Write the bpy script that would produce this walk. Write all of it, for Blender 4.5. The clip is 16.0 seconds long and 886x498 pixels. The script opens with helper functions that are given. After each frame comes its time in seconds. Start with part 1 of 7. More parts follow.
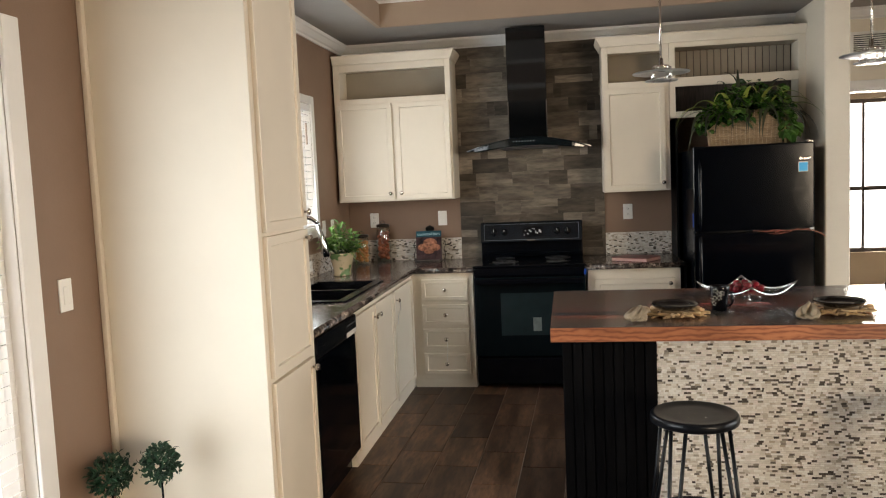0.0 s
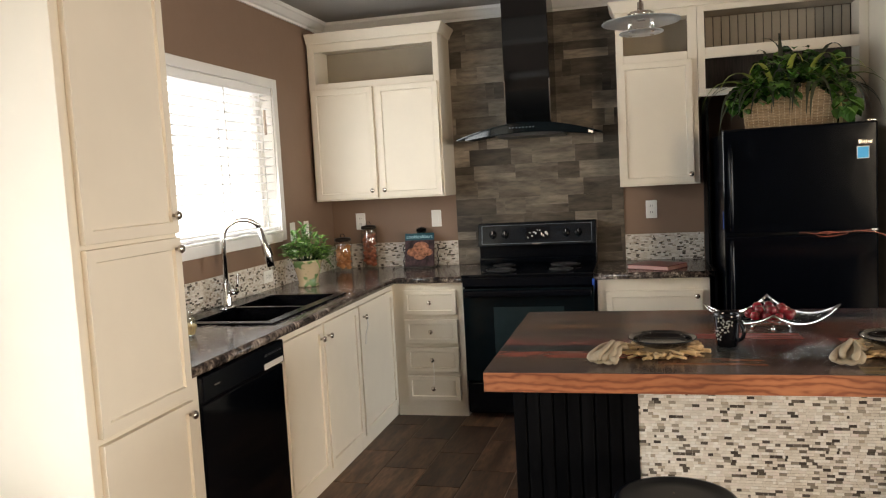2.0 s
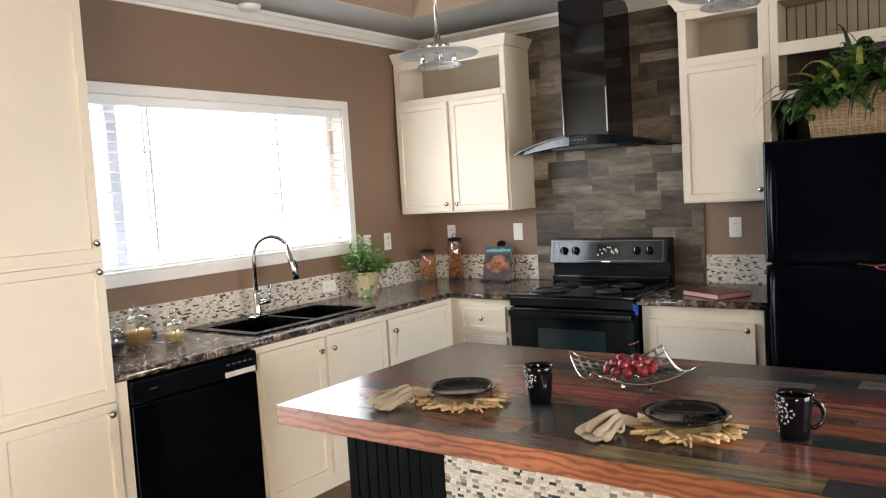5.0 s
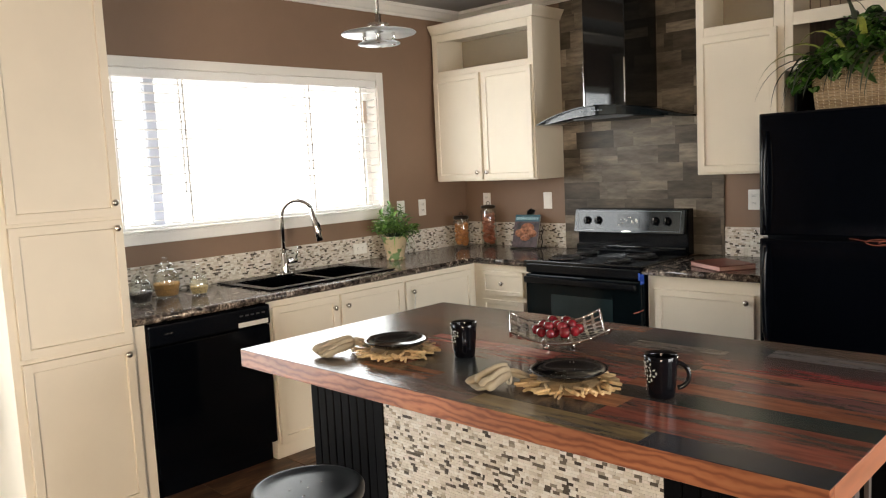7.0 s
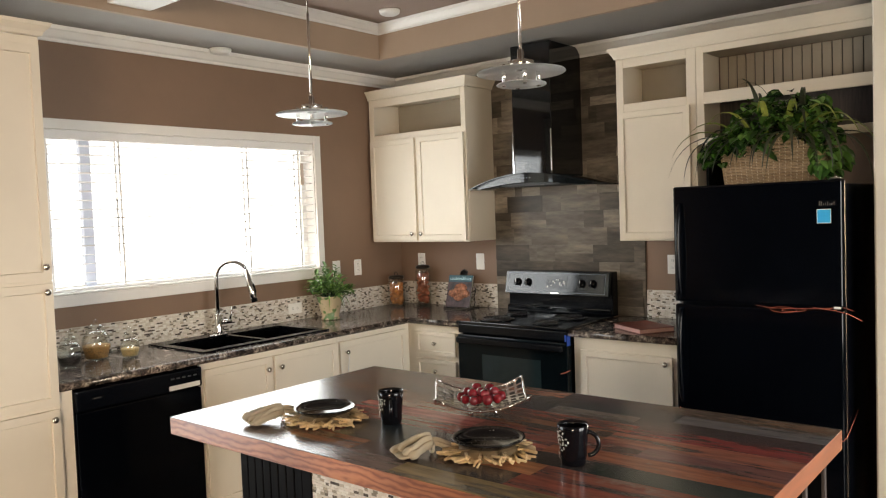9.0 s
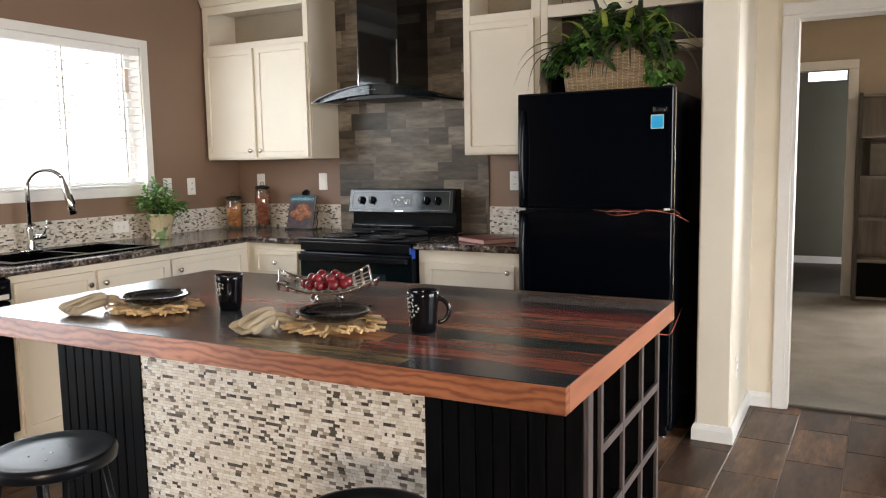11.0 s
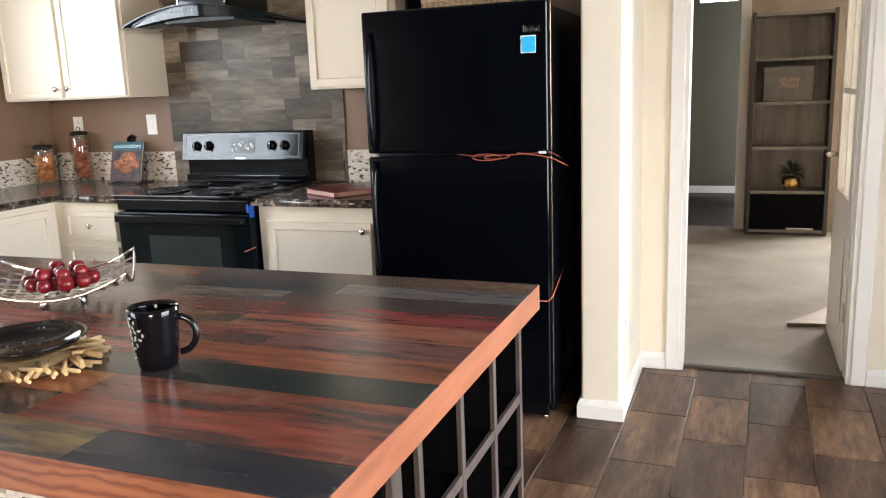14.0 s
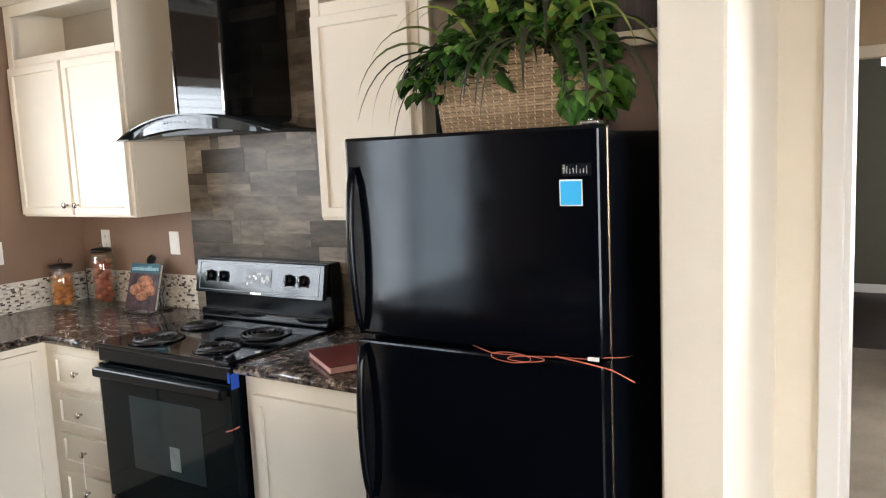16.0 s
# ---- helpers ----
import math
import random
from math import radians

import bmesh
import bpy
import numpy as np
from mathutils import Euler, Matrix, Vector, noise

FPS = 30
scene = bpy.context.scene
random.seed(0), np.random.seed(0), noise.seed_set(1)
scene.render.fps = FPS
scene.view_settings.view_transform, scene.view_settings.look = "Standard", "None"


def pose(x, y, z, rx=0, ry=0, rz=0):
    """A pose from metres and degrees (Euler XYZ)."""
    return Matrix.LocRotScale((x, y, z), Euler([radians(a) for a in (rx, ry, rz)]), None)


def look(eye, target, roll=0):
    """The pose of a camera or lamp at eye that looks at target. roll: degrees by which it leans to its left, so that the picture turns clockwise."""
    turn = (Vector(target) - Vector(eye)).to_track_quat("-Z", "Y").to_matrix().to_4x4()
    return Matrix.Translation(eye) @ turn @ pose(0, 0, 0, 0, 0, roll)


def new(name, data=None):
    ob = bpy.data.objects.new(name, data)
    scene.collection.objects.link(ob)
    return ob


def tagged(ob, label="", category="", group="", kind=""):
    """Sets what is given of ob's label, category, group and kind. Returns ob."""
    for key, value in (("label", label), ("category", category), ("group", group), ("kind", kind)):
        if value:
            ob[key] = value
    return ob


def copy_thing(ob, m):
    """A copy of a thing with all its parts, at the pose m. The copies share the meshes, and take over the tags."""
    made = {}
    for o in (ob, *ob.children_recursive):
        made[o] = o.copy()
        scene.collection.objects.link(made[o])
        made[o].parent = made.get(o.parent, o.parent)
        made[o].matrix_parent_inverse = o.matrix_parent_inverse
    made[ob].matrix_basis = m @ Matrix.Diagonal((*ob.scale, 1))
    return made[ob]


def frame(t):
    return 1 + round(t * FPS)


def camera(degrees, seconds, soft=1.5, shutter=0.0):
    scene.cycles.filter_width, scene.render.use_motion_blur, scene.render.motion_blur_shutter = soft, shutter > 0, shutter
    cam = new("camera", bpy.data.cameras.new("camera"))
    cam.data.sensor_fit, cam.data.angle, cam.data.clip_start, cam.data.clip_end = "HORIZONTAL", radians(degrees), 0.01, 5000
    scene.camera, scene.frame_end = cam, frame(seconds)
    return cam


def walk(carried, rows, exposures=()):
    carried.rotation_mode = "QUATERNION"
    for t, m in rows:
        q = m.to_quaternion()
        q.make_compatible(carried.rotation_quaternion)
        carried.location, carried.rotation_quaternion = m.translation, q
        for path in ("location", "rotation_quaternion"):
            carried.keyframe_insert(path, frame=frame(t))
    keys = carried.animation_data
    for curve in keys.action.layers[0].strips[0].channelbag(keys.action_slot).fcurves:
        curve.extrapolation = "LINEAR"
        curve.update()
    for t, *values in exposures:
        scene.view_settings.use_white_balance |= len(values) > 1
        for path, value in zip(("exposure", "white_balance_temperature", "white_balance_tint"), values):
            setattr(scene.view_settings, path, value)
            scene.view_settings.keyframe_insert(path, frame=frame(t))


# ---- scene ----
cam = camera(59.2, 16.0, soft=1.15)
PATH = [
    (0, (0.841, 0.987, 1.537), (0.523, 2.954, 1.363), -2.5),
    (0.5, (0.84, 1.243, 1.528), (0.412, 3.19, 1.362), -2.6),
    (1, (0.958, 1.476, 1.515), (0.49, 3.414, 1.352), -2.8),
    (1.5, (1.104, 1.696, 1.511), (0.618, 3.629, 1.345), -2.9),
    (2, (1.225, 1.909, 1.497), (0.736, 3.84, 1.323), -3.1),
    (2.5, (1.411, 2.082, 1.494), (0.942, 4.018, 1.312), -3.2),
    (3, (1.647, 2.211, 1.506), (1.147, 4.139, 1.326), -3.2),
    (3.5, (1.865, 2.341, 1.509), (1.237, 4.232, 1.334), -3.4),
    (4, (2.108, 2.445, 1.557), (1.302, 4.268, 1.386), -3.5),
    (4.5, (2.42, 2.499, 1.558), (1.402, 4.214, 1.409), -3.5),
    (4.7, (2.501, 2.521, 1.557), (1.412, 4.192, 1.411), -3.5),
    (7, (3.146, 2.741, 1.53), (1.764, 4.17, 1.313), -2.8),
    (7.5, (3.194, 2.713, 1.557), (1.827, 4.154, 1.32), -2.6),
    (8, (3.218, 2.692, 1.61), (1.885, 4.167, 1.396), -2.4),
    (8.5, (3.223, 2.685, 1.616), (1.919, 4.195, 1.471), -2.2),
    (9, (3.257, 2.687, 1.608), (1.986, 4.228, 1.513), -2.1),
    (9.5, (3.282, 2.692, 1.571), (2.096, 4.301, 1.494), -2.1),
    (11.8, (3.153, 2.75, 1.259), (2.309, 4.543, 0.987), -1.6),
    (12, (3.179, 2.727, 1.241), (2.349, 4.525, 0.968), -2.1),
    (12.5, (3.174, 2.753, 1.219), (2.39, 4.568, 0.912), -2.1),
    (13, (3.148, 2.919, 1.199), (2.396, 4.739, 0.852), -2.1),
    (13.5, (3.13, 3.195, 1.271), (2.403, 5.018, 0.887), -2.2),
    (14, (3.129, 3.467, 1.371), (2.424, 5.295, 0.972), -2.2),
    (14.5, (3.136, 3.776, 1.441), (2.331, 5.562, 1.04), -2.3),
    (15, (3.109, 4.091, 1.508), (2.162, 5.81, 1.119), -2.4),
    (15.5, (3.084, 4.345, 1.575), (2.069, 6.042, 1.275), -2.1),
    (16, (3.112, 4.661, 1.644), (2.045, 6.334, 1.392), -2.6),
]
walk(cam, [(t, look(eye, target, roll)) for t, eye, target, roll in PATH], [(0, -0.68, 7100, 10), (1, -0.60, 7150, 10), (2.2, -0.46, 7200, 10), (3, -0.18, 6750, 10), (4.5, -0.14, 6650, 10), (7, -0.40, 7250, 10), (9.5, -0.50, 7300, 10), (12, -0.24, 6350, 10), (13, -0.14, 6350, 10), (14.5, 0.30, 6550, 10), (16, 0.08, 6550, 10)])

# ---- light ----
XL, YB, CEIL, TRAY = -0.95, 7.265, 2.655, 2.885      # window wall, range wall, ceiling, tray ceiling
XR, YS = 5.4, -3.2                                  # far side wall, wall behind the start
world = bpy.data.worlds.new("sky")
scene.world = world
world.use_nodes = True
sky = world.node_tree.nodes.new("ShaderNodeTexSky")
sky.sky_type, sky.sun_disc, sky.sun_elevation, sky.sun_rotation = "NISHITA", False, radians(40), radians(250)
world.node_tree.nodes["Background"].inputs["Strength"].default_value = 0.1
world.node_tree.links.new(sky.outputs["Color"], world.node_tree.nodes["Background"].inputs["Color"])
sun = new("sun", bpy.data.lights.new("sun", "SUN"))
sun.data.energy, sun.data.angle, sun.data.color = 2.0, radians(0.5), (1, 0.95, 0.88)
sun.matrix_basis = look((0, 0, 9), (3, -2, 6))


def window_light(name, eye, target, w, h, watts, colour=(1, 0.97, 0.93), fan=180):
    """Daylight that comes in through one opening."""
    lamp = new(name, bpy.data.lights.new(name, "AREA"))
    lamp.data.shape, lamp.data.size, lamp.data.size_y = "RECTANGLE", w, h
    lamp.data.energy, lamp.data.color = watts, colour
    lamp.data.spread = radians(fan)
    lamp.matrix_basis = look(eye, target)
    return lamp


window_light("daylight_kitchen", (XL + 0.012, 5.40, 1.68), (0, 5.40, 1.60), 1.94, 0.86, 48, (0.80, 0.90, 1.0))
for y in (1.79, 2.79):
    window_light("daylight_door", (XL + 0.012, y, 1.04), (0, y, 1.0), 0.88, 1.86, 44, (0.70, 0.85, 1.0))
# added fill from an unseen window, turned towards the kitchen
window_light("added_light_living", (XR + 0.25, -1.3, 1.5), (0.6, 4.6, -0.3), 2.1, 1.75, 210, (1, 0.85, 0.68), 105)
window_light("daylight_patio", (XR + 0.5, 4.78, 1.3), (0, 5.1, -0.7), 2.4, 2.1, 135, (0.88, 0.94, 1.0), 110)
window_light("daylight_den", (4.75, 11.45, 1.4), (4.75, 8, 0.6), 1.3, 1.9, 310, (1, 0.95, 0.88))
window_light("daylight_hall", (2.84, 13.9, 2.39), (2.84, 12, 2.39), 0.9, 0.4, 20)


# ---- shape helpers ----
def box(bm, x0, x1, y0, y1, z0, z1, bevel=0.0, seg=1):
    """A box between two corners, with bevelled edges."""
    made = bmesh.ops.create_cube(bm, size=1.0, matrix=Matrix.Translation(((x0 + x1) / 2, (y0 + y1) / 2, (z0 + z1) / 2)) @ Matrix.Diagonal((abs(x1 - x0), abs(y1 - y0), abs(z1 - z0), 1)))
    if bevel:
        edges = list({e for v in made["verts"] for e in v.link_edges})
        bmesh.ops.bevel(bm, geom=edges, offset=bevel, segments=seg, affect="EDGES", profile=0.6)
    return bm


def boxes(*rows, bevel=0.0):
    bm = bmesh.new()
    for row in rows:
        box(bm, *row[:6], bevel=row[6] if len(row) > 6 else bevel)
    return bm


def cube(x0, x1, y0, y1, z0, z1, bevel=0.0, seg=1):
    return box(bmesh.new(), x0, x1, y0, y1, z0, z1, bevel, seg)


def turned(profile, at, seg=24, bm=None, squash=(1, 1)):
    """A solid of revolution about an upright axis: profile rows of radius and height."""
    bm = bm or bmesh.new()
    rings = []
    for r, z in profile:
        if r < 1e-6:
            rings.append([bm.verts.new((at[0], at[1], at[2] + z))])
        else:
            rings.append([bm.verts.new((at[0] + squash[0] * r * math.cos(2 * math.pi * i / seg), at[1] + squash[1] * r * math.sin(2 * math.pi * i / seg), at[2] + z)) for i in range(seg)])
    for a, b in zip(rings, rings[1:]):
        for i in range(seg):
            j = (i + 1) % seg
            if len(a) == 1 and len(b) == 1:
                continue
            if len(a) == 1:
                bm.faces.new((a[0], b[j], b[i]))
            elif len(b) == 1:
                bm.faces.new((a[i], a[j], b[0]))
            else:
                bm.faces.new((a[i], a[j], b[j], b[i]))
    for f in bm.faces:
        f.smooth = True
    return bm


def tube(points, radius, seg=10, bm=None, closed=False):
    """A round rod along a line of points; radius may be a list."""
    bm = bm or bmesh.new()
    pts = [Vector(p) for p in points]
    n = len(pts)
    radii = radius if isinstance(radius, (list, tuple)) else [radius] * n
    rings, side = [], None
    for i, p in enumerate(pts):
        ahead = (pts[(i + 1) % n] - pts[i - 1]) if closed else (pts[min(i + 1, n - 1)] - pts[max(i - 1, 0)])
        ahead.normalize()
        if side is None:
            side = ahead.cross(Vector((0, 0, 1)) if abs(ahead.z) < 0.9 else Vector((1, 0, 0))).normalized()
        side = (side - ahead * side.dot(ahead)).normalized()
        up = ahead.cross(side)
        rings.append([bm.verts.new(p + radii[i] * (math.cos(a) * side + math.sin(a) * up)) for a in (2 * math.pi * k / seg for k in range(seg))])
    pairs = list(zip(rings, rings[1:])) + ([(rings[-1], rings[0])] if closed else [])
    for a, b in pairs:
        for k in range(seg):
            bm.faces.new((a[k], a[(k + 1) % seg], b[(k + 1) % seg], b[k])).smooth = True
    if not closed:
        bm.faces.new(rings[0][::-1])
        bm.faces.new(rings[-1])
    return bm


def swept(profile, path, bm=None, closed=False):
    """A moulding: an outline of (out, up) carried along a level path, out to the left of the way."""
    bm = bm or bmesh.new()
    pts = [Vector(p) for p in path]
    n = len(pts)
    rings = []
    for i, p in enumerate(pts):
        a = (pts[i] - pts[i - 1]).normalized() if i or closed else None
        b = (pts[(i + 1) % n] - pts[i]).normalized() if i < n - 1 or closed else None
        a, b = a or b, b or a
        na, nb = Vector((-a.y, a.x, 0)), Vector((-b.y, b.x, 0))
        out = (na + nb).normalized()
        out /= max(0.3, out.dot(na))
        rings.append([bm.verts.new(p + out * o + Vector((0, 0, u))) for o, u in profile])
    m = len(profile)
    for a, b in list(zip(rings, rings[1:])) + ([(rings[-1], rings[0])] if closed else []):
        for k in range(m):
            bm.faces.new((a[k], a[(k + 1) % m], b[(k + 1) % m], b[k]))
    if not closed:
        bm.faces.new(rings[0])
        bm.faces.new(rings[-1][::-1])
    bmesh.ops.recalc_face_normals(bm, faces=bm.faces)
    return bm


def thing(name, at, label, category, group="", kind=""):
    ob = new(name)
    ob.location = at
    ob.empty_display_size = 0.05
    return tagged(ob, label, category, group, kind)


def root_of(ob):
    while ob.parent:
        ob = ob.parent
    return ob


def part(name, bm, material, parent, label=""):
    """One mesh under a thing or a part; its shape is given in the place's own metres."""
    data = bpy.data.meshes.new(name)
    bm.transform(Matrix.Translation(-root_of(parent).location))
    bm.to_mesh(data)
    bm.free()
    data.materials.append(material)
    ob = new(name, data)
    ob.parent = parent
    return tagged(ob, label)


def solid(name, bm, material, label="", category="", kind="", group=""):
    """One mesh that is a thing, or a piece of the setting, by itself."""
    data = bpy.data.meshes.new(name)
    bm.to_mesh(data)
    bm.free()
    data.materials.append(material)
    return tagged(new(name, data), label, category, group, kind)


# ---- materials ----
def nodes_of(name):
    m = bpy.data.materials.new(name)
    m.use_nodes = True
    return m, m.node_tree.nodes, m.node_tree.links, m.node_tree.nodes["Principled BSDF"]


def noise_at(nodes, links, coords, scale, detail=4.0, rough=0.6):
    n = nodes.new("ShaderNodeTexNoise")
    n.inputs["Scale"].default_value, n.inputs["Detail"].default_value, n.inputs["Roughness"].default_value = scale, detail, rough
    links.new(coords, n.inputs["Vector"])
    return n.outputs["Fac"]


def ramp_of(nodes, links, source, stops):
    r = nodes.new("ShaderNodeValToRGB")
    while len(r.color_ramp.elements) < len(stops):
        r.color_ramp.elements.new(0.5)
    for e, (at, c) in zip(r.color_ramp.elements, stops):
        e.position, e.color = at, (*c, 1)
    links.new(source, r.inputs["Fac"])
    return r.outputs["Color"]


def mixed(nodes, links, a, b, factor, how="MIX"):
    m = nodes.new("ShaderNodeMix")
    m.data_type, m.blend_type = "RGBA", how
    for socket, v in ((m.inputs["Factor"], factor), (m.inputs["A"], a), (m.inputs["B"], b)):
        if isinstance(v, (int, float)):
            socket.default_value = v
        elif isinstance(v, tuple):
            socket.default_value = (*v, 1)
        else:
            links.new(v, socket)
    return m.outputs["Result"]


def bumped(nodes, links, bsdf, height, strength, distance):
    b = nodes.new("ShaderNodeBump")
    b.inputs["Strength"].default_value, b.inputs["Distance"].default_value = strength, distance
    links.new(height, b.inputs["Height"])
    links.new(b.outputs["Normal"], bsdf.inputs["Normal"])


def plain(name, colour, rough=0.5, metal=0.0, vary=0.1, scale=4.0, bump=0.1, fine=180.0, coat=0.0, depth=0.002, shine=0.5):
    """Paint, metal, plastic: a colour with soft large stains and a fine relief."""
    m, nodes, links, bsdf = nodes_of(name)
    co = nodes.new("ShaderNodeTexCoord").outputs["Object"]
    big = noise_at(nodes, links, co, scale)
    dark, light = tuple(c * (1 - vary) for c in colour), tuple(min(1, c * (1 + vary)) for c in colour)
    links.new(ramp_of(nodes, links, big, [(0.3, dark), (0.7, light)]), bsdf.inputs["Base Color"])
    r = nodes.new("ShaderNodeMapRange")
    r.inputs["To Min"].default_value, r.inputs["To Max"].default_value = max(0.0, rough - 0.06), min(1.0, rough + 0.06)
    links.new(noise_at(nodes, links, co, scale * 5), r.inputs["Value"])
    links.new(r.outputs["Result"], bsdf.inputs["Roughness"])
    bsdf.inputs["Metallic"].default_value = metal
    bsdf.inputs["Coat Weight"].default_value, bsdf.inputs["Specular IOR Level"].default_value = coat, shine
    if bump:
        bumped(nodes, links, bsdf, noise_at(nodes, links, co, fine), bump, depth)
    return m


def moved(nodes, links, stretch, per="object"):
    """Coordinates that are shifted at random from piece to piece."""
    co = nodes.new("ShaderNodeTexCoord").outputs["Object"]
    if per == "object":
        shift = nodes.new("ShaderNodeObjectInfo").outputs["Random"]
    else:
        shift = nodes.new("ShaderNodeNewGeometry").outputs["Random Per Island"]
    s = nodes.new("ShaderNodeVectorMath")
    s.operation = "MULTIPLY_ADD"
    combine = nodes.new("ShaderNodeCombineXYZ")
    times = nodes.new("ShaderNodeMath")
    times.operation, times.inputs[1].default_value = "MULTIPLY", 37.0
    links.new(shift, times.inputs[0])
    for k in range(3):
        links.new(times.outputs[0], combine.inputs[k])
    links.new(co, s.inputs[0])
    s.inputs[1].default_value = stretch
    links.new(combine.outputs[0], s.inputs[2])
    return s.outputs[0], shift


def grained(name, stops, stretch, rough=0.4, per="object", tint=False, bump=0.15, knots=0.5, coat=0.0, spread=1.0, shine=0.5):
    """Wood, or tile printed as wood: a colour for each piece, streaks along its length, knots and stains."""
    m, nodes, links, bsdf = nodes_of(name)
    co, shift = moved(nodes, links, stretch, per)
    if tint:
        base = nodes.new("ShaderNodeObjectInfo").outputs["Color"]
    else:
        base = ramp_of(nodes, links, shift, stops)
    streak = noise_at(nodes, links, co, 6.0, 7.0, 0.65)
    cloud = noise_at(nodes, links, co, 1.3, 3.0, 0.5)
    col = mixed(nodes, links, base, ramp_of(nodes, links, streak, [(0.3, (0.35, 0.33, 0.32)), (0.55, (1, 1, 1)), (0.75, (1.5, 1.4, 1.3))]), 0.75 * spread, "MULTIPLY")
    col = mixed(nodes, links, col, ramp_of(nodes, links, cloud, [(0.35, (0.45, 0.43, 0.42)), (0.6, (1.15, 1.12, 1.1))]), knots, "MULTIPLY")
    links.new(col, bsdf.inputs["Base Color"])
    r = nodes.new("ShaderNodeMapRange")
    r.inputs["To Min"].default_value, r.inputs["To Max"].default_value = rough - 0.08, rough + 0.1
    links.new(streak, r.inputs["Value"])
    links.new(r.outputs["Result"], bsdf.inputs["Roughness"])
    bsdf.inputs["Coat Weight"].default_value, bsdf.inputs["Specular IOR Level"].default_value = coat, shine
    bumped(nodes, links, bsdf, streak, bump, 0.002)
    return m


def pieces(name, stops, rough, per, vary=0.15, bump=0.05, scale=60.0):
    """Small tiles whose colour changes from piece to piece."""
    m, nodes, links, bsdf = nodes_of(name)
    co, shift = moved(nodes, links, (1, 1, 1), per)
    r = nodes.new("ShaderNodeValToRGB")
    r.color_ramp.interpolation = "CONSTANT"
    while len(r.color_ramp.elements) < len(stops):
        r.color_ramp.elements.new(0.5)
    for e, (at, c) in zip(r.color_ramp.elements, stops):
        e.position, e.color = at, (*c, 1)
    links.new(shift, r.inputs["Fac"])
    n = noise_at(nodes, links, co, scale)
    col = mixed(nodes, links, r.outputs["Color"], ramp_of(nodes, links, n, [(0.3, (1 - vary,) * 3), (0.7, (1.0, 1.0, 1.0))]), 1.0, "MULTIPLY")
    links.new(col, bsdf.inputs["Base Color"])
    bsdf.inputs["Roughness"].default_value = rough
    bumped(nodes, links, bsdf, n, bump, 0.002)
    return m


def stone(name):
    """Speckled brown laminate with pale flecks and dark veins."""
    m, nodes, links, bsdf = nodes_of(name)
    co = nodes.new("ShaderNodeTexCoord").outputs["Object"]
    a = noise_at(nodes, links, co, 26.0, 8.0, 0.75)
    b = noise_at(nodes, links, co, 7.0, 5.0, 0.6)
    c = noise_at(nodes, links, co, 70.0, 4.0, 0.7)
    col = ramp_of(nodes, links, a, [(0.36, (0.010, 0.009, 0.010)), (0.46, (0.06, 0.047, 0.043)), (0.53, (0.17, 0.135, 0.115)), (0.62, (0.58, 0.51, 0.44))])
    col = mixed(nodes, links, col, ramp_of(nodes, links, b, [(0.4, (0.40, 0.38, 0.38)), (0.62, (1.25, 1.2, 1.15))]), 0.9, "MULTIPLY")
    col = mixed(nodes, links, col, ramp_of(nodes, links, c, [(0.4, (0.5, 0.48, 0.47)), (0.6, (1.1, 1.1, 1.1))]), 0.7, "MULTIPLY")
    links.new(col, bsdf.inputs["Base Color"])
    bsdf.inputs["Roughness"].default_value = 0.16
    bumped(nodes, links, bsdf, c, 0.02, 0.001)
    return m


def glass(name, colour=(1, 1, 1), rough=0.0, ior=1.45):
    m, nodes, links, bsdf = nodes_of(name)
    bsdf.inputs["Base Color"].default_value = (*colour, 1)
    bsdf.inputs["Transmission Weight"].default_value = 1.0
    bsdf.inputs["Roughness"].default_value = rough
    bsdf.inputs["IOR"].default_value = ior
    return m


def carpet_of(name):
    m, nodes, links, bsdf = nodes_of(name)
    co = nodes.new("ShaderNodeTexCoord").outputs["Object"]
    a, b = noise_at(nodes, links, co, 220.0, 3.0, 0.7), noise_at(nodes, links, co, 2.5, 3.0, 0.5)
    col = ramp_of(nodes, links, a, [(0.3, (0.19, 0.165, 0.14)), (0.7, (0.35, 0.32, 0.28))])
    links.new(mixed(nodes, links, col, ramp_of(nodes, links, b, [(0.35, (0.75, 0.75, 0.75)), (0.65, (1.05, 1.05, 1.05))]), 1.0, "MULTIPLY"), bsdf.inputs["Base Color"])
    bsdf.inputs["Roughness"].default_value = 0.95
    bumped(nodes, links, bsdf, a, 0.6, 0.01)
    return m


WALL = plain("taupe_wall_paint", (0.225, 0.142, 0.096), 0.55, vary=0.04, bump=0.18, fine=110, depth=0.003)
CREAM_WALL = plain("cream_wall_paint", (0.78, 0.705, 0.585), 0.55, vary=0.03, bump=0.18, fine=110, depth=0.003)
# a white ceiling in dark grey: its weak light is put into the colour
DIMMED_CEILING = plain("dimmed_ceiling_paint", (0.28, 0.26, 0.24), 0.8, vary=0.03, bump=0.25, fine=90, depth=0.004)
TRAY_SIDE = plain("tray_side_paint", (0.36, 0.265, 0.195), 0.7, vary=0.03, bump=0.15, fine=110)
TRAY_TOP = plain("tray_top_paint", (0.30, 0.22, 0.18), 0.75, vary=0.04, bump=0.2, fine=90)
OLIVE = plain("olive_wall_paint", (0.105, 0.100, 0.072), 0.7, vary=0.04, bump=0.15, fine=110)
DEN_WALL = plain("beige_den_paint", (0.45, 0.37, 0.28), 0.65, vary=0.04, bump=0.15, fine=110)
TRIM = plain("white_trim", (0.80, 0.78, 0.75), 0.35, vary=0.03, bump=0.03)
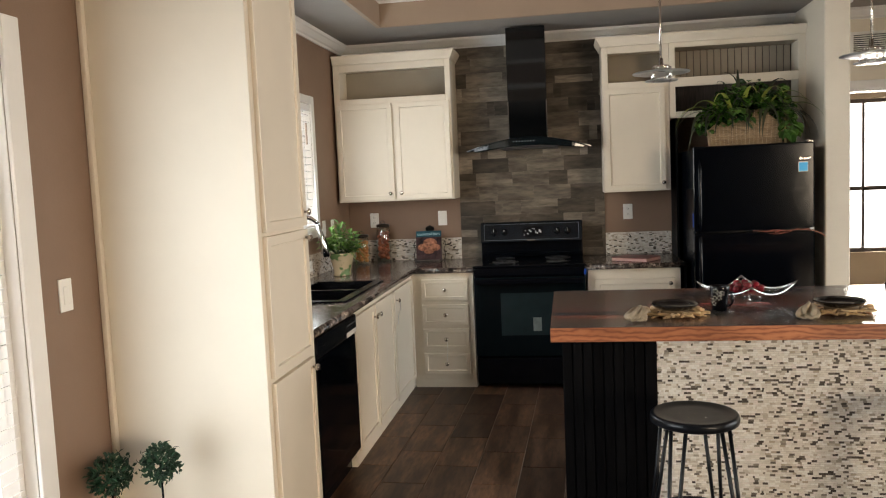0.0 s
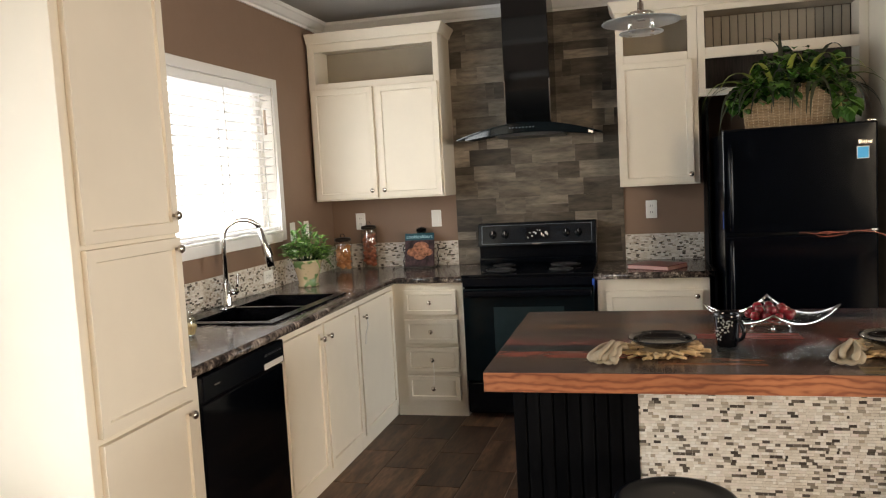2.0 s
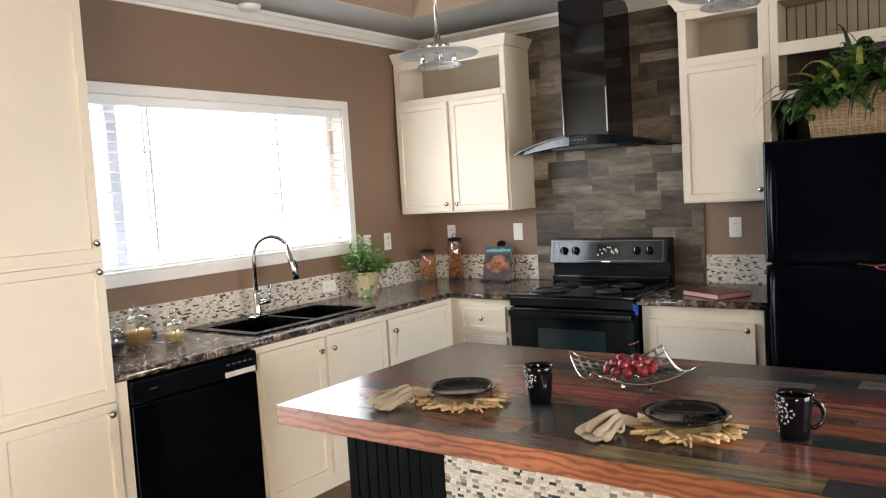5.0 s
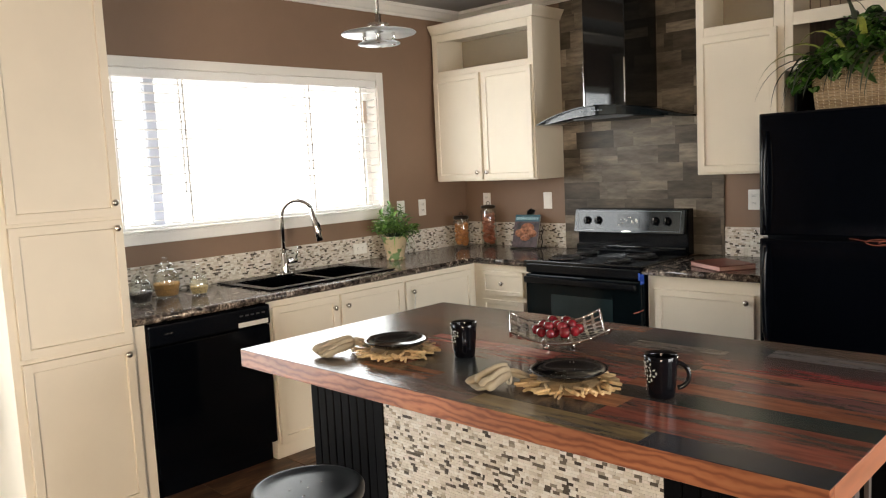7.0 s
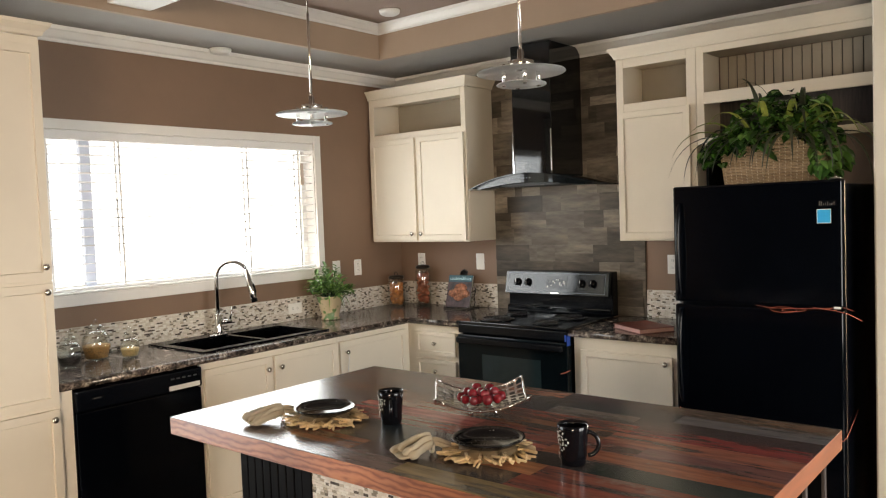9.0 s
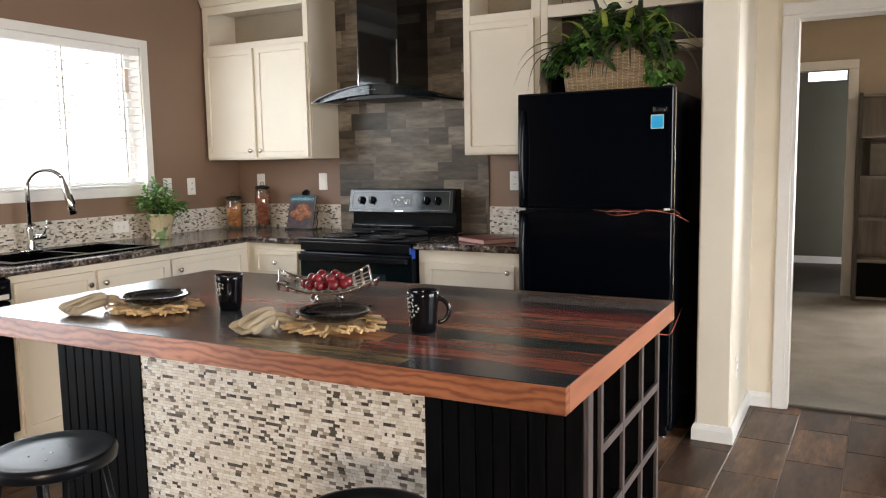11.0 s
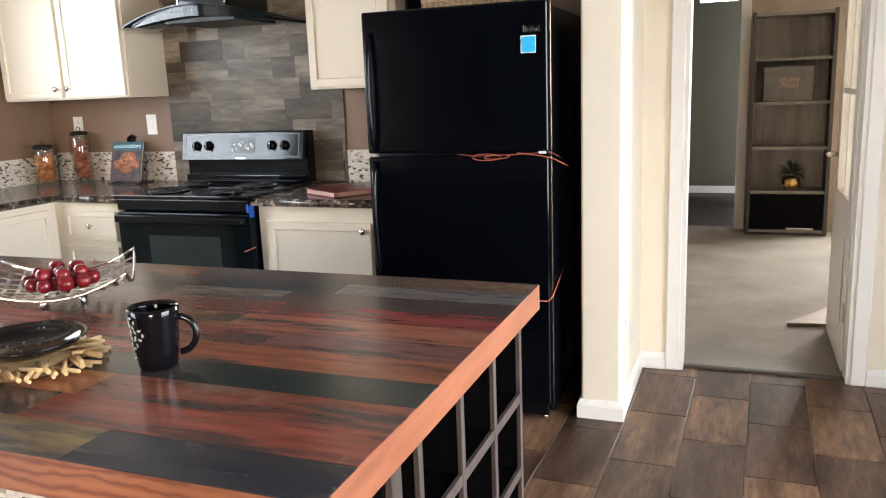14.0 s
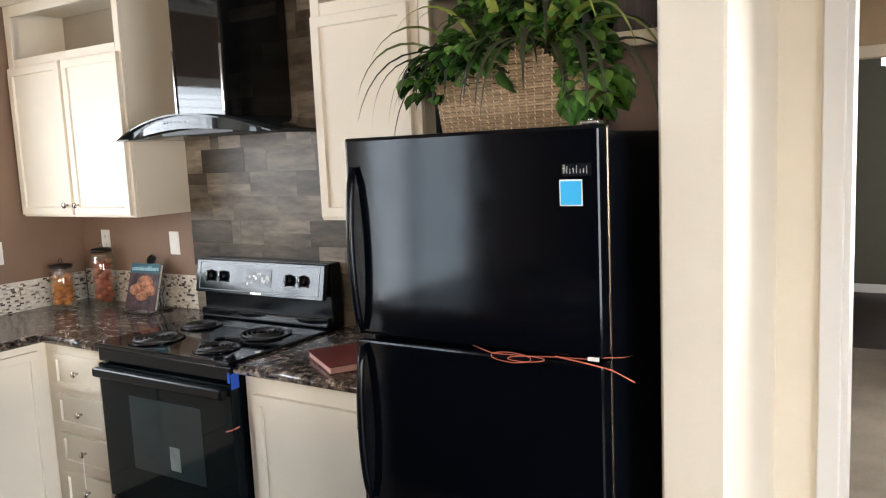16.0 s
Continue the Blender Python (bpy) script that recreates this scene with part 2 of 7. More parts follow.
CABINET = plain("cream_cabinet_paint", (0.76, 0.685, 0.57), 0.5, vary=0.035, scale=2.5, bump=0.05, fine=60, shine=0.3)
# the cabinet cream darkened: shade of the open insides put into the colour
CABINET_IN_SHADE = plain("cabinet_inside_shaded", (0.38, 0.33, 0.26), 0.55, vary=0.05, bump=0.05)
STONE = stone("granite_laminate")
BLACK = plain("black_appliance", (0.002, 0.0028, 0.0048), 0.22, vary=0.1, bump=0.0, shine=0.22)
BLACK_GLOSS = plain("black_gloss", (0.002, 0.0028, 0.0045), 0.06, vary=0.1, bump=0.0, shine=0.34)
BLACK_SATIN = plain("black_satin_door", (0.0014, 0.002, 0.0035), 0.10, vary=0.1, bump=0.0, shine=0.23)
BLACK_PANEL = plain("black_control_panel", (0.006, 0.010, 0.015), 0.10, vary=0.1, bump=0.0, shine=0.45)
BLACK_METAL = plain("black_stool_paint", (0.004, 0.005, 0.007), 0.3, vary=0.15, bump=0.05, shine=0.25)
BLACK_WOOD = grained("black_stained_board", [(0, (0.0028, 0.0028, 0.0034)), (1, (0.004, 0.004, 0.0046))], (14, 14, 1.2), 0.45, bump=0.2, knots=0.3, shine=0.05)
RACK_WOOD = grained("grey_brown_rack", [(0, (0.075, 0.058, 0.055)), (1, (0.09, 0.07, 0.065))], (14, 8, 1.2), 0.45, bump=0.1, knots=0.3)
CHROME = plain("brushed_chrome", (0.68, 0.67, 0.66), 0.12, metal=1.0, vary=0.05, bump=0.0)
NICKEL = plain("nickel", (0.62, 0.58, 0.53), 0.25, metal=1.0, vary=0.05, bump=0.0)
WHITE_PLASTIC = plain("white_plastic", (0.80, 0.78, 0.74), 0.35, vary=0.02, bump=0.0)
GLASS = glass("clear_glass")
FROST = glass("frosted_glass", (0.95, 0.96, 0.95), 0.35)
PANE = glass("window_pane", ior=1.05)


def thin_glass(name, gloss=0.07):
    """Clear blown glass, thin enough to let light straight through."""
    m, nodes, links, bsdf = nodes_of(name)
    clear, shiny, mix = nodes.new("ShaderNodeBsdfTransparent"), nodes.new("ShaderNodeBsdfGlossy"), nodes.new("ShaderNodeMixShader")
    clear.inputs["Color"].default_value = (0.96, 0.97, 0.96, 1)
    shiny.inputs["Roughness"].default_value = 0.04
    mix.inputs["Fac"].default_value = gloss
    links.new(clear.outputs[0], mix.inputs[1])
    links.new(shiny.outputs[0], mix.inputs[2])
    links.new(mix.outputs[0], nodes["Material Output"].inputs["Surface"])
    return m


JAR_GLASS = thin_glass("jar_glass", 0.13)
CARPET = carpet_of("beige_carpet")
GROUT = plain("grout", (0.36, 0.31, 0.265), 0.9, vary=0.15, bump=0.3, fine=260)
PALE_GROUT = plain("pale_grout", (0.62, 0.57, 0.49), 0.9, vary=0.1, bump=0.2, fine=300)
DARK_GROUT = plain("tile_grout", (0.12, 0.10, 0.08), 0.9, vary=0.1, bump=0.2, fine=300)
FLOOR_TILE = grained("wood_look_floor_tile", [(0, (0.072, 0.044, 0.031)), (0.5, (0.110, 0.065, 0.043)), (0.8, (0.165, 0.095, 0.059)), (1, (0.215, 0.124, 0.075))], (9, 1.6, 1), 0.38, bump=0.15, knots=1.0, spread=1.3, shine=0.28)
FLOOR_TILE_FAR = grained("wood_look_floor_tile_far", [(0, (0.072, 0.044, 0.031)), (0.5, (0.110, 0.065, 0.043)), (0.8, (0.165, 0.095, 0.059)), (1, (0.215, 0.124, 0.075))], (9, 1.6, 1), 0.38, per="island", bump=0.15, knots=1.0, spread=1.3, shine=0.28)
WALL_TILE = grained("wood_look_wall_tile", [(0, (0.080, 0.067, 0.053)), (0.45, (0.142, 0.120, 0.094)), (0.8, (0.235, 0.203, 0.163)), (1, (0.40, 0.352, 0.29))], (1.5, 1, 6.5), 0.42, bump=0.06, knots=0.9, spread=0.95, shine=0.25)


def reclaimed(name):
    """Old painted boards: each plank's own colour under long grain, worn dark patches, knots and pale scuffs."""
    m, nodes, links, bsdf = nodes_of(name)
    co, shift = moved(nodes, links, (1.0, 1.0, 1.0))
    flow = nodes.new("ShaderNodeMapping")
    flow.inputs["Scale"].default_value = (1.3, 9.0, 4.0)
    links.new(co, flow.inputs["Vector"])
    along = flow.outputs["Vector"]
    grain, patch, wear = noise_at(nodes, links, along, 6.0, 6.0, 0.6), noise_at(nodes, links, along, 2.2, 5.0, 0.65), noise_at(nodes, links, co, 5.0, 6.0, 0.7)
    col = nodes.new("ShaderNodeObjectInfo").outputs["Color"]
    col = mixed(nodes, links, col, ramp_of(nodes, links, grain, [(0.3, (0.55, 0.52, 0.5)), (0.55, (1.0, 1.0, 1.0)), (0.72, (1.3, 1.22, 1.15))]), 0.8, "MULTIPLY")
    col = mixed(nodes, links, col, (0.040, 0.036, 0.036), ramp_of(nodes, links, patch, [(0.49, (0, 0, 0)), (0.62, (0.85, 0.85, 0.85))]))
    col = mixed(nodes, links, col, (0.20, 0.135, 0.10), ramp_of(nodes, links, patch, [(0.30, (0.5, 0.5, 0.5)), (0.40, (0, 0, 0))]))
    col = mixed(nodes, links, col, (0.26, 0.23, 0.20), ramp_of(nodes, links, wear, [(0.60, (0, 0, 0)), (0.72, (0.45, 0.45, 0.45))]))
    links.new(col, bsdf.inputs["Base Color"])
    r = nodes.new("ShaderNodeMapRange")
    r.inputs["To Min"].default_value, r.inputs["To Max"].default_value = 0.16, 0.30
    links.new(patch, r.inputs["Value"])
    links.new(r.outputs["Result"], bsdf.inputs["Roughness"])
    bsdf.inputs["Specular IOR Level"].default_value = 0.42
    bumped(nodes, links, bsdf, grain, 0.015, 0.002)
    return m


TOP_PLANK = reclaimed("reclaimed_plank")


def wavy_wood(name):
    """Flat-sawn softwood: long wavy bands of dark grain on orange, with soft pale stretches."""
    m, nodes, links, bsdf = nodes_of(name)
    co, shift = moved(nodes, links, (1.0, 1.0, 3.2))
    wave = nodes.new("ShaderNodeTexWave")
    wave.wave_type, wave.bands_direction = "BANDS", "Z"
    for key, v in (("Scale", 5.0), ("Distortion", 11.0), ("Detail", 3.0), ("Detail Scale", 1.1), ("Detail Roughness", 0.6)):
        wave.inputs[key].default_value = v
    links.new(co, wave.inputs["Vector"])
    soft = noise_at(nodes, links, co, 2.2, 3.0, 0.5)
    col = ramp_of(nodes, links, wave.outputs["Fac"], [(0.0, (0.22, 0.068, 0.032)), (0.3, (0.33, 0.112, 0.052)), (1.0, (0.43, 0.165, 0.078))])
    col = mixed(nodes, links, col, ramp_of(nodes, links, soft, [(0.35, (0.5, 0.45, 0.42)), (0.65, (1.15, 1.15, 1.1))]), 0.8, "MULTIPLY")
    links.new(col, bsdf.inputs["Base Color"])
    bsdf.inputs["Roughness"].default_value = 0.36
    bumped(nodes, links, bsdf, wave.outputs["Fac"], 0.05, 0.002)
    return m


EDGE_WOOD = wavy_wood("orange_wood_edge")
END_WOOD = grained("pale_orange_end_board", [(0, (0.33, 0.118, 0.060)), (1, (0.36, 0.132, 0.068))], (8, 1.2, 9), 0.4, bump=0.06, knots=0.35, spread=0.5)
PALE_STOPS = [(0.0, (0.74, 0.68, 0.60)), (0.25, (0.68, 0.62, 0.54)), (0.45, (0.79, 0.75, 0.69)), (0.70, (0.64, 0.575, 0.49)), (0.84, (0.73, 0.65, 0.59)), (0.93, (0.52, 0.455, 0.38))]
MID_STOPS = [(0.0, (0.36, 0.31, 0.25)), (0.35, (0.27, 0.235, 0.19)), (0.7, (0.44, 0.37, 0.29))]
DARK_STOPS = [(0.0, (0.10, 0.083, 0.068)), (0.4, (0.16, 0.135, 0.11)), (0.75, (0.07, 0.058, 0.05))]
MOSAIC = [pieces("mosaic_piece", stops, 0.24, "object") for stops in (PALE_STOPS, MID_STOPS, DARK_STOPS)]
MOSAIC_FAR = [pieces("mosaic_pieces", stops, 0.24, "island") for stops in (PALE_STOPS, MID_STOPS, DARK_STOPS)]
# glow of the added sheets that stand in for daylight outside the openings
GLOW, nodes, links, bsdf = nodes_of("backdrop_glow")
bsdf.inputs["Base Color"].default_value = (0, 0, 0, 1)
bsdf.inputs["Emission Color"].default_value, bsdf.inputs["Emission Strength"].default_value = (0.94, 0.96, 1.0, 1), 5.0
BLIND = plain("white_blind_slat", (0.86, 0.85, 0.84), 0.45, vary=0.02, bump=0.0)

# ---- the shell ----
D = 0.14                                              # wall thickness
WIN = (4.42, 6.385, 1.235, 2.12)                     # kitchen window: y, y, z, z
DOOR = (1.25, 3.29, 0.02, 2.05)                       # glazed entry door
solid("wall_west", boxes((XL - D, XL, YS - D, DOOR[0], 0, 3.1), (XL - D, XL, DOOR[1], WIN[0], 0, 3.1), (XL - D, XL, WIN[1], YB + D, 0, 3.1),
                         (XL - D, XL, DOOR[0], DOOR[1], DOOR[3], 3.1), (XL - D, XL, WIN[0], WIN[1], 0, WIN[2]), (XL - D, XL, WIN[0], WIN[1], WIN[3], 3.1),
                         (XL - D, XL, DOOR[0], DOOR[1], -0.1, DOOR[2])), WALL, "taupe painted wall with window and door openings", "wall", "structure")
solid("wall_north", cube(XL, 2.54, YB, YB + D, 0, 3.1), WALL, "taupe painted wall behind the range", "wall", "structure")
OX0, OX1, OZ, DY = 2.885, 3.625, 2.075, 7.21          # the doorway to the next room
solid("wall_door", boxes((2.70, OX0, DY, DY + 0.12, 0, 3.1), (OX1, XR, DY, DY + 0.12, 0, 3.1), (OX0, OX1, DY, DY + 0.12, OZ, 3.1)), CREAM_WALL, "cream painted wall with a doorway", "wall", "structure")
solid("wall_wing", cube(2.54, 2.70, 6.54, DY + 0.12, 0, 3.1, 0.008), CREAM_WALL, "cream painted wing wall beside the refrigerator", "wall", "structure")
solid("wall_east", boxes((XR, XR + D, YS, -2.4, 0, 3.1), (XR, XR + D, -0.2, 3.6, 0, 3.1), (XR, XR + D, -2.4, -0.2, 0, 0.5), (XR, XR + D, -2.4, -0.2, 2.3, 3.1), (XR, XR + D, 5.95, DY + 0.12, 0, 3.1), (XR, XR + D, 3.6, 5.95, 2.15, 3.1), (XR, XR + D, 3.6, 5.95, 0, 0.08)), WALL, "taupe painted wall with two wide windows", "wall", "structure")
# unseen closing wall; dark colour chosen to dim reflections and bounced light
solid("wall_south", cube(XL, XR + D, YS - D, YS, 0, 3.1), OLIVE, "unseen closing wall, coloured dark to keep reflections dim", "wall", "structure")
TX0, TX1, TY0, TY1 = -0.45, 3.3, 1.2, 6.575            # the raised part of the ceiling
solid("ceiling", boxes((XL - D, TX0 - 0.03, YS - D, YB + D, CEIL, CEIL + 0.1), (TX1 + 0.03, XR + D, YS - D, YB + D, CEIL, CEIL + 0.1), (TX0 - 0.03, TX1 + 0.03, TY1 + 0.03, YB + D, CEIL, CEIL + 0.1), (TX0 - 0.03, TX1 + 0.03, YS - D, TY0 - 0.03, CEIL, CEIL + 0.1)), DIMMED_CEILING, "white textured ceiling, its weak light put into a grey colour", "ceiling", "structure")
for row in ((TX0 - 0.03, TX0, TY0 - 0.03, TY1 + 0.03, CEIL, TRAY), (TX1, TX1 + 0.03, TY0 - 0.03, TY1 + 0.03, CEIL, TRAY), (TX0, TX1, TY1, TY1 + 0.03, CEIL, TRAY), (TX0, TX1, TY0 - 0.03, TY0, CEIL, TRAY)):
    solid("ceiling_tray_side", cube(*row), TRAY_SIDE, "beige side of the raised ceiling", "ceiling", "structure")
solid("ceiling_tray_top", cube(TX0 - 0.05, TX1 + 0.05, TY0 - 0.05, TY1 + 0.05, TRAY, TRAY + 0.08), TRAY_TOP, "taupe top of the raised ceiling", "ceiling", "structure")
CROWN = [(0, 0), (0.012, 0), (0.016, 0.014), (0.03, 0.022), (0.058, 0.05), (0.068, 0.056), (0.075, 0.075), (0, 0.075)]
solid("crown_trim", swept([(-o, u) for o, u in CROWN][::-1], [(XL, YS, CEIL - 0.0755), (XL, YB, CEIL - 0.0755), (2.54, YB, CEIL - 0.0755)]), TRIM, "white crown moulding", "trim", "structure")
solid("crown_trim_door", swept([(-o, u) for o, u in CROWN][::-1], [(2.70, 6.54, CEIL - 0.0755), (2.70, DY, CEIL - 0.0755), (XR, DY, CEIL - 0.0755)]), TRIM, "white crown moulding", "trim", "structure")
solid("tray_trim", swept([(o * 0.7, u * 0.85) for o, u in CROWN], [(TX0, TY0, TRAY - 0.066), (TX1, TY0, TRAY - 0.066), (TX1, TY1, TRAY - 0.066), (TX0, TY1, TRAY - 0.066)], closed=True), TRIM, "white moulding of the raised ceiling", "trim", "structure")
BASE = [(0, 0), (0.016, 0), (0.016, 0.055), (0.011, 0.068), (0.006, 0.078), (0, 0.08)]
solid("baseboard_wing", swept([(-o, u) for o, u in BASE][::-1], [(2.54, 7.2, 0.002), (2.54, 6.54, 0.002), (2.70, 6.54, 0.002), (2.70, DY, 0.002), (OX0 - 0.063, DY, 0.002)]), TRIM, "white baseboard", "baseboard", "structure")
solid("baseboard_door", swept([(-o, u) for o, u in BASE][::-1], [(OX1 + 0.063, DY, 0.002), (XR, DY, 0.002)]), TRIM, "white baseboard", "baseboard", "structure")
solid("baseboard_west", swept([(-o, u) for o, u in BASE][::-1], [(XL, 3.38, 0.002), (XL, 3.74, 0.002)]), TRIM, "white baseboard", "baseboard", "structure")
solid("floor", cube(XL - D, XR + D, YS - D, DY + 0.06, -0.1, -0.004), GROUT, "brown wood-look floor tiles with pale joints", "floor", "structure")
solid("ground", cube(-60, 60, -60, 70, -0.5, -0.3), plain("outdoor_ground", (0.30, 0.26, 0.2), 0.9, vary=0.2), "pale bare ground outside", "ground", "structure")
solid("backdrop", cube(-2.65, -2.6, 0.0, 10.5, -0.3, 4.0), GLOW, "glowing sheet standing in for the bright outdoors", "backdrop", "structure")
# the next room
FY = 11.12
solid("backdrop_hall", cube(1.8, 3.9, 14.6, 14.65, 0.5, 4.5), GLOW, "glowing sheet standing in for the bright outdoors", "backdrop", "structure")
solid("backdrop_den", cube(3.4, 8.5, 12.6, 12.65, -0.3, 4.0), GLOW, "glowing sheet standing in for the bright outdoors", "backdrop", "structure")
solid("carpet", cube(1.2, 6.2, DY + 0.06, FY + 0.1, -0.1, 0.006), CARPET, "beige carpet of the next room", "floor", "structure")
solid("wall_den_north", boxes((1.2, 2.35, FY, FY + D, 0, 3.0), (3.09, 4.12, FY, FY + D, 0, 3.0), (2.35, 3.09, FY, FY + D, 2.16, 3.0), (4.12, 5.4, FY, FY + D, 0, 0.45), (4.12, 5.4, FY, FY + D, 2.3, 3.0), (5.4, 6.2, FY, FY + D, 0, 3.0)), DEN_WALL, "beige wall of the next room", "wall", "structure")
solid("wall_den_west", cube(1.2 - D, 1.2, YB + D, FY + D, 0, 3.0), DEN_WALL, "beige wall of the next room", "wall", "structure")
solid("wall_den_east", cube(6.2, 6.2 + D, DY, FY + D, 0, 3.0), DEN_WALL, "beige wall of the next room", "wall", "structure")
solid("wall_den_south", boxes((1.2, 2.54, YB + D + 0.002, YB + D + 0.05, 0, 3.0), (XR + D, 6.2, DY, DY + 0.12, 0, 3.0)), DEN_WALL, "beige wall of the next room", "wall", "structure")
solid("ceiling_den", cube(1.1, 6.4, DY + 0.12, FY + D, 2.7, 2.8), DIMMED_CEILING, "white ceiling of the next room, dimmed in its colour", "ceiling", "structure")
solid("hall_floor", cube(1.6, 3.9, FY + 0.1, 13.9, -0.1, 0.0), plain("dark_hall_floor", (0.045, 0.032, 0.026), 0.5, vary=0.2), "dark floor of the hall", "floor", "structure")
solid("wall_hall", boxes((1.6, 2.61, 13.6, 13.74, 0, 2.6), (3.04, 3.9, 13.6, 13.74, 0, 2.6), (2.61, 3.04, 13.6, 13.74, 0, 2.27), (2.61, 3.04, 13.6, 13.74, 2.47, 2.6), (1.5, 1.6, FY + D, 13.74, 0, 2.6), (3.9, 4.0, FY + D, 13.74, 0, 2.6)), OLIVE, "dark olive wall of the hall with a small high window", "wall", "structure")
solid("ceiling_hall", cube(1.5, 4.0, FY + D, 13.74, 2.6, 2.7), DIMMED_CEILING, "white ceiling of the hall, dimmed in its colour", "ceiling", "structure")
solid("baseboard_hall", cube(1.6, 3.9, 13.585, 13.598, 0.002, 0.09), TRIM, "white baseboard", "baseboard", "structure")


def casing(name, x0, x1, y, z1, w=0.082, facing=-1, label="white door casing"):
    """Trim round a doorway in a wall along x, standing off its face."""
    y0, y1 = (y - 0.018, y - 0.001) if facing < 0 else (y + 0.001, y + 0.018)
    bm = boxes((x0 - w, x0, y0, y1, 0.002, z1, 0.004), (x1, x1 + w, y0, y1, 0.002, z1, 0.004), (x0 - w, x1 + w, y0, y1, z1 + 0.001, z1 + w, 0.004))
    return solid(name, bm, TRIM, label, "trim", "structure")


casing("door_casing", OX0, OX1, DY, OZ, 0.062)
solid("door_jamb", boxes((OX0 - 0.001, OX0 + 0.018, DY - 0.006, DY + 0.125, 0.002, OZ), (OX1 - 0.018, OX1 + 0.001, DY - 0.006, DY + 0.125, 0.002, OZ), (OX0 + 0.018, OX1 - 0.018, DY - 0.006, DY + 0.125, OZ - 0.018, OZ + 0.001)), TRIM, "white door jamb", "trim", "structure")
casing("den_casing", 2.35, 3.09, FY, 2.16, 0.085)
solid("threshold", cube(OX0 + 0.02, OX1 - 0.02, DY + 0.045, DY + 0.075, -0.003, 0.012, 0.004), plain("dark_threshold", (0.06, 0.05, 0.04), 0.6), "dark carpet strip in the doorway", "trim", "structure")

# ---- cabinets ----
def knob(parent, at, way):
    """A round metal knob that sticks out along way."""
    bm = turned([(0.0, 0), (0.006, 0), (0.005, 0.012), (0.013, 0.016), (0.0155, 0.022), (0.012, 0.028), (0, 0.03)], (0, 0, 0), 14)
    turn = Vector((0, 0, 1)).rotation_difference(Vector(way)).to_matrix().to_4x4()
    bm.transform(Matrix.Translation(at) @ turn)
    return part("knob", bm, NICKEL, parent, "small round nickel knob")


def door_panel(parent, name, axis, face, a0, a1, z0, z1, sign, rail=0.052, thick=0.02):
    """A framed door with a sunk panel, in one piece. axis x: it lies along x and faces -y; axis y: it lies along y and faces +x."""
    bm = bmesh.new()
    box(bm, 0, a1 - a0, 0.001, thick, z0, z1)
    front = max(bm.faces, key=lambda f: f.calc_center_median().y)
    bmesh.ops.inset_region(bm, faces=[front], thickness=0.002, depth=0.0)
    rim = [e for e in bm.edges if all(abs(v.co.y - thick) < 1e-6 and (v.co.x < 1e-6 or v.co.x > a1 - a0 - 1e-6 or v.co.z < z0 + 1e-6 or v.co.z > z1 - 1e-6) for v in e.verts)]
    bmesh.ops.translate(bm, verts=list({v for e in rim for v in e.verts}), vec=(0, -0.002, 0))
    bmesh.ops.inset_region(bm, faces=[front], thickness=rail - 0.002, depth=0.0)
    bmesh.ops.inset_region(bm, faces=[front], thickness=0.006, depth=-0.009)
    if axis == "x":
        bm.transform(Matrix(((1, 0, 0, a0), (0, sign, 0, face), (0, 0, 1, 0), (0, 0, 0, 1))))
    else:
        bm.transform(Matrix(((0, sign, 0, face), (1, 0, 0, a0), (0, 0, 1, 0), (0, 0, 0, 1))))
    bmesh.ops.recalc_face_normals(bm, faces=bm.faces)
    return part(name, bm, CABINET, parent)


# tall pantry, its doors to the east
PX, PY0, PY1 = -0.30, 3.745, 4.255
pantry = thing("pantry_cabinet", (-0.62, 4.0, 0), "tall cream painted pantry cabinet with three stacked doors", "cabinet")
part("body", boxes((XL + 0.002, PX, PY0, PY1, 0.002, 2.44, 0.002)), CABINET, pantry)
for z0, z1, kz in ((0.06, 0.79, 0.75), (0.81, 1.355, 1.318), (1.37, 2.40, 1.43)):
    d = door_panel(pantry, "door", "y", PX, PY0 + 0.035, PY1 - 0.008, z0, z1, 1)
    knob(d, (PX + 0.021, 4.213, kz), (1, 0, 0))
part("crown", swept([(0, 0), (0.012, 0.006), (0.018, 0.02), (0.04, 0.045), (0.045, 0.06), (0, 0.06)], [(XL + 0.003, PY1 + 0.0005, 2.4405), (PX + 0.0005, PY1 + 0.0005, 2.4405), (PX + 0.0005, PY0 - 0.0005, 2.4405), (XL + 0.003, PY0 - 0.0005, 2.4405)]), CABINET, pantry)
solid("corner_trim", cube(XL + 0.001, XL + 0.022, 3.718, 3.743, 0.085, 2.58, 0.006, 2), CABINET, "cream corner strip beside the pantry", "trim", "structure")

# base cabinets along the window wall
FX = -0.322
sink_base = thing("base_cabinet", (-0.62, 5.47, 0), "cream painted sink cabinet with two framed doors", "cabinet")
part("body", boxes((XL + 0.002, FX, 4.988, 5.956, 0.07, 0.70, 0.001), (FX - 0.02, FX, 4.988, 5.956, 0.70, 0.861)), CABINET, sink_base)
part("toe_kick", cube(XL + 0.01, FX - 0.006, 4.99, 5.954, 0.002, 0.069), CABINET, sink_base)
for a0, a1, ky in ((5.005, 5.44, 5.404), (5.462, 5.945, 5.497)):
    d = door_panel(sink_base, "door", "y", FX, a0, a1, 0.085, 0.825, 1)
    knob(d, (FX + 0.021, ky, 0.758), (1, 0, 0))
corner_base = thing("base_cabinet", (-0.62, 6.6, 0), "cream painted corner cabinet with one framed door", "cabinet")
part("body", boxes((XL + 0.002, FX, 5.958, YB - 0.002, 0.07, 0.861, 0.001)), CABINET, corner_base)
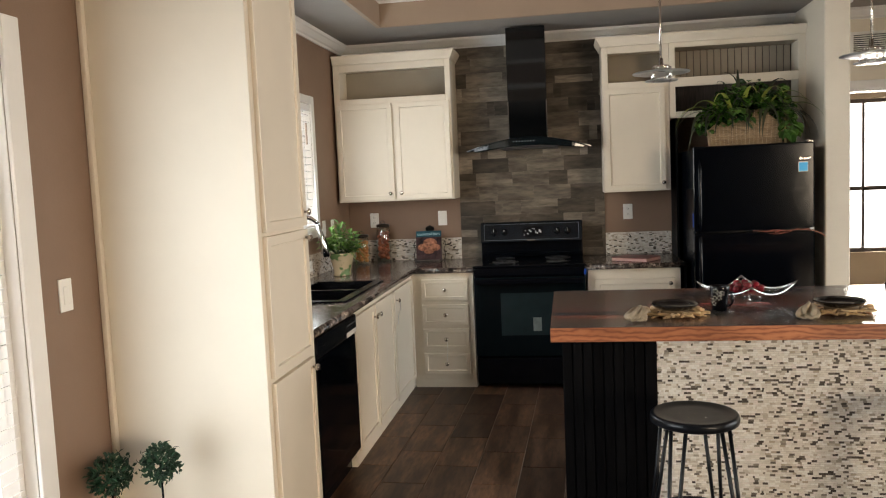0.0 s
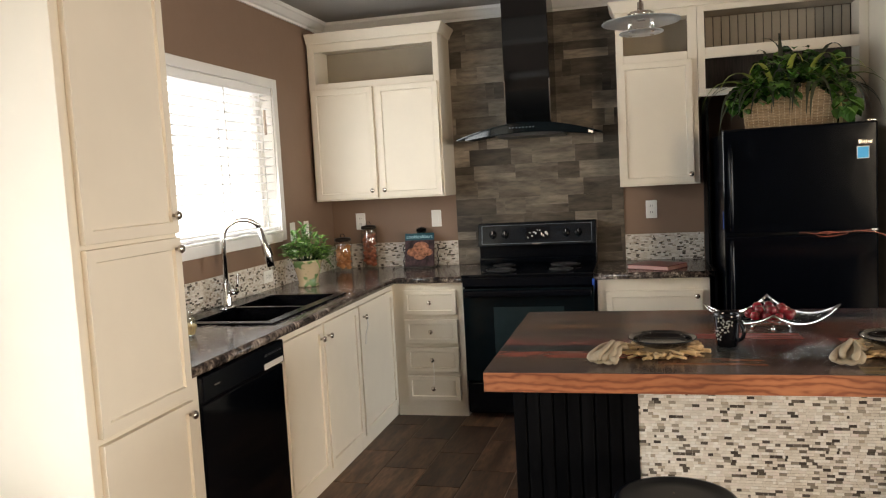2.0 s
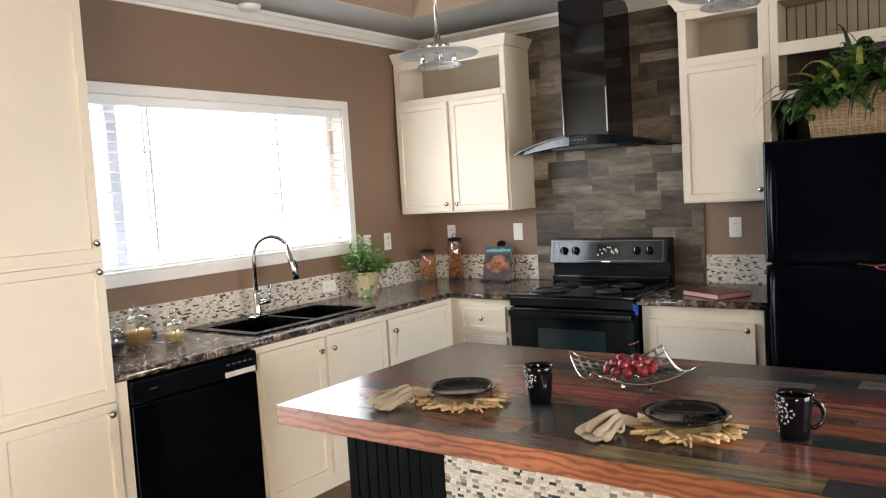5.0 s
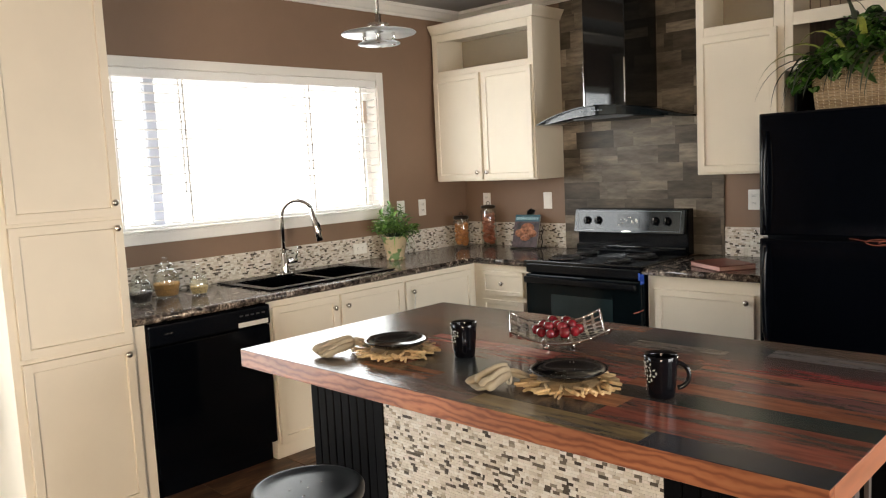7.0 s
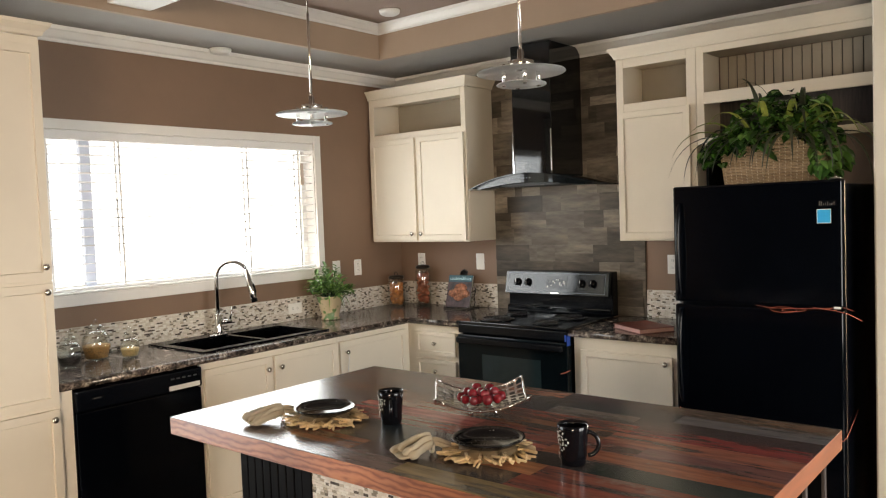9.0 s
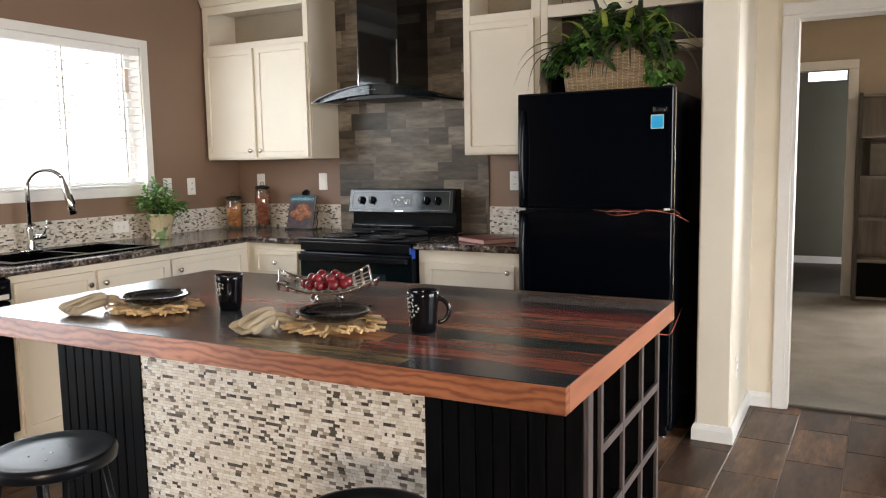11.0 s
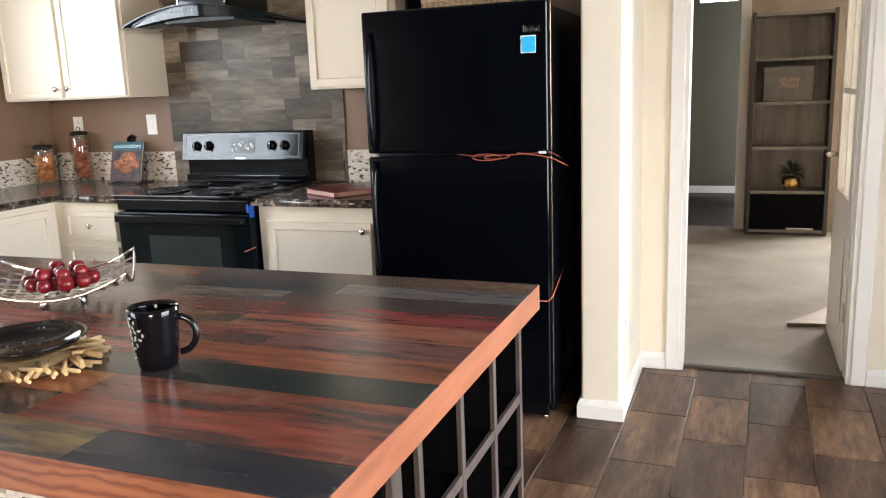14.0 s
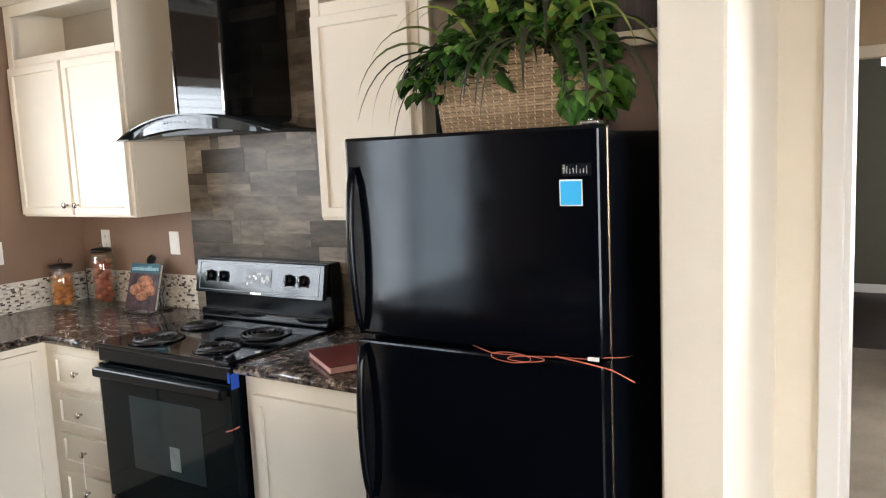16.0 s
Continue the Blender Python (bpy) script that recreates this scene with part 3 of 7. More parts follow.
part("toe_kick", cube(XL + 0.01, FX - 0.006, 5.96, YB - 0.01, 0.002, 0.069), CABINET, corner_base)
d = door_panel(corner_base, "door", "y", FX, 5.968, 6.575, 0.085, 0.825, 1)
knob(d, (FX + 0.021, 6.015, 0.757), (1, 0, 0))
part("keys_cord", tube([(FX + 0.045, 6.015, 0.755), (FX + 0.05, 6.012, 0.71), (FX + 0.03, 6.022, 0.66), (FX + 0.028, 6.016, 0.60)], 0.003, 6), WHITE_PLASTIC, corner_base, "white cord hanging from the knob")
part("filler", cube(XL + 0.002, FX + 0.018, PY1 + 0.002, 4.312, 0.03, 0.861), CABINET, pantry, "cream filler strip")

# drawers beside the range
FY2 = 6.62
drawers = thing("drawer_cabinet", (-0.09, 6.94, 0), "cream painted cabinet of four drawers", "cabinet")
part("body", cube(FX + 0.001, 0.143, FY2, YB - 0.002, 0.07, 0.861, 0.001), CABINET, drawers)
part("toe_kick", cube(FX + 0.005, 0.143, FY2 + 0.006, YB - 0.01, 0.002, 0.069), CABINET, drawers)
for z0, z1 in ((0.108, 0.264), (0.293, 0.447), (0.477, 0.627), (0.66, 0.815)):
    d = door_panel(drawers, "drawer", "x", FY2, -0.242, 0.102, z0, z1, -1, rail=0.036)
    knob(d, (-0.07, FY2 - 0.012, (z0 + z1) / 2), (0, -1, 0))
part("cord", tube([(-0.065, FY2 - 0.03, 0.37), (-0.06, FY2 - 0.035, 0.30), (-0.068, FY2 - 0.03, 0.21)], 0.0022, 6), WHITE_PLASTIC, drawers, "white cord looped over the knobs")

# cabinet between range and refrigerator
right_base = thing("base_cabinet", (1.3, 6.94, 0), "cream painted base cabinet with one framed door", "cabinet")
part("body", cube(0.972, 1.612, FY2, YB - 0.002, 0.07, 0.861, 0.001), CABINET, right_base)
part("toe_kick", cube(0.972, 1.612, FY2 + 0.006, YB - 0.01, 0.002, 0.069), CABINET, right_base)
d = door_panel(right_base, "door", "x", FY2, 1.02, 1.572, 0.10, 0.79, -1)
knob(d, (1.54, FY2 - 0.021, 0.755), (0, -1, 0))

# worktops
def worktop(name, rows, label, edges):
    ob = thing(name, (rows[0][0], rows[0][2], 0.862), label, "worktop")
    for r in rows:
        part("slab", cube(*r, 0.862, 0.90), STONE, ob)
    bm = bmesh.new()
    for a, b in edges:
        tube([a, b], 0.019, 14, bm)
    part("rolled_edge", bm, STONE, ob)
    return ob


SX0, SX1, SY0, SY1 = -0.885, -0.385, 5.06, 5.92      # sink cut-out
worktop("worktop", [(XL + 0.002, SX0, 4.257, YB - 0.002), (SX1, -0.295, 4.257, YB - 0.002), (SX0, SX1, 4.257, SY0), (SX0, SX1, SY1, YB - 0.002), (-0.295, 0.150, 6.595, YB - 0.002)],
        "brown speckled granite-look L-shaped worktop", [((-0.295, 4.257, 0.881), (-0.295, 6.59, 0.881)), ((-0.29, 6.595, 0.881), (0.150, 6.595, 0.881))])
worktop("worktop", [(0.958, 1.635, 6.595, YB - 0.002)], "brown speckled granite-look worktop beside the range", [((0.958, 6.595, 0.881), (1.635, 6.595, 0.881))])

# wall cabinets
UY = 6.94
upper_left = thing("wall_cabinet", (-0.47, 7.1, 1.40), "cream wall cabinet with two doors below an open shelf", "cabinet")
x0, x1 = -0.93, -0.012
for a in (x0, x1 - 0.018):
    part("side", cube(a, a + 0.018, UY + 0.018, YB - 0.002, 1.397, 2.46), CABINET, upper_left)
for z0, z1 in ((1.397, 1.415), (2.17, 2.185), (2.44, 2.46)):
    part("shelf", cube(x0 + 0.0182, x1 - 0.0182, UY + 0.018, YB - 0.013, z0, z1), CABINET, upper_left)
part("back", cube(x0 + 0.018, x1 - 0.018, YB - 0.012, YB - 0.003, 1.415, 2.44), CABINET_IN_SHADE, upper_left, "cream cabinet back with shade put into its colour")
part("face_frame", boxes((x0, x0 + 0.05, UY, UY + 0.0175, 1.397, 2.46, 0.002), (x1 - 0.04, x1, UY, UY + 0.0175, 1.397, 2.46, 0.002), (x0 + 0.05, x1 - 0.04, UY, UY + 0.0175, 2.405, 2.46, 0.002), (x0 + 0.05, x1 - 0.04, UY, UY + 0.0175, 2.14, 2.195, 0.002), (x0 + 0.05, x1 - 0.04, UY, UY + 0.0175, 1.397, 1.43, 0.002), (-0.49, -0.44, UY, UY + 0.0175, 1.43, 2.14)), CABINET, upper_left)
for a0, a1, kx in ((-0.915, -0.476, -0.505), (-0.452, -0.026, -0.418)):
    d = door_panel(upper_left, "door", "x", UY, a0, a1, 1.408, 2.150, -1)
    knob(d, (kx, UY - 0.021, 1.457), (0, -1, 0))
CAP = [(0, 0), (0.008, 0.004), (0.014, 0.02), (0.034, 0.052), (0.04, 0.066), (0, 0.066)]
part("crown", swept([(-o, u) for o, u in CAP][::-1], [(x0, UY - 0.0005, 2.4605), (x1 + 0.0005, UY - 0.0005, 2.4605), (x1 + 0.0005, YB - 0.003, 2.4605)]), CABINET, upper_left)
part("top_board", cube(x0, x1, UY, YB - 0.003, 2.4605, 2.478), CABINET, upper_left)

upper_right = thing("wall_cabinet", (1.36, 7.1, 1.40), "cream wall cabinet with one door below an open shelf", "cabinet")
x0, x1 = 1.118, 1.598
for a in (x0, x1 - 0.018):
    part("side", cube(a, a + 0.018, UY + 0.018, YB - 0.002, 1.397, 2.46), CABINET, upper_right)
for z0, z1 in ((1.397, 1.415), (2.17, 2.185), (2.44, 2.46)):
    part("shelf", cube(x0 + 0.0182, x1 - 0.0182, UY + 0.018, YB - 0.012, z0, z1), CABINET, upper_right)
part("back", cube(x0 + 0.018, x1 - 0.018, YB - 0.012, YB - 0.003, 1.415, 2.44), CABINET_IN_SHADE, upper_right, "cream cabinet back with shade put into its colour")
part("face_frame", boxes((x0, x0 + 0.045, UY, UY + 0.0175, 1.397, 2.46, 0.002), (x1 - 0.055, x1, UY, UY + 0.0175, 1.397, 2.46, 0.002), (x0 + 0.045, x1 - 0.055, UY, UY + 0.0175, 2.41, 2.46, 0.002), (x0 + 0.045, x1 - 0.055, UY, UY + 0.0175, 2.14, 2.2, 0.002), (x0 + 0.045, x1 - 0.055, UY, UY + 0.0175, 1.397, 1.43, 0.002)), CABINET, upper_right)
d = door_panel(upper_right, "door", "x", UY, 1.13, 1.565, 1.408, 2.150, -1)
knob(d, (1.545, UY - 0.021, 1.457), (0, -1, 0))

bridge = thing("bridge_cabinet", (2.07, 7.1, 1.92), "cream painted open cabinet with a beadboard back above the refrigerator", "cabinet")
x0, x1 = 1.60, 2.538
part("face_frame", boxes((x0, x0 + 0.042, UY, UY + 0.0175, 1.92, 2.46, 0.002), (x1 - 0.05, x1, UY, UY + 0.0175, 1.92, 2.46, 0.002), (x0 + 0.042, x1 - 0.05, UY, UY + 0.0175, 2.425, 2.46, 0.002), (x0 + 0.042, x1 - 0.05, UY, UY + 0.0175, 2.145, 2.21, 0.002), (x0 + 0.042, x1 - 0.05, UY, UY + 0.0175, 1.92, 1.965, 0.002)), CABINET, bridge)
part("shelf", boxes((x0 + 0.002, x1 - 0.002, UY + 0.018, YB - 0.02, 2.19, 2.208), (x0 + 0.002, x1 - 0.002, UY + 0.018, YB - 0.02, 2.44, 2.458), (x0 + 0.002, x1 - 0.002, UY + 0.018, YB - 0.02, 1.945, 1.962)), CABINET_IN_SHADE, bridge)
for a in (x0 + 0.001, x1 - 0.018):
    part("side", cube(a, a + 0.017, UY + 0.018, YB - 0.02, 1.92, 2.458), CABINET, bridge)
# beadboard in the darkened cream, so the recess's shade is in its colour
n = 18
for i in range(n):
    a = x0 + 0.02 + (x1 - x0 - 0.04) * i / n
    part("board", cube(a + 0.0025, a + (x1 - x0 - 0.04) / n - 0.0025, YB - 0.016, YB - 0.008, 2.209, 2.439, 0.002), CABINET_IN_SHADE, bridge)
part("back", cube(x0 + 0.018, x1 - 0.018, YB - 0.0075, YB - 0.003, 1.963, 2.439), RACK_WOOD, bridge, "dark wooden back")
part("crown", swept([(-o, u) for o, u in CAP][::-1], [(1.1175, YB - 0.003, 2.4605), (1.1175, UY - 0.0005, 2.4605), (2.538, UY - 0.0005, 2.4605)]), CABINET, upper_right)
part("top_board", cube(1.118, 2.538, UY, YB - 0.003, 2.4605, 2.478), CABINET, upper_right)
part("nook_panel", cube(1.640, 1.655, 6.62, YB - 0.003, 0.002, 0.895), BLACK_WOOD, bridge, "dark side panel of the refrigerator nook")
part("nook_panel", cube(1.640, 1.655, UY + 0.02, YB - 0.003, 0.895, 1.919), BLACK_WOOD, bridge, "dark side panel of the refrigerator nook")

# ---- island ----
IX0, IX1, IY0, IY1, IZ = 0.757, 2.70, 4.165, 5.196, 0.918
island = thing("kitchen_island", (1.73, 4.77, 0), "dark beadboard kitchen island with mosaic front and wine rack", "island")
BX0, BX1, BY0, BY1 = 0.80, 2.655, 4.42, 5.15
part("core", boxes((BX0 + 0.012, 2.30, BY0 + 0.012, BY1 - 0.012, 0.002, 0.8575), (2.30, BX1 - 0.01, BY0 + 0.012, 4.50, 0.002, 0.8575), (2.30, BX1 - 0.2, 4.50, BY1 - 0.012, 0.002, 0.8575)), BLACK_WOOD, island)


def beadboard(x0, x1, y, way, n, z0=0.002, z1=0.857, along="x"):
    w = (x1 - x0) / n
    for i in range(n):
        a, b = x0 + w * i + 0.0018, x0 + w * (i + 1) - 0.0018
        c, e = sorted((y, y + way * 0.012))
        part("bead_board", cube(a, b, c, e, z0, z1, 0.0025) if along == "x" else cube(c, e, a, b, z0, z1, 0.0025), BLACK_WOOD, island)


beadboard(BX0, 1.155, BY0 + 0.012, -1, 8)
part("corner_post", cube(1.157, 1.205, BY0 - 0.004, BY0 + 0.011, 0.002, 0.857, 0.002), BLACK_WOOD, island)
beadboard(2.285, BX1, BY0 + 0.012, -1, 8)
part("corner_post", cube(2.237, 2.283, BY0 - 0.004, BY0 + 0.011, 0.002, 0.857, 0.002), BLACK_WOOD, island)
beadboard(BY0 + 0.013, BY1, BX0 + 0.012, -1, 14, along="y")
beadboard(BX0, BX1 - 0.21, BY1 - 0.012, 1, 22)
part("edge_post", cube(BX1 - 0.002, BX1 + 0.012, BY0 + 0.002, BY0 + 0.036, 0.002, 0.857, 0.002), RACK_WOOD, island)
RY0, RY1, RX = 4.52, 5.15, BX1
for i in range(4):
    a = RY0 + (RY1 - RY0 - 0.022) * i / 3
    part("rack_upright", cube(RX + 0.002, RX + 0.012, a + 0.002, a + 0.020, 0.08, 0.857, 0.001), RACK_WOOD, island)
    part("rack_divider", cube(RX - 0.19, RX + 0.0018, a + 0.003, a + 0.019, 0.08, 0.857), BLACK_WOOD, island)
for i in range(5):
    z = 0.832 - 0.186 * i
    part("rack_rail", cube(RX + 0.003, RX + 0.011, RY0 + 0.001, RY1 - 0.001, z, z + 0.023), RACK_WOOD, island)
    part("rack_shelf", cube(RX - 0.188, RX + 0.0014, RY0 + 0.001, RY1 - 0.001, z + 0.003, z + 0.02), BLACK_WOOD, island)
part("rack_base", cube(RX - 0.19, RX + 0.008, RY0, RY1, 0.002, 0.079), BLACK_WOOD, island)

top = thing("island_top", (1.73, 4.68, 0.858), "thick reclaimed-wood island top of rust, brown and charcoal planks", "worktop")
part("slab", cube(IX0 + 0.022, IX1 - 0.022, IY0 + 0.022, IY1 - 0.022, 0.859, IZ - 0.004), BLACK_WOOD, top)
for r in ((IX0, IX1, IY0, IY0 + 0.0215, 0.858, IZ - 0.0005), (IX0, IX1, IY1 - 0.0215, IY1, 0.858, IZ - 0.0005), (IX0, IX0 + 0.0215, IY0 + 0.022, IY1 - 0.022, 0.858, IZ - 0.0005), (IX1 - 0.0215, IX1, IY0 + 0.022, IY1 - 0.022, 0.858, IZ - 0.0005)):
    part("edge_board", cube(*r, 0.0015), END_WOOD if r[0] > 2.6 else EDGE_WOOD, top, "orange-brown edge board with wavy grain")
RUST, RED, ORANGE, BROWN, CHAR, GREY, TAN, UMBER = (0.23, 0.080, 0.055), (0.19, 0.058, 0.046), (0.30, 0.118, 0.070), (0.15, 0.083, 0.062), (0.026, 0.031, 0.041), (0.125, 0.115, 0.11), (0.19, 0.125, 0.082), (0.075, 0.056, 0.050)
PLANK_ROWS = [(UMBER, BROWN, TAN, CHAR), (BROWN, RUST, UMBER, RUST), (RUST, UMBER, ORANGE, RUST), (CHAR, CHAR, UMBER, CHAR), (RED, RUST, ORANGE, RUST), (BROWN, ORANGE, RUST, BROWN),
              (UMBER, RED, RUST, ORANGE), (RUST, BROWN, RED, RED), (UMBER, CHAR, GREY, UMBER), (BROWN, UMBER, CHAR, GREY), (UMBER, RUST, UMBER, BROWN)]
w = (IY1 - IY0) / len(PLANK_ROWS)
rng = random.Random(5)
for i, row in enumerate(PLANK_ROWS):
    cuts = [IX0] + [IX0 + (IX1 - IX0) * (k + 1) / 4 + rng.uniform(-0.16, 0.16) for k in range(3)] + [IX1]
    for k, c in enumerate(row):
        p = part("plank", cube(cuts[k] + 0.0004, cuts[k + 1] - 0.0004, IY0 + w * i + 0.0005, IY0 + w * (i + 1) - 0.0005, IZ - 0.003, IZ + 0.0005), TOP_PLANK, top)
        p.color = (*[v * rng.uniform(0.85, 1.2) for v in c], 1)

# ---- window and glazed door ----
window = thing("window_1", (XL, 5.4, 1.2), "white framed kitchen window with open white blinds, blazing with daylight", "window", kind="structure")
y0, y1, z0, z1 = WIN
part("window_frame", boxes((XL - 0.13, XL - 0.09, y0, y0 + 0.04, z0, z1), (XL - 0.13, XL - 0.09, y1 - 0.04, y1, z0, z1), (XL - 0.13, XL - 0.09, y0 + 0.04, y1 - 0.04, z0, z0 + 0.04), (XL - 0.13, XL - 0.09, y0 + 0.04, y1 - 0.04, z1 - 0.04, z1)), TRIM, window)
for a, b in ((y0 + 0.04, 4.765), (4.825, y1 - 0.04)):
    p = part("pane", cube(XL - 0.113, XL - 0.109, a, b, z0 + 0.04, z1 - 0.04), PANE, window)
    p.visible_shadow = False
part("casing", boxes((XL + 0.001, XL + 0.016, y0 - 0.055, y0, z0 - 0.055, z1 + 0.055, 0.003), (XL + 0.001, XL + 0.016, y1, y1 + 0.058, z0 - 0.055, z1 + 0.055, 0.003), (XL + 0.001, XL + 0.016, y0, y1, z1, z1 + 0.055, 0.003), (XL + 0.001, XL + 0.016, y0, y1, z0 - 0.062, z0, 0.003)), TRIM, window)
part("jamb", boxes((XL - 0.139, XL + 0.0008, y0 - 0.001, y0 + 0.004, z0, z1), (XL - 0.139, XL + 0.0008, y1 - 0.004, y1 + 0.001, z0, z1), (XL - 0.139, XL + 0.0008, y0 + 0.004, y1 - 0.004, z1 - 0.004, z1 + 0.001)), TRIM, window)
part("window_sill", cube(XL - 0.09, XL + 0.024, y0 + 0.001, y1 - 0.001, z0 + 0.0005, z0 + 0.014, 0.003), TRIM, window)
blind = thing("window_blind", (XL, 5.4, z1), "white horizontal slat blind in the kitchen window", "blind")
part("head_rail", cube(XL - 0.06, XL + 0.006, y0 + 0.006, y1 - 0.006, z1 - 0.05, z1 - 0.002, 0.004), BLIND, blind)
part("bottom_rail", cube(XL - 0.052, XL - 0.004, y0 + 0.01, y1 - 0.01, z0 + 0.018, z0 + 0.034, 0.004), BLIND, blind)
bm = cube(-0.023, 0.023, y0 + 0.01 - 5.4, y1 - 0.01 - 5.4, -0.0013, 0.0013)
slat = bpy.data.meshes.new("slat")
bm.to_mesh(slat)
bm.free()
slat.materials.append(BLIND)
count = 16
for i in range(count):
    ob = new("slat", slat)
    ob.parent = blind
    ob.matrix_basis = pose(-0.028, 0, z0 + 0.06 + (z1 - z0 - 0.14) * i / (count - 1) - z1, 0, -7, 0)
for y in (4.55, 4.95, 5.82, 6.25):
    part("ladder_cord", boxes((XL - 0.006, XL - 0.0045, y - 0.006, y + 0.006, z0 + 0.03, z1 - 0.05), (XL - 0.0525, XL - 0.051, y - 0.006, y + 0.006, z0 + 0.03, z1 - 0.05)), BLIND, blind)
part("sash_bar", cube(XL - 0.125, XL - 0.085, 4.765, 4.825, z0 + 0.01, z1 - 0.01, 0.003), plain("shaded_sash", (0.60, 0.64, 0.74), 0.5), blind, "pale sash bar behind the slats")
part("cord_tassel", cube(XL + 0.004, XL + 0.01, 6.255, 6.285, 1.83, 1.98, 0.003), plain("tag_card", (0.62, 0.5, 0.42), 0.6), blind, "hanging card tag")

door1 = thing("door_1", (XL, 2.27, 0), "white framed sliding glass door with slatted blinds", "door", kind="structure")
y0, y1, z0, z1 = DOOR
part("door_frame", boxes((XL - 0.09, XL - 0.045, y0 + 0.005, y0 + 0.11, z0 + 0.005, z1 - 0.005), (XL - 0.09, XL - 0.045, y1 - 0.03, y1 - 0.005, z0 + 0.005, z1 - 0.005), (XL - 0.09, XL - 0.045, y0 + 0.11, y1 - 0.03, z0 + 0.005, z0 + 0.2), (XL - 0.09, XL - 0.045, y0 + 0.11, y1 - 0.03, z1 - 0.09, z1 - 0.005), (XL - 0.089, XL - 0.044, 2.22, 2.32, z0 + 0.2, z1 - 0.09)), TRIM, door1)
part("jamb", boxes((XL - 0.139, XL + 0.0008, y0 - 0.001, y0 + 0.004, z0, z1), (XL - 0.139, XL + 0.0008, y1 - 0.004, y1 + 0.001, z0, z1), (XL - 0.139, XL + 0.0008, y0 + 0.004, y1 - 0.004, z1 - 0.004, z1 + 0.001)), TRIM, door1)
p = part("pane", cube(XL - 0.07, XL - 0.066, y0 + 0.11, y1 - 0.03, z0 + 0.2, z1 - 0.09), PANE, door1)
p.visible_shadow = False
part("casing", boxes((XL + 0.001, XL + 0.017, y0 - 0.085, y0, 0.002, z1 + 0.085, 0.003), (XL + 0.001, XL + 0.017, y1, y1 + 0.085, 0.002, z1 + 0.085, 0.003), (XL + 0.001, XL + 0.017, y0, y1, z1, z1 + 0.085, 0.003)), TRIM, door1)
bm = cube(-0.011, 0.011, 2.34 - 2.27, y1 - 0.035 - 2.27, -0.0008, 0.0008)
mini = bpy.data.meshes.new("slat")
bm.to_mesh(mini)
bm.free()
mini.materials.append(BLIND)
for i in range(38):
    ob = new("slat", mini)
    ob.parent = door1
    ob.matrix_basis = pose(-0.030, 0, 0.25 + 1.68 * i / 37, 0, -20, 0)
part("tag", cube(XL - 0.016, XL - 0.014, 3.075, 3.14, 0.86, 0.99, 0.0), WHITE_PLASTIC, door1, "white paper tag on the blind")
part("tag_stripe", cube(XL - 0.0135, XL - 0.012, 3.075, 3.14, 0.965, 0.985), plain("red_print", (0.5, 0.06, 0.03), 0.6), door1, "red stripe of the tag")

# the first window is unseen, added as the opening for the living-side fill
for name, at, rows in (("window_2", (XR, -1.3, 1.4), ((XR + 0.05, XR + 0.1, -2.4, -2.34, 0.5, 2.3), (XR + 0.05, XR + 0.1, -0.26, -0.2, 0.5, 2.3), (XR + 0.05, XR + 0.1, -2.34, -0.26, 0.5, 0.56), (XR + 0.05, XR + 0.1, -2.34, -0.26, 2.24, 2.3), (XR + 0.05, XR + 0.1, -1.33, -1.27, 0.56, 2.24))),
                       ("window_3", (XR, 4.78, 1.1), ((XR + 0.05, XR + 0.1, 3.6, 3.66, 0.08, 2.15), (XR + 0.05, XR + 0.1, 5.89, 5.95, 0.08, 2.15), (XR + 0.05, XR + 0.1, 3.66, 5.89, 0.08, 0.14), (XR + 0.05, XR + 0.1, 3.66, 5.89, 2.09, 2.15), (XR + 0.05, XR + 0.1, 4.75, 4.81, 0.14, 2.09))),
                       ("window_4", (4.75, FY, 1.4), ((4.12, 4.17, FY + 0.05, FY + 0.1, 0.45, 2.3), (5.35, 5.4, FY + 0.05, FY + 0.1, 0.45, 2.3), (4.17, 5.35, FY + 0.05, FY + 0.1, 0.45, 0.5), (4.17, 5.35, FY + 0.05, FY + 0.1, 2.25, 2.3), (4.38, 4.41, FY + 0.05, FY + 0.1, 0.5, 2.25), (4.17, 5.35, FY + 0.055, FY + 0.095, 1.2, 1.25)))):
    w = thing(name, at, "white framed window with bright daylight", "window", kind="structure")
    part("window_frame", boxes(*rows), TRIM if name != "window_4" else RACK_WOOD, w)

# ---- appliances ----
STRING = plain("orange_string", (0.60, 0.15, 0.09), 0.6, vary=0.1, bump=0.0)
BLUE_STICKER = plain("blue_sticker", (0.02, 0.42, 0.78), 0.4, vary=0.03, bump=0.0)
BLUE_TAPE = plain("blue_tape", (0.008, 0.07, 0.42), 0.5, vary=0.03, bump=0.0)
OVEN_BLACK = plain("oven_door_glass", (0.0035, 0.0065, 0.008), 0.07, vary=0.1, bump=0.0, shine=0.13)
OVEN_PANE = plain("oven_window_glass", (0.016, 0.027, 0.030), 0.06, vary=0.25, scale=3, bump=0.0, shine=0.25)
HOOD_GLASS = plain("hood_glass", (0.006, 0.009, 0.011), 0.04, vary=0.1, bump=0.0, shine=0.42)
DARK_GLASS = plain("oven_glass", (0.007, 0.011, 0.014), 0.04, vary=0.1, bump=0.0, shine=0.38)

fridge = thing("refrigerator", (2.06, 6.8, 0), "glossy black top-freezer refrigerator tied with orange string", "refrigerator")
FX0, FX1, FF = 1.677, 2.44, 6.41
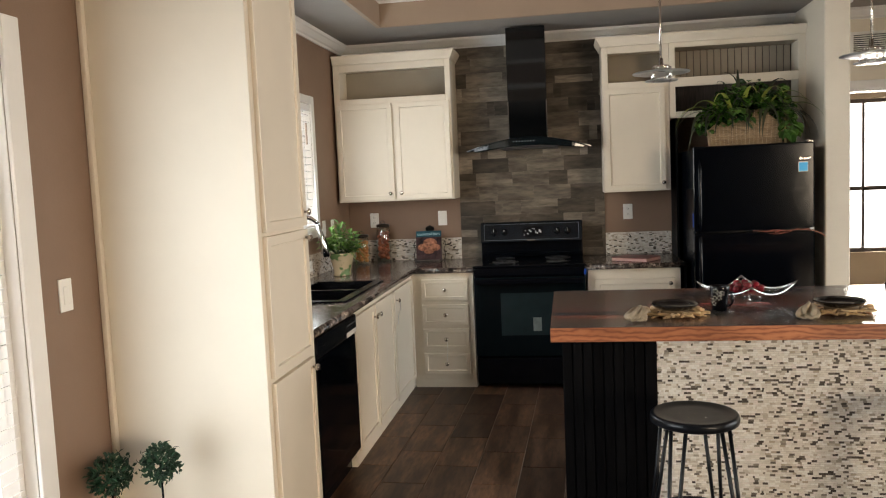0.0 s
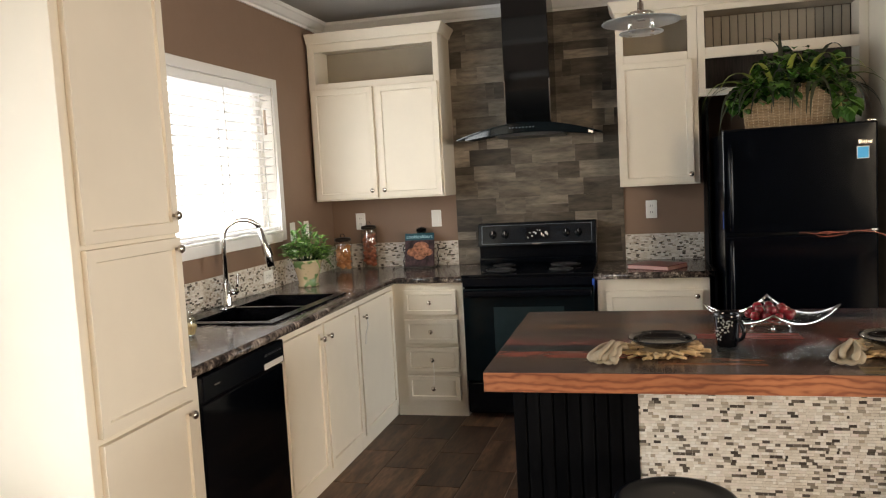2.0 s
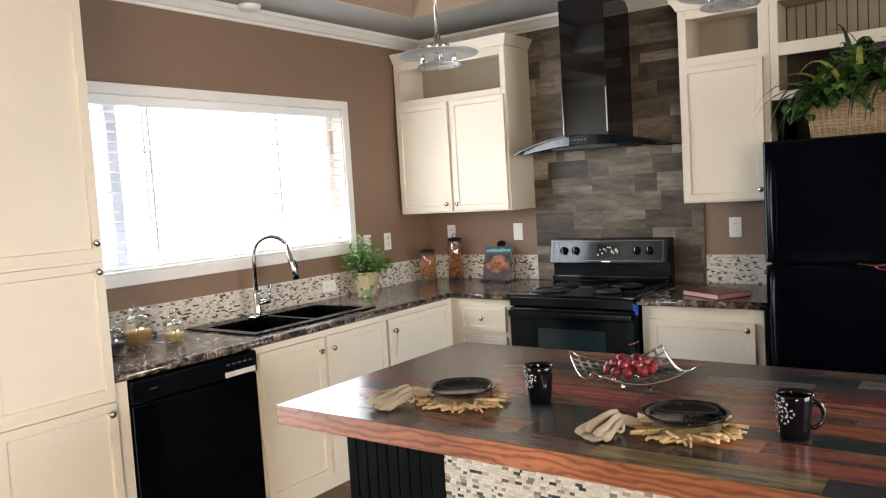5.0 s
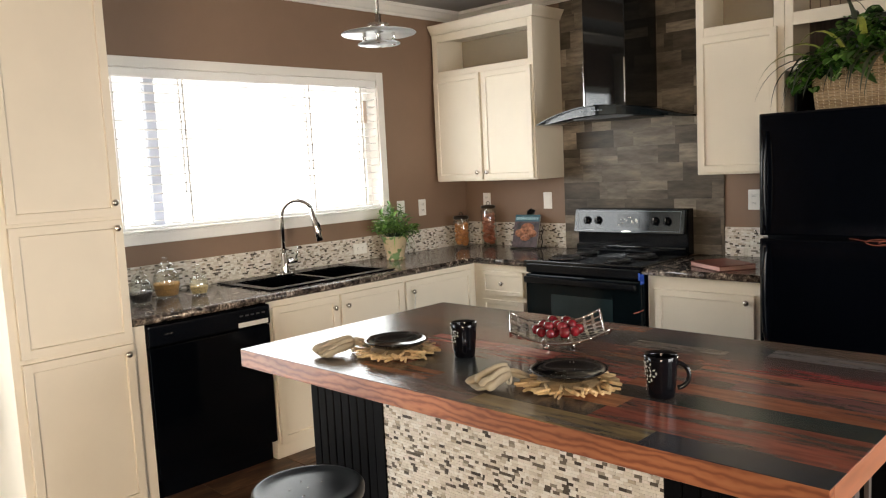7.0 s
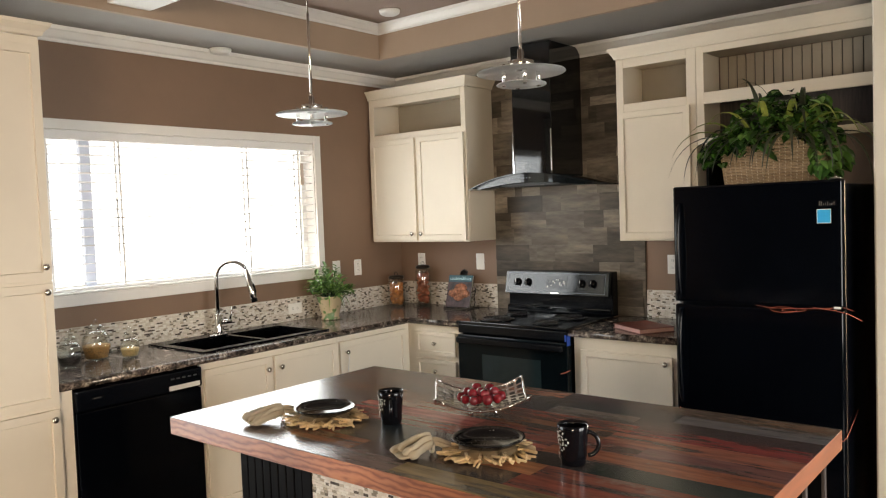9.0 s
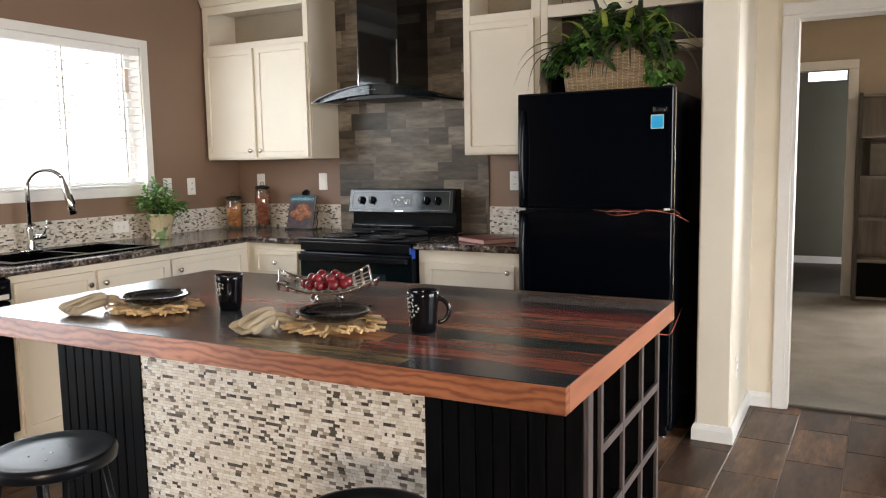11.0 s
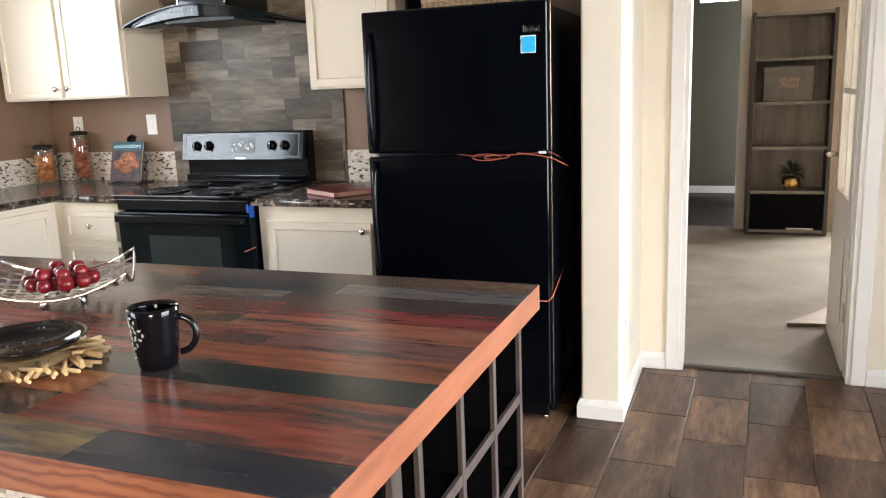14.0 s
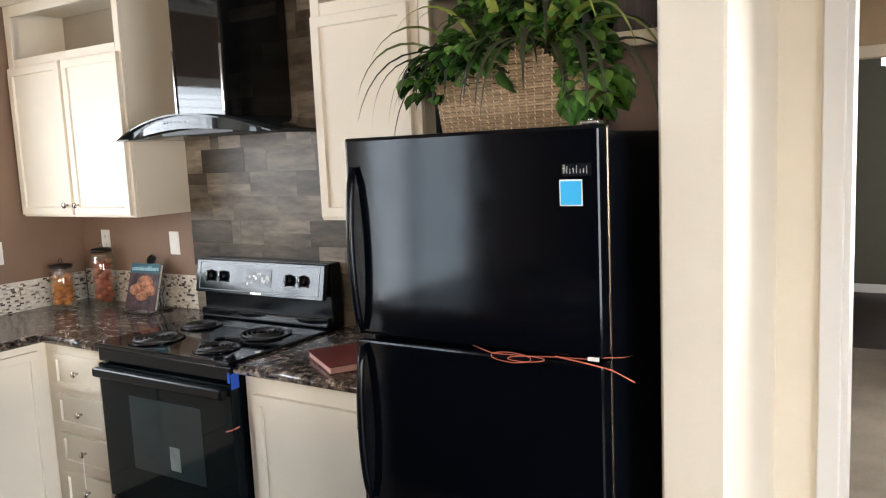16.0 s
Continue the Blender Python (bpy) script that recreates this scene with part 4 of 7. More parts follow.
part("body", cube(FX0 + 0.008, FX1 - 0.002, FF + 0.075, 7.20, 0.04, 1.672, 0.006, 2), BLACK, fridge)
part("freezer_door", cube(FX0, FX1, FF, FF + 0.068, 1.122, 1.688, 0.010, 3), BLACK_SATIN, fridge)
part("fridge_door", cube(FX0, FX1, FF, FF + 0.068, 0.085, 1.108, 0.010, 3), BLACK_SATIN, fridge)
part("grille", cube(FX0 + 0.02, FX1 - 0.02, FF + 0.05, FF + 0.074, 0.02, 0.08, 0.004), BLACK, fridge)


def fridge_handle(z0, z1):
    n = 10
    pts = [(FX0 + 0.035, FF - 0.010 - 0.030 * math.sin(math.pi * k / n) ** 0.6, z0 + (z1 - z0) * k / n) for k in range(n + 1)]
    part("handle", tube(pts, [0.009] + [0.0115] * (n - 1) + [0.009], 12), BLACK, fridge)


fridge_handle(1.135, 1.605)
fridge_handle(0.62, 1.09)
part("top_hinge", cube(FX1 - 0.050, FX1 - 0.004, FF + 0.012, FF + 0.05, 1.6885, 1.697, 0.003, 2), NICKEL, fridge, "silver hinge")
part("hinge_screw", turned([(0, 0), (0.008, 0), (0.006, 0.006), (0, 0.007)], (FX1 - 0.03, FF + 0.03, 1.6972), 10), CHROME, fridge, "bright hinge screw")
part("door_edge_strip", cube(FX1 - 0.0005, FX1 + 0.002, FF + 0.058, FF + 0.064, 0.09, 1.685), NICKEL, fridge, "thin bright edge strip")
for x in (FX0 + 0.05, FX1 - 0.05):
    part("foot", turned([(0, 0), (0.022, 0), (0.022, 0.008), (0.01, 0.012), (0.01, 0.045), (0, 0.045)], (x, FF + 0.10, 0.0), 12), CHROME, fridge, "chrome foot")
part("sticker", cube(2.339, 2.398, FF - 0.0012, FF - 0.0002, 1.496, 1.560), WHITE_PLASTIC, fridge)
part("sticker_print", cube(2.342, 2.395, FF - 0.002, FF - 0.0013, 1.499, 1.556), BLUE_STICKER, fridge, "blue sticker")
badge = part("badge", cube(2.346, 2.420, FF - 0.0012, FF - 0.0002, 1.568, 1.598), BLACK, fridge, "small dark name badge")
for k, (h, w) in enumerate(((0.022, 0.010), (0.018, 0.006), (0.012, 0.004), (0.013, 0.006), (0.018, 0.005), (0.011, 0.006), (0.012, 0.006), (0.018, 0.004))):
    part("badge_stroke", cube(2.349 + 0.0086 * k, 2.349 + 0.0086 * k + w * 0.55, FF - 0.002, FF - 0.0013, 1.574, 1.574 + h), NICKEL, badge, "bright raised stroke")
part("clear_tape", cube(2.405, FX1 - 0.006, FF - 0.0085, FF - 0.0075, 1.119, 1.129), WHITE_PLASTIC, fridge, "scrap of pale tape over the string")
part("tape", cube(FX0 - 0.0015, FX0 - 0.0003, FF + 0.02, FF + 0.05, 1.15, 1.245), BLUE_TAPE, fridge, "strip of blue tape")
Y = FF - 0.004
part("string", tube([(2.06, Y + 0.035, 1.115), (2.09, Y + 0.016, 1.115), (2.14, Y - 0.002, 1.110), (2.25, Y - 0.004, 1.114), (2.32, Y + 0.012, 1.115), (FX1 - 0.04, Y - 0.002, 1.122), (FX1 - 0.02, Y - 0.002, 1.125), (FX1 + 0.005, Y + 0.03, 1.122), (FX1 + 0.01, Y + 0.12, 1.10), (FX1 + 0.006, Y + 0.2, 1.085)], 0.0011, 6), STRING, fridge, "orange string")
for k in range(2):
    pts = [((2.195, 2.240)[k] + (0.058, 0.052)[k] * math.cos(a), Y - 0.007 - 0.003 * k, (1.106, 1.107)[k] + (0.013, 0.008)[k] * math.sin(a + 0.4 * k)) for a in (2 * math.pi * i / 18 for i in range(18))]
    part("string_loop", tube(pts, 0.0012, 5, closed=True), STRING, fridge, "loop of orange string")
part("string", tube([(FX1 - 0.12, Y - 0.006, 1.122), (FX1 - 0.03, Y - 0.008, 1.112), (FX1 + 0.02, Y + 0.01, 1.098), (FX1 + 0.07, Y + 0.03, 1.068)], 0.0018, 6), STRING, fridge, "hanging end of orange string")
part("string", tube([(FX0 - 0.002, Y + 0.03, 0.60), (FX0 + 0.02, Y - 0.002, 0.585), (1.82, Y - 0.003, 0.556), (2.15, Y - 0.004, 0.540), (FX1 - 0.005, Y - 0.002, 0.533), (FX1 + 0.006, Y + 0.03, 0.545), (FX1 + 0.006, Y + 0.25, 0.62)], 0.0024, 6), STRING, fridge, "orange string round the door")
part("string_knot", tube([(1.82, Y - 0.006, 0.575), (1.826, Y - 0.010, 0.545), (1.815, Y - 0.008, 0.50), (1.822, Y - 0.008, 0.42), (1.818, Y - 0.006, 0.36)], 0.003, 6), STRING, fridge, "hanging knot of orange string")

stove = thing("range", (0.55, 6.85, 0), "black freestanding electric range with coil burners", "range")
RX0, RX1, RF = 0.155, 0.953, 6.565
part("body", cube(RX0 + 0.004, RX1 - 0.004, RF + 0.045, 7.22, 0.03, 0.893, 0.003), BLACK, stove)
part("oven_door", cube(RX0, RX1, RF, RF + 0.042, 0.245, 0.825, 0.008, 2), OVEN_BLACK, stove)
part("oven_window", cube(0.345, 0.775, RF - 0.002, RF - 0.0002, 0.40, 0.71, 0.0), OVEN_PANE, stove, "dark oven glass")
part("pale_rectangle", cube(0.575, 0.635, RF - 0.003, RF - 0.0022, 0.432, 0.530), plain("grey_rectangle", (0.16, 0.19, 0.18), 0.6, vary=0.2, scale=30), stove, "pale grey rectangle on the oven glass")
part("drawer", cube(RX0 + 0.003, RX1 - 0.003, RF + 0.008, RF + 0.044, 0.045, 0.235, 0.008, 2), BLACK_GLOSS, stove)
part("vent_strip", cube(RX0, RX1, RF + 0.006, RF + 0.044, 0.832, 0.893, 0.008, 2), BLACK, stove)
part("door_handle", cube(RX0 + 0.012, RX1 - 0.012, RF - 0.042, RF - 0.008, 0.775, 0.815, 0.012, 3), BLACK, stove)
for x in (RX0 + 0.05, RX1 - 0.07):
    part("handle_bracket", cube(x, x + 0.022, RF - 0.02, RF - 0.0003, 0.782, 0.808, 0.003), BLACK, stove)
part("cooktop", cube(RX0 - 0.004, RX1 + 0.004, RF - 0.006, 7.15, 0.8935, 0.912, 0.005, 2), BLACK_GLOSS, stove)
COIL = plain("burner_coil", (0.018, 0.018, 0.02), 0.4, vary=0.2, bump=0.0)
for x, y, r in ((0.375, 6.70, 0.098), (0.355, 6.955, 0.075), (0.75, 6.69, 0.075), (0.755, 6.94, 0.098)):
    bowl = part("drip_bowl", turned([(r + 0.012, 0.0005), (r + 0.018, 0.004), (r + 0.012, 0.006), (r, 0.002), (0.02, 0.0008), (0, 0.0008)], (x, y, 0.912), 32), BLACK_GLOSS, stove)
    pts = [(x + (0.018 + (r - 0.02) * k / 72) * math.cos(2 * math.pi * k / 18), y + (0.018 + (r - 0.02) * k / 72) * math.sin(2 * math.pi * k / 18), 0.9235) for k in range(73)]
    part("coil", tube(pts, 0.0048, 6), COIL, bowl, "dark spiral coil")
part("backguard", cube(RX0 + 0.002, RX1 - 0.002, 7.155, 7.225, 0.905, 1.188, 0.006, 2), BLACK, stove)
part("backguard_ledge", cube(RX0 + 0.004, RX1 - 0.004, 7.125, 7.154, 0.9125, 0.955, 0.01, 3), BLACK_GLOSS, stove)
def leaned(bm):
    """The control panel leans back by eleven degrees."""
    for v in bm.verts:
        v.co.y += 0.194 * (v.co.z - 1.035) - 0.030
    return bm


PANEL_PRINT = plain("grey_panel_print", (0.16, 0.18, 0.20), 0.3, bump=0.0)
panel = part("control_panel", leaned(cube(RX0 + 0.004, RX1 - 0.004, 7.128, 7.1545, 1.035, 1.186, 0.004)), BLACK_PANEL, stove, "reflective dark control panel")
part("panel_line", leaned(cube(RX0 + 0.03, RX1 - 0.03, 7.1268, 7.1278, 1.050, 1.0525)), PANEL_PRINT, panel, "thin grey printed line")
part("panel_line", leaned(cube(RX1 - 0.033, RX1 - 0.030, 7.1268, 7.1278, 1.053, 1.172)), PANEL_PRINT, panel, "thin grey printed line")
part("panel_line", leaned(cube(RX0 + 0.03, RX0 + 0.033, 7.1268, 7.1278, 1.053, 1.172)), PANEL_PRINT, panel, "thin grey printed line")
part("panel_line", leaned(cube(RX0 + 0.03, RX1 - 0.03, 7.1268, 7.1278, 1.1725, 1.1745)), PANEL_PRINT, panel, "thin grey printed line")
for x in (0.262, 0.345, 0.755, 0.835):
    k = turned([(0.025, 0), (0.024, 0.014), (0.019, 0.020), (0, 0.021)], (0, 0, 0), 20)
    box(k, -0.006, 0.006, -0.024, 0.024, 0.019, 0.030, bevel=0.003)
    k.transform(Matrix.Translation((x, 7.1275, 1.115)) @ Euler((radians(90), 0, 0)).to_matrix().to_4x4())
    kn = part("knob", leaned(k), BLACK, panel)
    part("knob_mark", leaned(cube(x - 0.001, x + 0.001, 7.0955, 7.0975, 1.118, 1.136)), WHITE_PLASTIC, kn, "pale pointer line")
part("display", leaned(cube(0.49, 0.645, 7.1255, 7.1275, 1.075, 1.155)), BLACK_GLOSS, panel)
rnd = random.Random(31)
for i in range(11):
    x, z = 0.497 + 0.013 * i, 1.082 + 0.05 * rnd.random()
    part("display_print", leaned(cube(x, x + rnd.uniform(0.006, 0.012), 7.1245, 7.1253, z, z + rnd.uniform(0.005, 0.02))), WHITE_PLASTIC, panel, "small pale printed mark")
part("badge", leaned(cube(0.525, 0.585, 7.1255, 7.1275, 1.043, 1.050)), NICKEL, panel, "small name badge")
part("tape", cube(RX1 + 0.0045, RX1 + 0.006, RF - 0.003, RF + 0.035, 0.81, 0.868), BLUE_TAPE, stove, "strip of blue tape")
part("tape", cube(RX1 - 0.007, RX1 + 0.0045, RF - 0.0075, RF - 0.0062, 0.835, 0.875), BLUE_TAPE, stove, "strip of blue tape")
part("string", tube([(RX1 - 0.04, RF - 0.004, 0.645), (RX1 - 0.01, RF - 0.006, 0.655), (RX1 + 0.008, RF + 0.02, 0.665)], 0.003, 6), STRING, stove, "end of orange string")
part("round_sticker", turned([(0, 0), (0.018, 0), (0.018, 0.001), (0, 0.001)], (0, 0, 0), 18), WHITE_PLASTIC, stove, "round pale sticker").matrix_basis = pose(0.702 - 0.55, RF - 0.0022 - 6.85, 0.442, 90, 0, 0)

DARK_BUTTON = plain("dark_button", (0.05, 0.05, 0.055), 0.4, bump=0.0)
dish = thing("dishwasher", (-0.6, 4.65, 0), "black built-in dishwasher under the worktop", "dishwasher")
part("tub", cube(XL + 0.1, FX - 0.03, 4.32, 4.98, 0.1, 0.858), BLACK, dish)
part("door", cube(FX - 0.028, -0.30, 4.322, 4.978, 0.115, 0.745, 0.006, 2), BLACK_SATIN, dish)
part("control_panel", cube(FX - 0.028, -0.291, 4.318, 4.982, 0.750, 0.852, 0.012, 3), BLACK, dish)
part("kick_plate", cube(FX - 0.06, FX - 0.035, 4.322, 4.978, 0.004, 0.108), BLACK, dish)
part("label_strip", cube(-0.2905, -0.2895, 4.79, 4.965, 0.758, 0.782), WHITE_PLASTIC, dish, "white paper label")
for k in range(5):
    part("button", cube(-0.2906, -0.2885, 4.80 + 0.032 * k, 4.82 + 0.032 * k, 0.812, 0.820, 0.001), DARK_BUTTON, dish, "small grey button")
part("badge", cube(-0.2906, -0.289, 4.40, 4.44, 0.80, 0.806), NICKEL, dish, "small name badge")
part("round_sticker", turned([(0, 0), (0.02, 0), (0.02, 0.001), (0, 0.001)], (0, 0, 0), 18), NICKEL, dish, "round pale sticker").matrix_basis = pose(0.3 + 0.0008, 0.235, 0.15, 0, 90, 0)

CHIMNEY = plain("chimney_gloss", (0.0025, 0.003, 0.0035), 0.03, vary=0.1, bump=0.0, shine=0.6)
hood = thing("range_hood", (0.57, 7.0, 1.74), "glossy black chimney range hood with a curved glass canopy", "range hood")
part("chimney", cube(0.425, 0.712, 6.865, YB - 0.02, 1.80, 2.64, 0.004, 2), CHIMNEY, hood)
for x in (0.4235, 0.706):
    part("chimney_trim", cube(x, x + 0.0075, 6.859, 6.8645, 1.84, 2.10), CHROME, hood, "bright chimney edge")


def arc_sheet(x0, x1, y0, y1, peak, drop, thick, n=28, lip=1.0):
    """A sheet that bows up along x; thick gives its depth below at each place from -1 to 1."""
    bm = bmesh.new()
    rows = []
    for i in range(n + 1):
        u = -1 + 2 * i / n
        x = (x0 + x1) / 2 + (x1 - x0) / 2 * u
        zt = peak - drop * abs(u) ** 1.8
        zb = zt - thick(u)
        yf = y0 + 0.05 * u * u * lip
        rows.append([bm.verts.new(p) for p in ((x, yf, zt), (x, y1, zt), (x, y1, zb), (x, yf, zb))])
    for a, b in zip(rows, rows[1:]):
        for k in range(4):
            bm.faces.new((a[k], b[k], b[(k + 1) % 4], a[(k + 1) % 4])).smooth = k in (0, 2)
    bm.faces.new(rows[0])
    bm.faces.new(rows[-1][::-1])
    bmesh.ops.recalc_face_normals(bm, faces=bm.faces)
    return bm


part("canopy_glass", arc_sheet(0.115, 1.025, 6.735, 7.23, 1.832, 0.085, lambda u: 0.006), HOOD_GLASS, hood, "smoked curved glass canopy")
part("canopy_body", arc_sheet(0.17, 0.97, 6.755, 7.235, 1.825, 0.066, lambda u: 0.052 - 0.034 * u * u), HOOD_GLASS, hood)
for k in range(8):
    part("touch_mark", cube(0.462 + 0.021 * k, 0.470 + 0.021 * k, 6.7545, 6.7552, 1.797, 1.803), PANEL_PRINT, hood, "tiny pale control mark")
for x in (0.36, 0.72):
    part("lamp_dot", turned([(0, 0), (0.007, 0), (0.005, 0.003), (0, 0.004)], (0, 0, 0), 10), CHROME, hood, "small bright button").matrix_basis = pose(x - 0.57, 6.757 - 7.0, 0.05, 90, 0, 0)
part("filter", cube(0.36, 0.78, 6.83, 7.2, 1.752, 1.7725), plain("dark_filter", (0.02, 0.02, 0.02), 0.5), hood, "grey filter plate")

# ---- sink and tap ----
SINK_BLACK = plain("black_composite", (0.0025, 0.003, 0.005), 0.2, vary=0.2, bump=0.02, fine=400, shine=0.16)
sink = thing("sink", (-0.635, 5.49, 0.72), "black double-bowl drop-in sink", "sink")
bm = bmesh.new()
z = 0.9015
cells = [(SX0 - 0.025, SX0 + 0.09, SX1 - 0.03, SX1 + 0.02), (SY0 - 0.02, SY0 + 0.03, 5.475, 5.505, SY1 - 0.03, SY1 + 0.02)]
grid = [[bm.verts.new((x, y, z + 0.008)) for y in cells[1]] for x in cells[0]]
for i in range(3):
    for j in range(5):
        if not (i == 1 and j in (1, 3)):
            bm.faces.new((grid[i][j], grid[i + 1][j], grid[i + 1][j + 1], grid[i][j + 1]))
ext = bmesh.ops.extrude_face_region(bm, geom=bm.faces[:])
bmesh.ops.translate(bm, verts=[g for g in ext["geom"] if isinstance(g, bmesh.types.BMVert)], vec=(0, 0, -0.0075))
bmesh.ops.recalc_face_normals(bm, faces=bm.faces)
part("rim", bm, SINK_BLACK, sink)
for j in (1, 3):
    x0, x1, y0, y1 = cells[0][1], cells[0][2], cells[1][j], cells[1][j + 1]
    bm = bmesh.new()
    up = [bm.verts.new(p) for p in ((x0, y0, z), (x1, y0, z), (x1, y1, z), (x0, y1, z))]
    low = [bm.verts.new(p) for p in ((x0 + 0.03, y0 + 0.03, 0.72), (x1 - 0.03, y0 + 0.03, 0.72), (x1 - 0.03, y1 - 0.03, 0.72), (x0 + 0.03, y1 - 0.03, 0.72))]
    for k in range(4):
        bm.faces.new((up[k], low[k], low[(k + 1) % 4], up[(k + 1) % 4]))
    bm.faces.new(low)
    bmesh.ops.solidify(bm, geom=bm.faces[:], thickness=-0.004)
    bowl = part("bowl", bm, SINK_BLACK, sink)
    part("drain", turned([(0.04, 0.001), (0.036, 0.004), (0.02, 0.002), (0, 0.002)], ((x0 + x1) / 2, (y0 + y1) / 2, 0.7245), 20), CHROME, bowl, "chrome drain")
tap = thing("faucet", (-0.815, 5.45, 0.909), "tall chrome pull-down kitchen faucet", "faucet")
part("base_plate", turned([(0, 0), (0.03, 0), (0.03, 0.006), (0.024, 0.01), (0, 0.01)], (-0.815, 5.45, 0.9098), 24, squash=(1, 2.2)), CHROME, tap)
part("body", turned([(0.023, 0.008), (0.023, 0.05), (0.020, 0.06), (0.020, 0.125), (0.016, 0.13), (0, 0.13)], (-0.815, 5.45, 0.91), 20), CHROME, tap)
way = Vector((0.187, 0.137, 0)).normalized()
b0 = Vector((-0.815, 5.45, 0))
pts = [b0 + Vector((0, 0, 1.03)), b0 + Vector((0, 0, 1.26))] + [b0 + way * (0.10 - 0.10 * math.cos(a)) + Vector((0, 0, 1.26 + 0.095 * math.sin(a))) for a in (math.pi * k / 12 for k in range(1, 11))]
part("spout", tube(pts, 0.0125, 14), CHROME, tap)
e0, e1 = pts[-1], Vector((-0.628, 5.587, 1.105))
part("spray_head", tube([e0, e0.lerp(e1, 0.18), e0.lerp(e1, 0.22), e0.lerp(e1, 0.7), e1], [0.013, 0.014, 0.017, 0.021, 0.019], 14), CHROME, tap)
part("spray_button", tube([e0.lerp(e1, 0.45) + way * 0.019, e0.lerp(e1, 0.72) + way * 0.021], 0.006, 8), BLACK, tap)
part("lever_hub", tube([(-0.815, 5.468, 0.985), (-0.805, 5.535, 0.985)], [0.016, 0.014], 12), CHROME, tap)
part("lever", tube([(-0.807, 5.522, 0.99), (-0.80, 5.535, 1.03), (-0.795, 5.542, 1.075)], [0.007, 0.006, 0.004], 8), CHROME, tap)


# ---- wall fittings ----
def wall_plate(axis, at, kind):
    """A cover plate on a wall, with the two halves of an outlet or one rocker."""
    x, y, z = at
    label = "white wall outlet cover plate" if kind == "outlet" else "white light switch cover plate"
    ob = thing("outlet" if kind == "outlet" else "light_switch", at, label, "outlet" if kind == "outlet" else "switch", "wall plates")
    plate = cube(-0.036, 0.036, -0.006, 0.0, -0.059, 0.059, 0.003, 2)
    subs = [cube(-0.017, 0.017, -0.0075, -0.0055, zz - 0.016, zz + 0.016, 0.003) for zz in (-0.021, 0.021)] if kind == "outlet" else [cube(-0.017, 0.017, -0.009, -0.0055, -0.033, 0.033, 0.002)]
    slots = [cube(-0.007 + dx, -0.005 + dx, -0.0082, -0.0074, zz - 0.006, zz + 0.006) for zz in (-0.019, 0.023) for dx in (0, 0.012)] if kind == "outlet" else []
    turn = pose(0, 0, 0, 0, 0, 90) if axis == "y" else Matrix()
    for nm, group, mat in (("plate", [plate], WHITE_PLASTIC), ("socket" if kind == "outlet" else "rocker", subs, WHITE_PLASTIC), ("slot", slots, BLACK)):
        for bm in group:
            bm.transform(Matrix.Translation(at) @ turn)
            part(nm, bm, mat, ob)
    return ob


for x, y, z, axis, kind in ((-0.735, YB, 1.235, "x", "outlet"), (-0.166, YB, 1.235, "x", "switch"), (1.308, YB, 1.235, "x", "outlet"),
                            (XL, 6.56, 1.222, "y", "switch"), (XL, 6.775, 1.218, "y", "outlet"), (XL, 3.515, 1.187, "y", "switch"), (2.70, 6.70, 0.34, "y", "outlet")):
    wall_plate(axis, (x, y, z), kind)

grille = thing("wall_vent", (3.12, DY, 2.40), "white louvred air return grille above the doorway", "vent")
part("frame", boxes((2.915, 2.94, DY - 0.014, DY - 0.001, 2.32, 2.487), (3.30, 3.325, DY - 0.014, DY - 0.001, 2.32, 2.487), (2.94, 3.30, DY - 0.014, DY - 0.001, 2.32, 2.342), (2.94, 3.30, DY - 0.014, DY - 0.001, 2.465, 2.487)), WHITE_PLASTIC, grille)
part("backing", cube(2.94, 3.30, DY - 0.003, DY - 0.001, 2.342, 2.465), BLACK, grille)
for k in range(8):
    part("slat", cube(2.941, 3.299, DY - 0.012, DY - 0.004, 2.346 + 0.015 * k, 2.354 + 0.015 * k), WHITE_PLASTIC, grille)

# ---- ceiling things ----
beam = solid("ceiling_beam", cube(TX0 + 0.001, TX1 - 0.001, 4.66, 4.89, 2.69, TRAY - 0.001, 0.004), TRIM, "white box beam across the raised ceiling", "beam", "structure")
for x, y, z in ((-0.84, 5.58, CEIL), (-0.12, 6.34, TRAY)):
    ob = thing("smoke_detector", (x, y, z - 0.03), "round white ceiling detector", "detector", "ceiling detectors")
    part("body", turned([(0, 0), (0.045, 0), (0.06, 0.008), (0.066, 0.022), (0.066, 0.0295), (0, 0.0295)], (x, y, z - 0.03), 28), WHITE_PLASTIC, ob)


